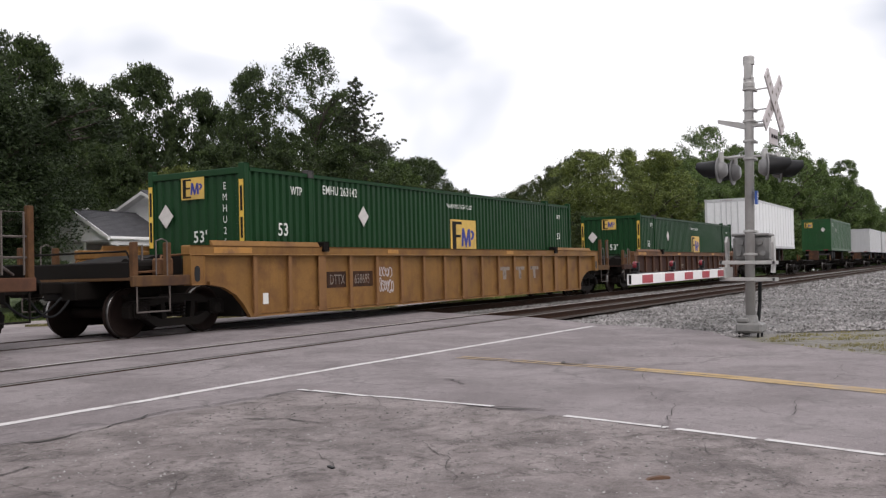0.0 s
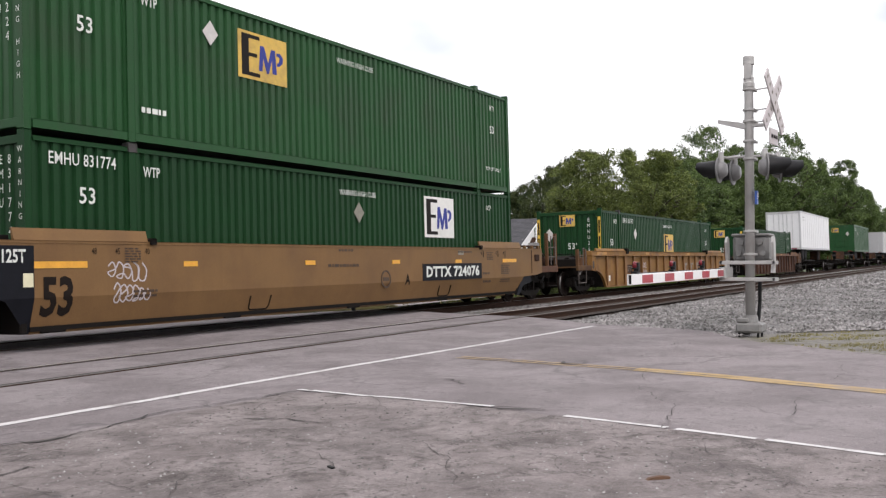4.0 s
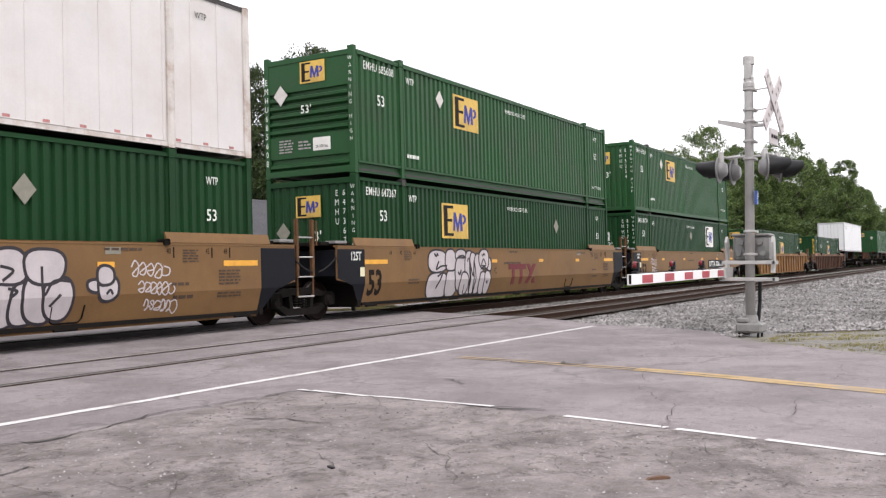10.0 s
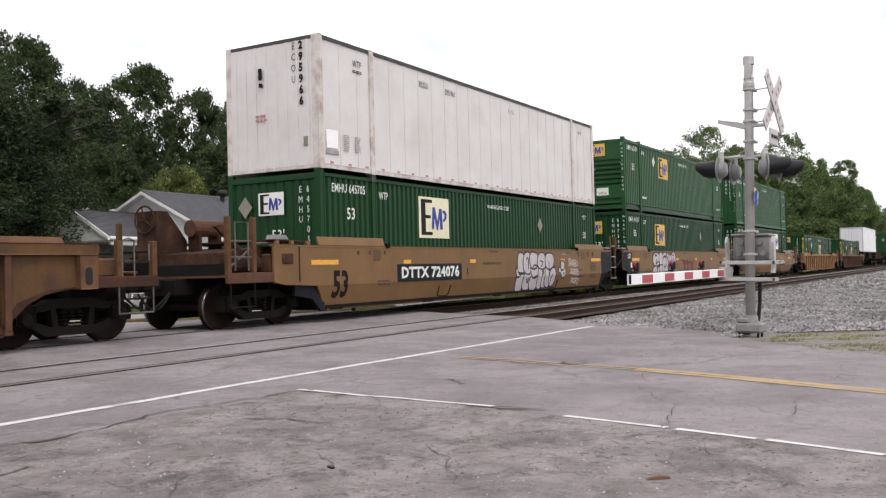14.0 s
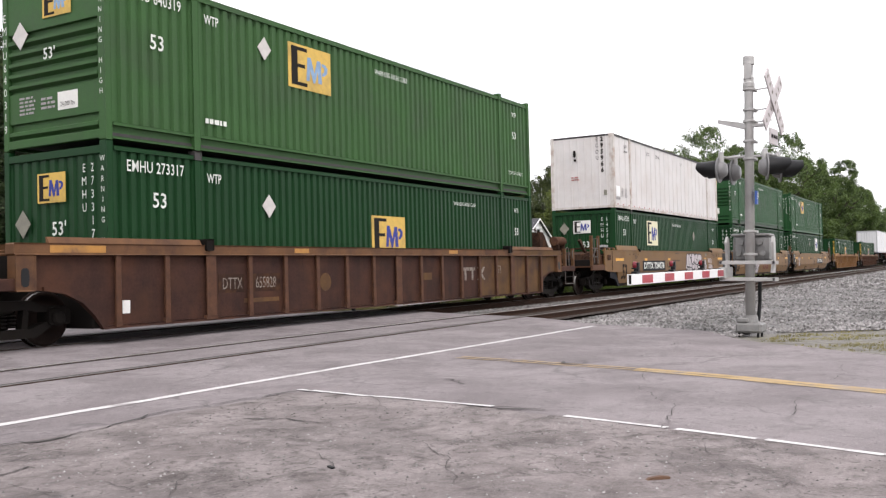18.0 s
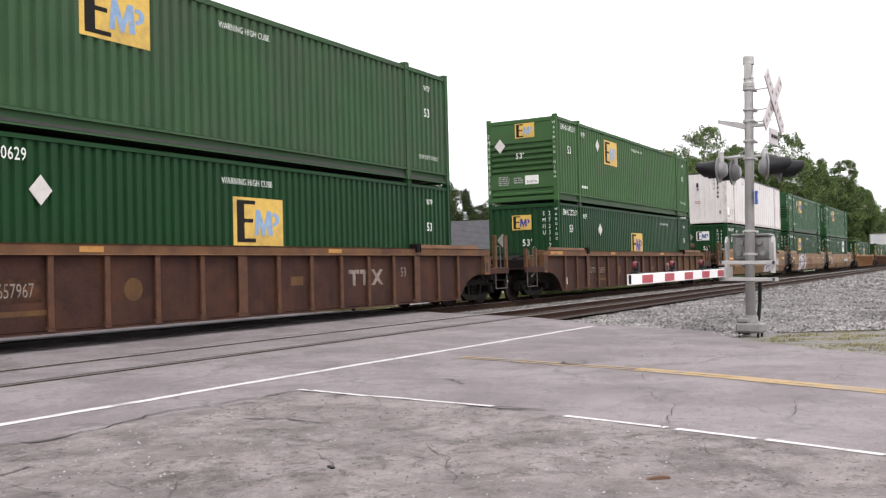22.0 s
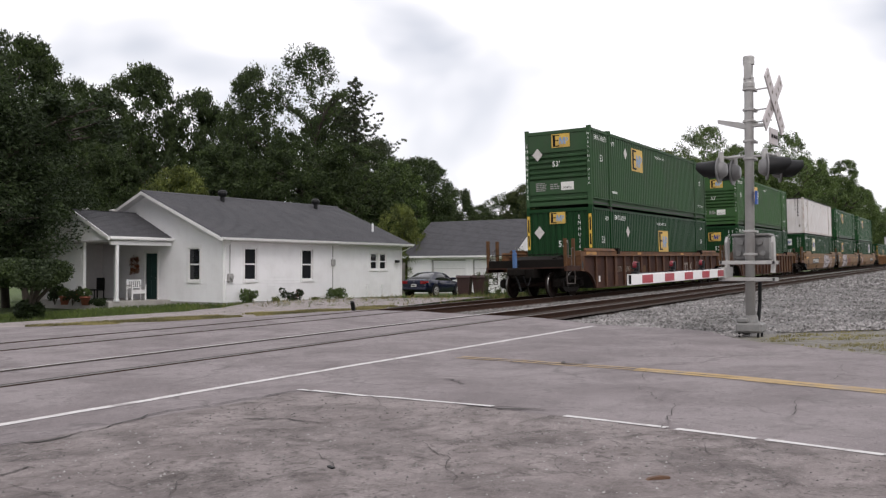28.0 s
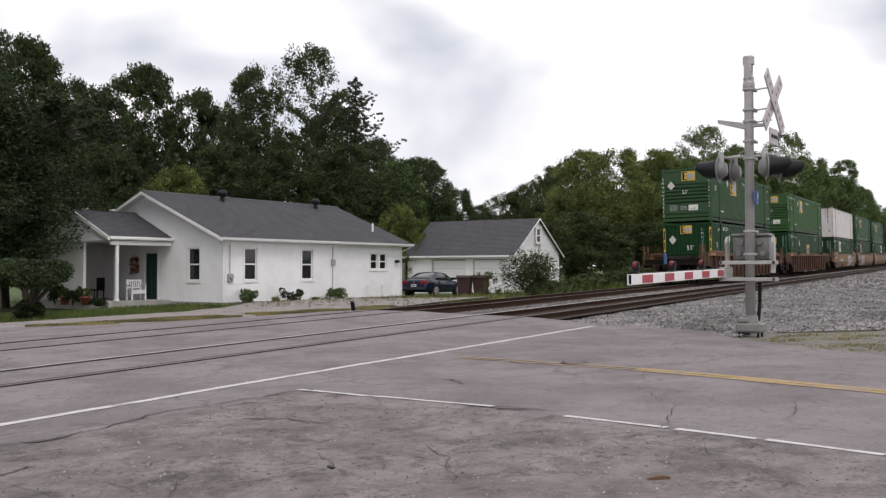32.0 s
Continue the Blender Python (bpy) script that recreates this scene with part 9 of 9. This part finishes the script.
def make_tree(seed, height, spread, n_clumps, leaves, leaf, bare=0.28, shape="round", open_=0.0):
    """A tapered trunk with forking limbs, and a crown of many small leaves in uneven clumps. Returns wood and leaf shapes."""
    rng = random.Random(seed)
    wood = Shape()
    tips = []

    def limb(p, d, length, r, level):
        n = 3
        q = Vector(p)
        v = Vector(d)
        for i in range(n):
            v = (v + Vector((rng.gauss(0, 0.13), rng.gauss(0, 0.13), rng.gauss(0.03, 0.06)))).normalized()
            e = q + v * (length / n)
            r2 = r * (1 - 0.22 * (i + 1) / n)
            wood.tube(q, e, r * (1 - 0.22 * i / n), r2, 7 if level < 2 else 5, False)
            q = e
            if level >= 1 and rng.random() < 0.8:
                tips.append((Vector(q), level))
        if level < 3:
            for _ in range(rng.randint(2, 4) if level else rng.randint(5, 7)):
                t = rng.uniform(0, 6.28)
                up = rng.uniform(0.25, 0.9) if shape != "cone" else rng.uniform(-0.1, 0.35)
                side = Vector((math.cos(t), math.sin(t), 0))
                limb(q - v * length * rng.uniform(0, 0.45), (v * up + side * rng.uniform(0.5, 1.0)).normalized(), length * rng.uniform(0.5, 0.78), r * 0.5, level + 1)
        else:
            tips.append((Vector(q), level))

    r0 = 0.022 * height
    if shape == "cone":
        wood.tube((0, 0, -0.4), (0, 0, height * 0.98), r0, 0.02, 8, False)
    else:
        limb((0, 0, -0.4), (rng.gauss(0, 0.04), rng.gauss(0, 0.04), 1), height * 0.42, r0, 0)
    # clumps: at limb tips, plus a lobed outline
    cl = []
    lobes = [(rng.uniform(0, 6.28), rng.uniform(bare, 1.0), rng.uniform(0.75, 1.15)) for _ in range(7)]
    if shape == "cone":
        # whorls of long drooping boughs with upturned tips and gaps of sky between them
        n_boughs = 120
        for i in range(n_boughs):
            u = bare + (0.985 - bare) * ((i + rng.random()) / n_boughs) ** 0.9
            t = i * 2.4 + rng.uniform(-0.5, 0.5)
            reach = spread * 0.5 * (1.0 - u) ** 0.8 * rng.uniform(0.45, 1.12) + 0.2
            sag = reach * rng.uniform(0.02, 0.22)
            out, across = Vector((math.cos(t), math.sin(t), 0)), Vector((-math.sin(t), math.cos(t), 0))
            n = max(5, int(reach / 0.2))
            for k in range(n + 1):
                q = (k + 0.4 * rng.random()) / n
                z = u * height - sag * math.sin(2.3 * q) + 0.30 * reach * max(0.0, q - 0.7)
                p = out * (reach * q) + Vector((0, 0, z))
                side = 0.9 * min(1.0, reach / 4) * math.sin(math.pi * min(1, q * 0.9 + 0.08)) * rng.uniform(-1, 1)
                cl.append((p + across * side + Vector((0, 0, rng.gauss(-0.08, 0.12))), rng.uniform(0.12, 0.24) * (1.15 - 0.5 * q)))
            wood.tube((0, 0, u * height), out * (reach * 0.6) + Vector((0, 0, u * height - sag)), 0.05 * (1.1 - u), 0.02, 5, False)
    for i in range(n_clumps if shape != "cone" else 0):
        for _ in range(40):
            u = rng.uniform(bare, 1.0)
            if shape == "cone":
                w = (1.02 - u) * 1.1
            elif shape == "tall":
                w = math.sin(math.pi * min(1, max(0, (u - bare * 0.5) / (1.03 - bare * 0.5)))) ** 0.6
            else:
                w = math.sin(math.pi * min(1, max(0, (u - bare * 0.6) / (1.02 - bare * 0.6)))) ** 0.5
            t = rng.uniform(0, 6.28)
            lob = 1 + 0.28 * sum(k * math.cos(t - a) * math.exp(-((u - z) / 0.16) ** 2) for a, z, k in lobes)
            rr = spread * 0.5 * w * lob * math.sqrt(rng.random()) ** (0.55)
            p = Vector((math.cos(t) * rr, math.sin(t) * rr, u * height))
            if open_ == 0 or noise.noise(p * 0.35 + Vector((seed, 0, 0))) > -0.12 - 0.2 * (1 - open_):
                break
        cl.append((p, rng.uniform(0.5, 1.15) * spread * 0.085))
    for p, lv in tips:
        if shape != "cone" and p.z > height * bare and rng.random() < 0.5:
            cl.append((p, rng.uniform(0.4, 0.9) * spread * 0.075))
    rs = np.random.RandomState(seed)
    per = max(4, leaves // len(cl))
    cen = np.repeat(np.array([tuple(p) for p, r in cl]), per, 0)
    rad = np.repeat(np.array([r for p, r in cl]), per)
    n = len(cen)
    off = rs.normal(size=(n, 3))
    off /= np.linalg.norm(off, axis=1)[:, None]
    off *= (rs.rand(n)[:, None] ** 0.5) * np.array([1.15, 1.15, 0.75])
    c = cen + off * rad[:, None]
    a = rs.normal(size=(n, 3)) * np.array([1, 1, 0.6]) + np.array([0, 0, -0.25])
    a /= np.linalg.norm(a, axis=1)[:, None]
    b = np.cross(a, rs.normal(size=(n, 3)))
    b /= np.linalg.norm(b, axis=1)[:, None]
    s = (leaf * rs.uniform(0.55, 1.35, n))[:, None]
    v = np.stack([c - a * s, c + b * s * 0.62 + a * s * 0.3, c + a * s - b * s * 0.3], 1).reshape(-1, 3)
    me = bpy.data.meshes.new("crown")
    me.vertices.add(3 * n)
    me.vertices.foreach_set("co", v.astype(np.float32).ravel())
    me.loops.add(3 * n)
    me.loops.foreach_set("vertex_index", np.arange(3 * n, dtype=np.int32))
    me.polygons.add(n)
    me.polygons.foreach_set("loop_start", np.arange(0, 3 * n, 3, dtype=np.int32))
    me.update(calc_edges=True)
    me.validate()
    return wood, me


TREES = {}
KINDS = {
    "broad": dict(seed=3, height=16, spread=12, n_clumps=420, leaves=52000, leaf=0.17, bare=0.13),
    "broad_b": dict(seed=9, height=16, spread=11, n_clumps=380, leaves=50000, leaf=0.17, bare=0.12),
    "tall": dict(seed=5, height=18, spread=9, n_clumps=330, leaves=42000, leaf=0.16, bare=0.16, shape="tall", open_=0.6),
    "airy": dict(seed=7, height=18, spread=10, n_clumps=170, leaves=23000, leaf=0.15, bare=0.25, shape="round"),
    "feather": dict(seed=12, height=15, spread=11, n_clumps=260, leaves=42000, leaf=0.18, bare=0.2, shape="round", open_=0.6),
    "cone": dict(seed=14, height=18, spread=26, n_clumps=0, leaves=60000, leaf=0.12, bare=0.04, shape="cone"),
    "overhang": dict(seed=21, height=14, spread=12, n_clumps=330, leaves=46000, leaf=0.12, bare=0.2),
    "bushy": dict(seed=17, height=8, spread=8, n_clumps=260, leaves=36000, leaf=0.13, bare=0.03),
}


def tree(kind, material, px, depth, top, width, label, base=None, turn=0):
    """Plants a tree so far from the road, across and up; its crown is scaled to its true height and spread."""
    k = KINDS[kind]
    if kind not in TREES:
        TREES[kind] = make_tree(**k)
    wood, me = TREES[kind]
    right = Vector((AIM.y, -AIM.x, 0)).normalized()
    ahead = Vector((AIM.x, AIM.y, 0)).normalized()
    p = EYE + ahead * depth + right * (px * depth)
    z = base if base is not None else (LEAN @ Vector((p.x, p.y, ground_h(p.x, p.y) - 0.1))).z
    h = EYE.z + top * depth - z
    sx = width * depth / k["spread"]
    t = thing("tree", pose(p.x, p.y, z, 0, 0, turn), label, "tree", "trees behind the tracks")
    S = Matrix.Diagonal((sx, sx, h / k["height"], 1))
    part("trunk", wood, BARK, t, "", S, True, ("wood", kind))
    part("crown", me, material, t, "", S, False, ("crown", kind))
    return t


DECID = "leafy green broad-crowned tree among other trees"
TALL = "tall dark green tree with gaps in its crown"
# across (from the view axis, per metre of depth), depth, top (per metre of depth), width (per metre of depth)
PLAN = [
    ("broad", LEAF_DARK, -0.035, 80, 0.118, 0.09, DECID, 222), ("broad_b", LEAF_MID, 0.232, 145, 0.115, 0.08, DECID, 11), ("broad", LEAF_MID, 0.30, 150, 0.125, 0.08, DECID, 21), ("broad_b", LEAF_MID, 0.345, 150, 0.125, 0.08, DECID, 31),
    ("broad", LEAF_MID, 0.39, 160, 0.12, 0.07, DECID, 41), ("broad_b", LEAF_MID, 0.425, 175, 0.10, 0.06, DECID, 51), ("broad", LEAF_MID, 0.268, 140, 0.12, 0.08, DECID, 61), ("broad", LEAF_MID, 0.46, 215, 0.085, 0.05, DECID, 71),
    ("overhang", LEAF_YEW, -0.508, 34.5, 0.21, 0.24, "dark spreading tree overhanging the porch", 40), ("broad", LEAF_DARK, -0.34, 98, 0.16, 0.12, DECID, 77), ("broad_b", LEAF_DARK, -0.23, 98, 0.17, 0.10, DECID, 177),
    ("broad", LEAF_DARK, -0.50, 58, 0.255, 0.15, DECID, 10), ("broad_b", LEAF_DARK, -0.452, 56, 0.248, 0.115, DECID, 60), ("broad", LEAF_YEW, -0.475, 44, 0.16, 0.17, DECID, 100),
    ("broad_b", LEAF_DARK, -0.405, 74, 0.203, 0.085, DECID, 140), ("feather", LEAF_DARK, -0.322, 80, 0.218, 0.10, "feathery green tree with layered sprays of leaves", 20),
    ("feather", LEAF_DARK, -0.263, 84, 0.19, 0.07, "feathery green tree with layered sprays of leaves", 120), ("broad_b", LEAF_DARK, -0.208, 78, 0.216, 0.08, TALL, 230),
    # broad LEAF_YEW tree at -0.60: added, mostly out of view, to shade the porch
    ("airy", LEAF_DARK, -0.142, 75, 0.242, 0.098, TALL, 200), ("cone", LEAF_SPRUCE, -0.096, 80, 0.212, 0.29, "dark green spruce with ragged drooping boughs", 75), ("broad", LEAF_YEW, -0.60, 37, 0.30, 0.29, DECID, 160), ("broad_b", LEAF_DARK, -0.375, 84, 0.195, 0.08, DECID, 15),
    ("broad", LEAF_OLIVE, 0.088, 138, 0.090, 0.05, DECID, 25), ("broad_b", LEAF_OLIVE, 0.120, 128, 0.110, 0.06, DECID, 35), ("broad", LEAF_OLIVE, 0.139, 105, 0.120, 0.05, DECID, 45),
    ("broad_b", LEAF_DARK, -0.018, 84, 0.118, 0.072, DECID, 33), ("broad", LEAF_DARK, 0.022, 96, 0.085, 0.05, DECID, 133),
    ("bushy", LEAF_LIGHT, -0.045, 62, 0.068, 0.055, "light green young tree behind the house", 10), ("bushy", LEAF_LIGHT, -0.29, 60, 0.108, 0.085, "light green young tree behind the house", 80),
    ("broad", LEAF_DARK, -0.37, 66, 0.135, 0.10, DECID, 210), ("broad_b", LEAF_DARK, -0.245, 70, 0.135, 0.10, DECID, 250), ("broad", LEAF_DARK, -0.175, 68, 0.14, 0.10, DECID, 300),
    ("broad_b", LEAF_DARK, -0.105, 70, 0.135, 0.10, DECID, 330), ("broad", LEAF_MID, -0.055, 76, 0.115, 0.08, DECID, 20), ("bushy", LEAF_DARK, -0.40, 60, 0.09, 0.1, DECID, 222),
    ("broad", LEAF_DARK, 0.075, 140, 0.082, 0.07, DECID, 60), ("broad_b", LEAF_DARK, 0.112, 135, 0.094, 0.05, DECID, 90), ("broad", LEAF_DARK, 0.04, 130, 0.068, 0.06, DECID, 190),
    ("broad_b", LEAF_WILLOW, 0.156, 92, 0.127, 0.085, "olive-green willowy tree beside the garage", 15), ("broad", LEAF_WILLOW, 0.198, 88, 0.128, 0.09, "olive-green tree beside the garage", 115), ("broad_b", LEAF_WILLOW, 0.236, 96, 0.128, 0.08, "olive-green tree beside the garage", 15),
    ("bushy", LEAF_OLIVE, 0.15, 76, 0.06, 0.09, DECID, 45), ("bushy", LEAF_DARK, 0.21, 84, 0.05, 0.09, DECID, 145), ("bushy", LEAF_DARK, 0.10, 72, 0.022, 0.05, DECID, 65),
    ("airy", LEAF_MID, 0.245, 118, 0.128, 0.06, TALL, 66), ("airy", LEAF_MID, 0.288, 122, 0.155, 0.075, TALL, 166), ("broad_b", LEAF_MID, 0.262, 108, 0.105, 0.08, DECID, 260),
    ("broad", LEAF_MID, 0.32, 120, 0.132, 0.08, DECID, 12), ("airy", LEAF_MID, 0.375, 128, 0.148, 0.06, TALL, 266), ("broad_b", LEAF_MID, 0.355, 124, 0.115, 0.075, DECID, 55),
    ("broad", LEAF_MID, 0.41, 140, 0.118, 0.06, DECID, 95), ("tall", LEAF_MID, 0.437, 165, 0.118, 0.05, TALL, 195), ("broad_b", LEAF_MID, 0.45, 170, 0.09, 0.05, DECID, 5),
    ("broad", LEAF_MID, 0.482, 250, 0.066, 0.05, DECID, 99), ("broad_b", LEAF_MID, 0.515, 330, 0.05, 0.06, DECID, 199), ("broad_b", LEAF_MID, 0.225, 100, 0.10, 0.07, DECID, 70),
    ("broad_b", LEAF_DARK, -0.118, 87, 0.176, 0.085, DECID, 28), ("broad", LEAF_DARK, -0.072, 89, 0.14, 0.065, DECID, 48),
    ("bushy", LEAF_DARK, 0.255, 98, 0.03, 0.07, DECID, 15), ("bushy", LEAF_DARK, 0.315, 112, 0.03, 0.08, DECID, 135), ("bushy", LEAF_DARK, 0.375, 127, 0.03, 0.08, DECID, 235),
    ("bushy", LEAF_DARK, 0.43, 148, 0.03, 0.06, DECID, 335), ("bushy", LEAF_DARK, 0.455, 178, 0.028, 0.05, DECID, 105),
    ("bushy", LEAF_MID, 0.28, 104, 0.06, 0.10, DECID, 85), ("bushy", LEAF_MID, 0.35, 118, 0.06, 0.10, DECID, 185), ("bushy", LEAF_MID, 0.41, 135, 0.055, 0.08, DECID, 285),
]
for kind, material, px, depth, top, width, label, turn in PLAN:
    tree(kind, material, px, depth, top, width, label, None, turn)

# the clipped yew at the lawn's edge: bare stem under a flat pad of foliage
yew = thing("clipped_yew", pose(18.05, 11.95, -0.20), "dark clipped yew with a flat pad crown at the lawn edge", "shrub")
rng_y = random.Random(2)
st = Shape()
for i in range(7):
    t = rng_y.uniform(0, 6.28)
    st.pipe([Vector((0.1 * math.cos(t), 0.1 * math.sin(t), -0.1)), Vector((0.25 * math.cos(t), 0.25 * math.sin(t), 0.6)), Vector((0.9 * math.cos(t), 0.9 * math.sin(t), 1.3))], 0.06, 6)
part("stems", st, BARK, yew)
pads = [ball(rng_y.uniform(-0.8, 0.8), rng_y.uniform(-0.8, 0.8), rng_y.uniform(1.2, 1.55), 0.72, 0.72, 0.34) for _ in range(22)]
part("foliage", leaf_cloud(24000, lambda r: r.choice(pads)(r), 0.048, 8), LEAF_DARK, yew)
part("foliage", leaf_cloud(2500, ball(0, 0, 0.25, 0.45, 0.45, 0.35), 0.06, 9), LEAF_YEW, yew)

# the wild shrub before the garage, with arching bare twigs on one side
bush = thing("wild_shrub", LEAN @ pose(38.6, 4.45, -0.45), "grey-green wild shrub with arching twigs by the track", "shrub")
rng_b = random.Random(6)
st = Shape()
cl = []
for i in range(46):
    t = rng_b.uniform(0, 6.28)
    reach = rng_b.uniform(0.5, 1.4)
    top = rng_b.uniform(1.1, 2.35) * (1.1 - 0.3 * reach)
    p = Vector((math.cos(t) * reach, math.sin(t) * reach, top))
    mid = Vector((p.x * 0.45, p.y * 0.45, top * 0.75))
    st.tube((0, 0, 0), mid, 0.018, 0.012, 5)
    st.tube(mid, p, 0.012, 0.004, 5)
    cl += [(p, 0.25), (mid.lerp(p, 0.6), 0.3), (mid, 0.3)]
for i in range(12):
    a = Vector((-0.6 - rng_b.random() * 1.2, 1.0 + rng_b.random() * 1.0, rng_b.uniform(0.3, 1.3)))
    st.tube((0, 0, 0.3), a * 0.6 + Vector((0, 0, 0.5)), 0.014, 0.009, 5)
    st.tube(a * 0.6 + Vector((0, 0, 0.5)), a, 0.009, 0.004, 5)
    cl.append((a, 0.12))
part("stems", st, BARK, bush)


def in_clump(r):
    p, k = r.choice(cl)
    return (p.x + r.gauss(0, k * 0.6), p.y + r.gauss(0, k * 0.6), p.z + r.gauss(0, k * 0.6))


for i in range(26):
    t = rng_b.uniform(0, 6.28)
    k = 1.15 * math.sqrt(rng_b.random())
    cl.append((Vector((math.cos(t) * k, math.sin(t) * k, rng_b.uniform(0.15, 0.9))), 0.26))
part("foliage", leaf_cloud(8500, in_clump, 0.046, 12), LEAF_OLIVE, bush)
for bx, by, rx, rz, sd in ((42.5, 5.2, 1.3, 0.5, 31), (46, 5.6, 1.6, 0.5, 32), (51, 6.2, 1.8, 0.6, 33), (57, 6.0, 2.0, 0.7, 34), (63, 6.5, 2.2, 0.8, 35)):
    s = shrub(LEAN @ pose(bx, by, -0.5), rx, rz, 3000, 0.085, LEAF_OLIVE, "low tangled green undergrowth beside the track", sd, 0, "undergrowth")
    s["group"] = "undergrowth by the track"


def motions():
    """The train rolls forwards along the far track; its wheels turn under it."""
    for ob, x0 in CONSIST:
        walk(ob, [(t, LEAN @ pose(x0 + s, 0, 0)) for t, s in S_ROWS])
    times = [0.1 * i for i in range(321)]
    ts, ss = [r[0] for r in S_ROWS], [r[1] for r in S_ROWS]
    turns = [math.degrees((float(np.interp(t, ts, ss)) - ss[0]) / 0.42) for t in times]
    for wheels, x in SPINNING:
        walk(wheels, [(t, pose(x, 0, 0.42, 0, a, 0)) for t, a in zip(times, turns)])


motions()
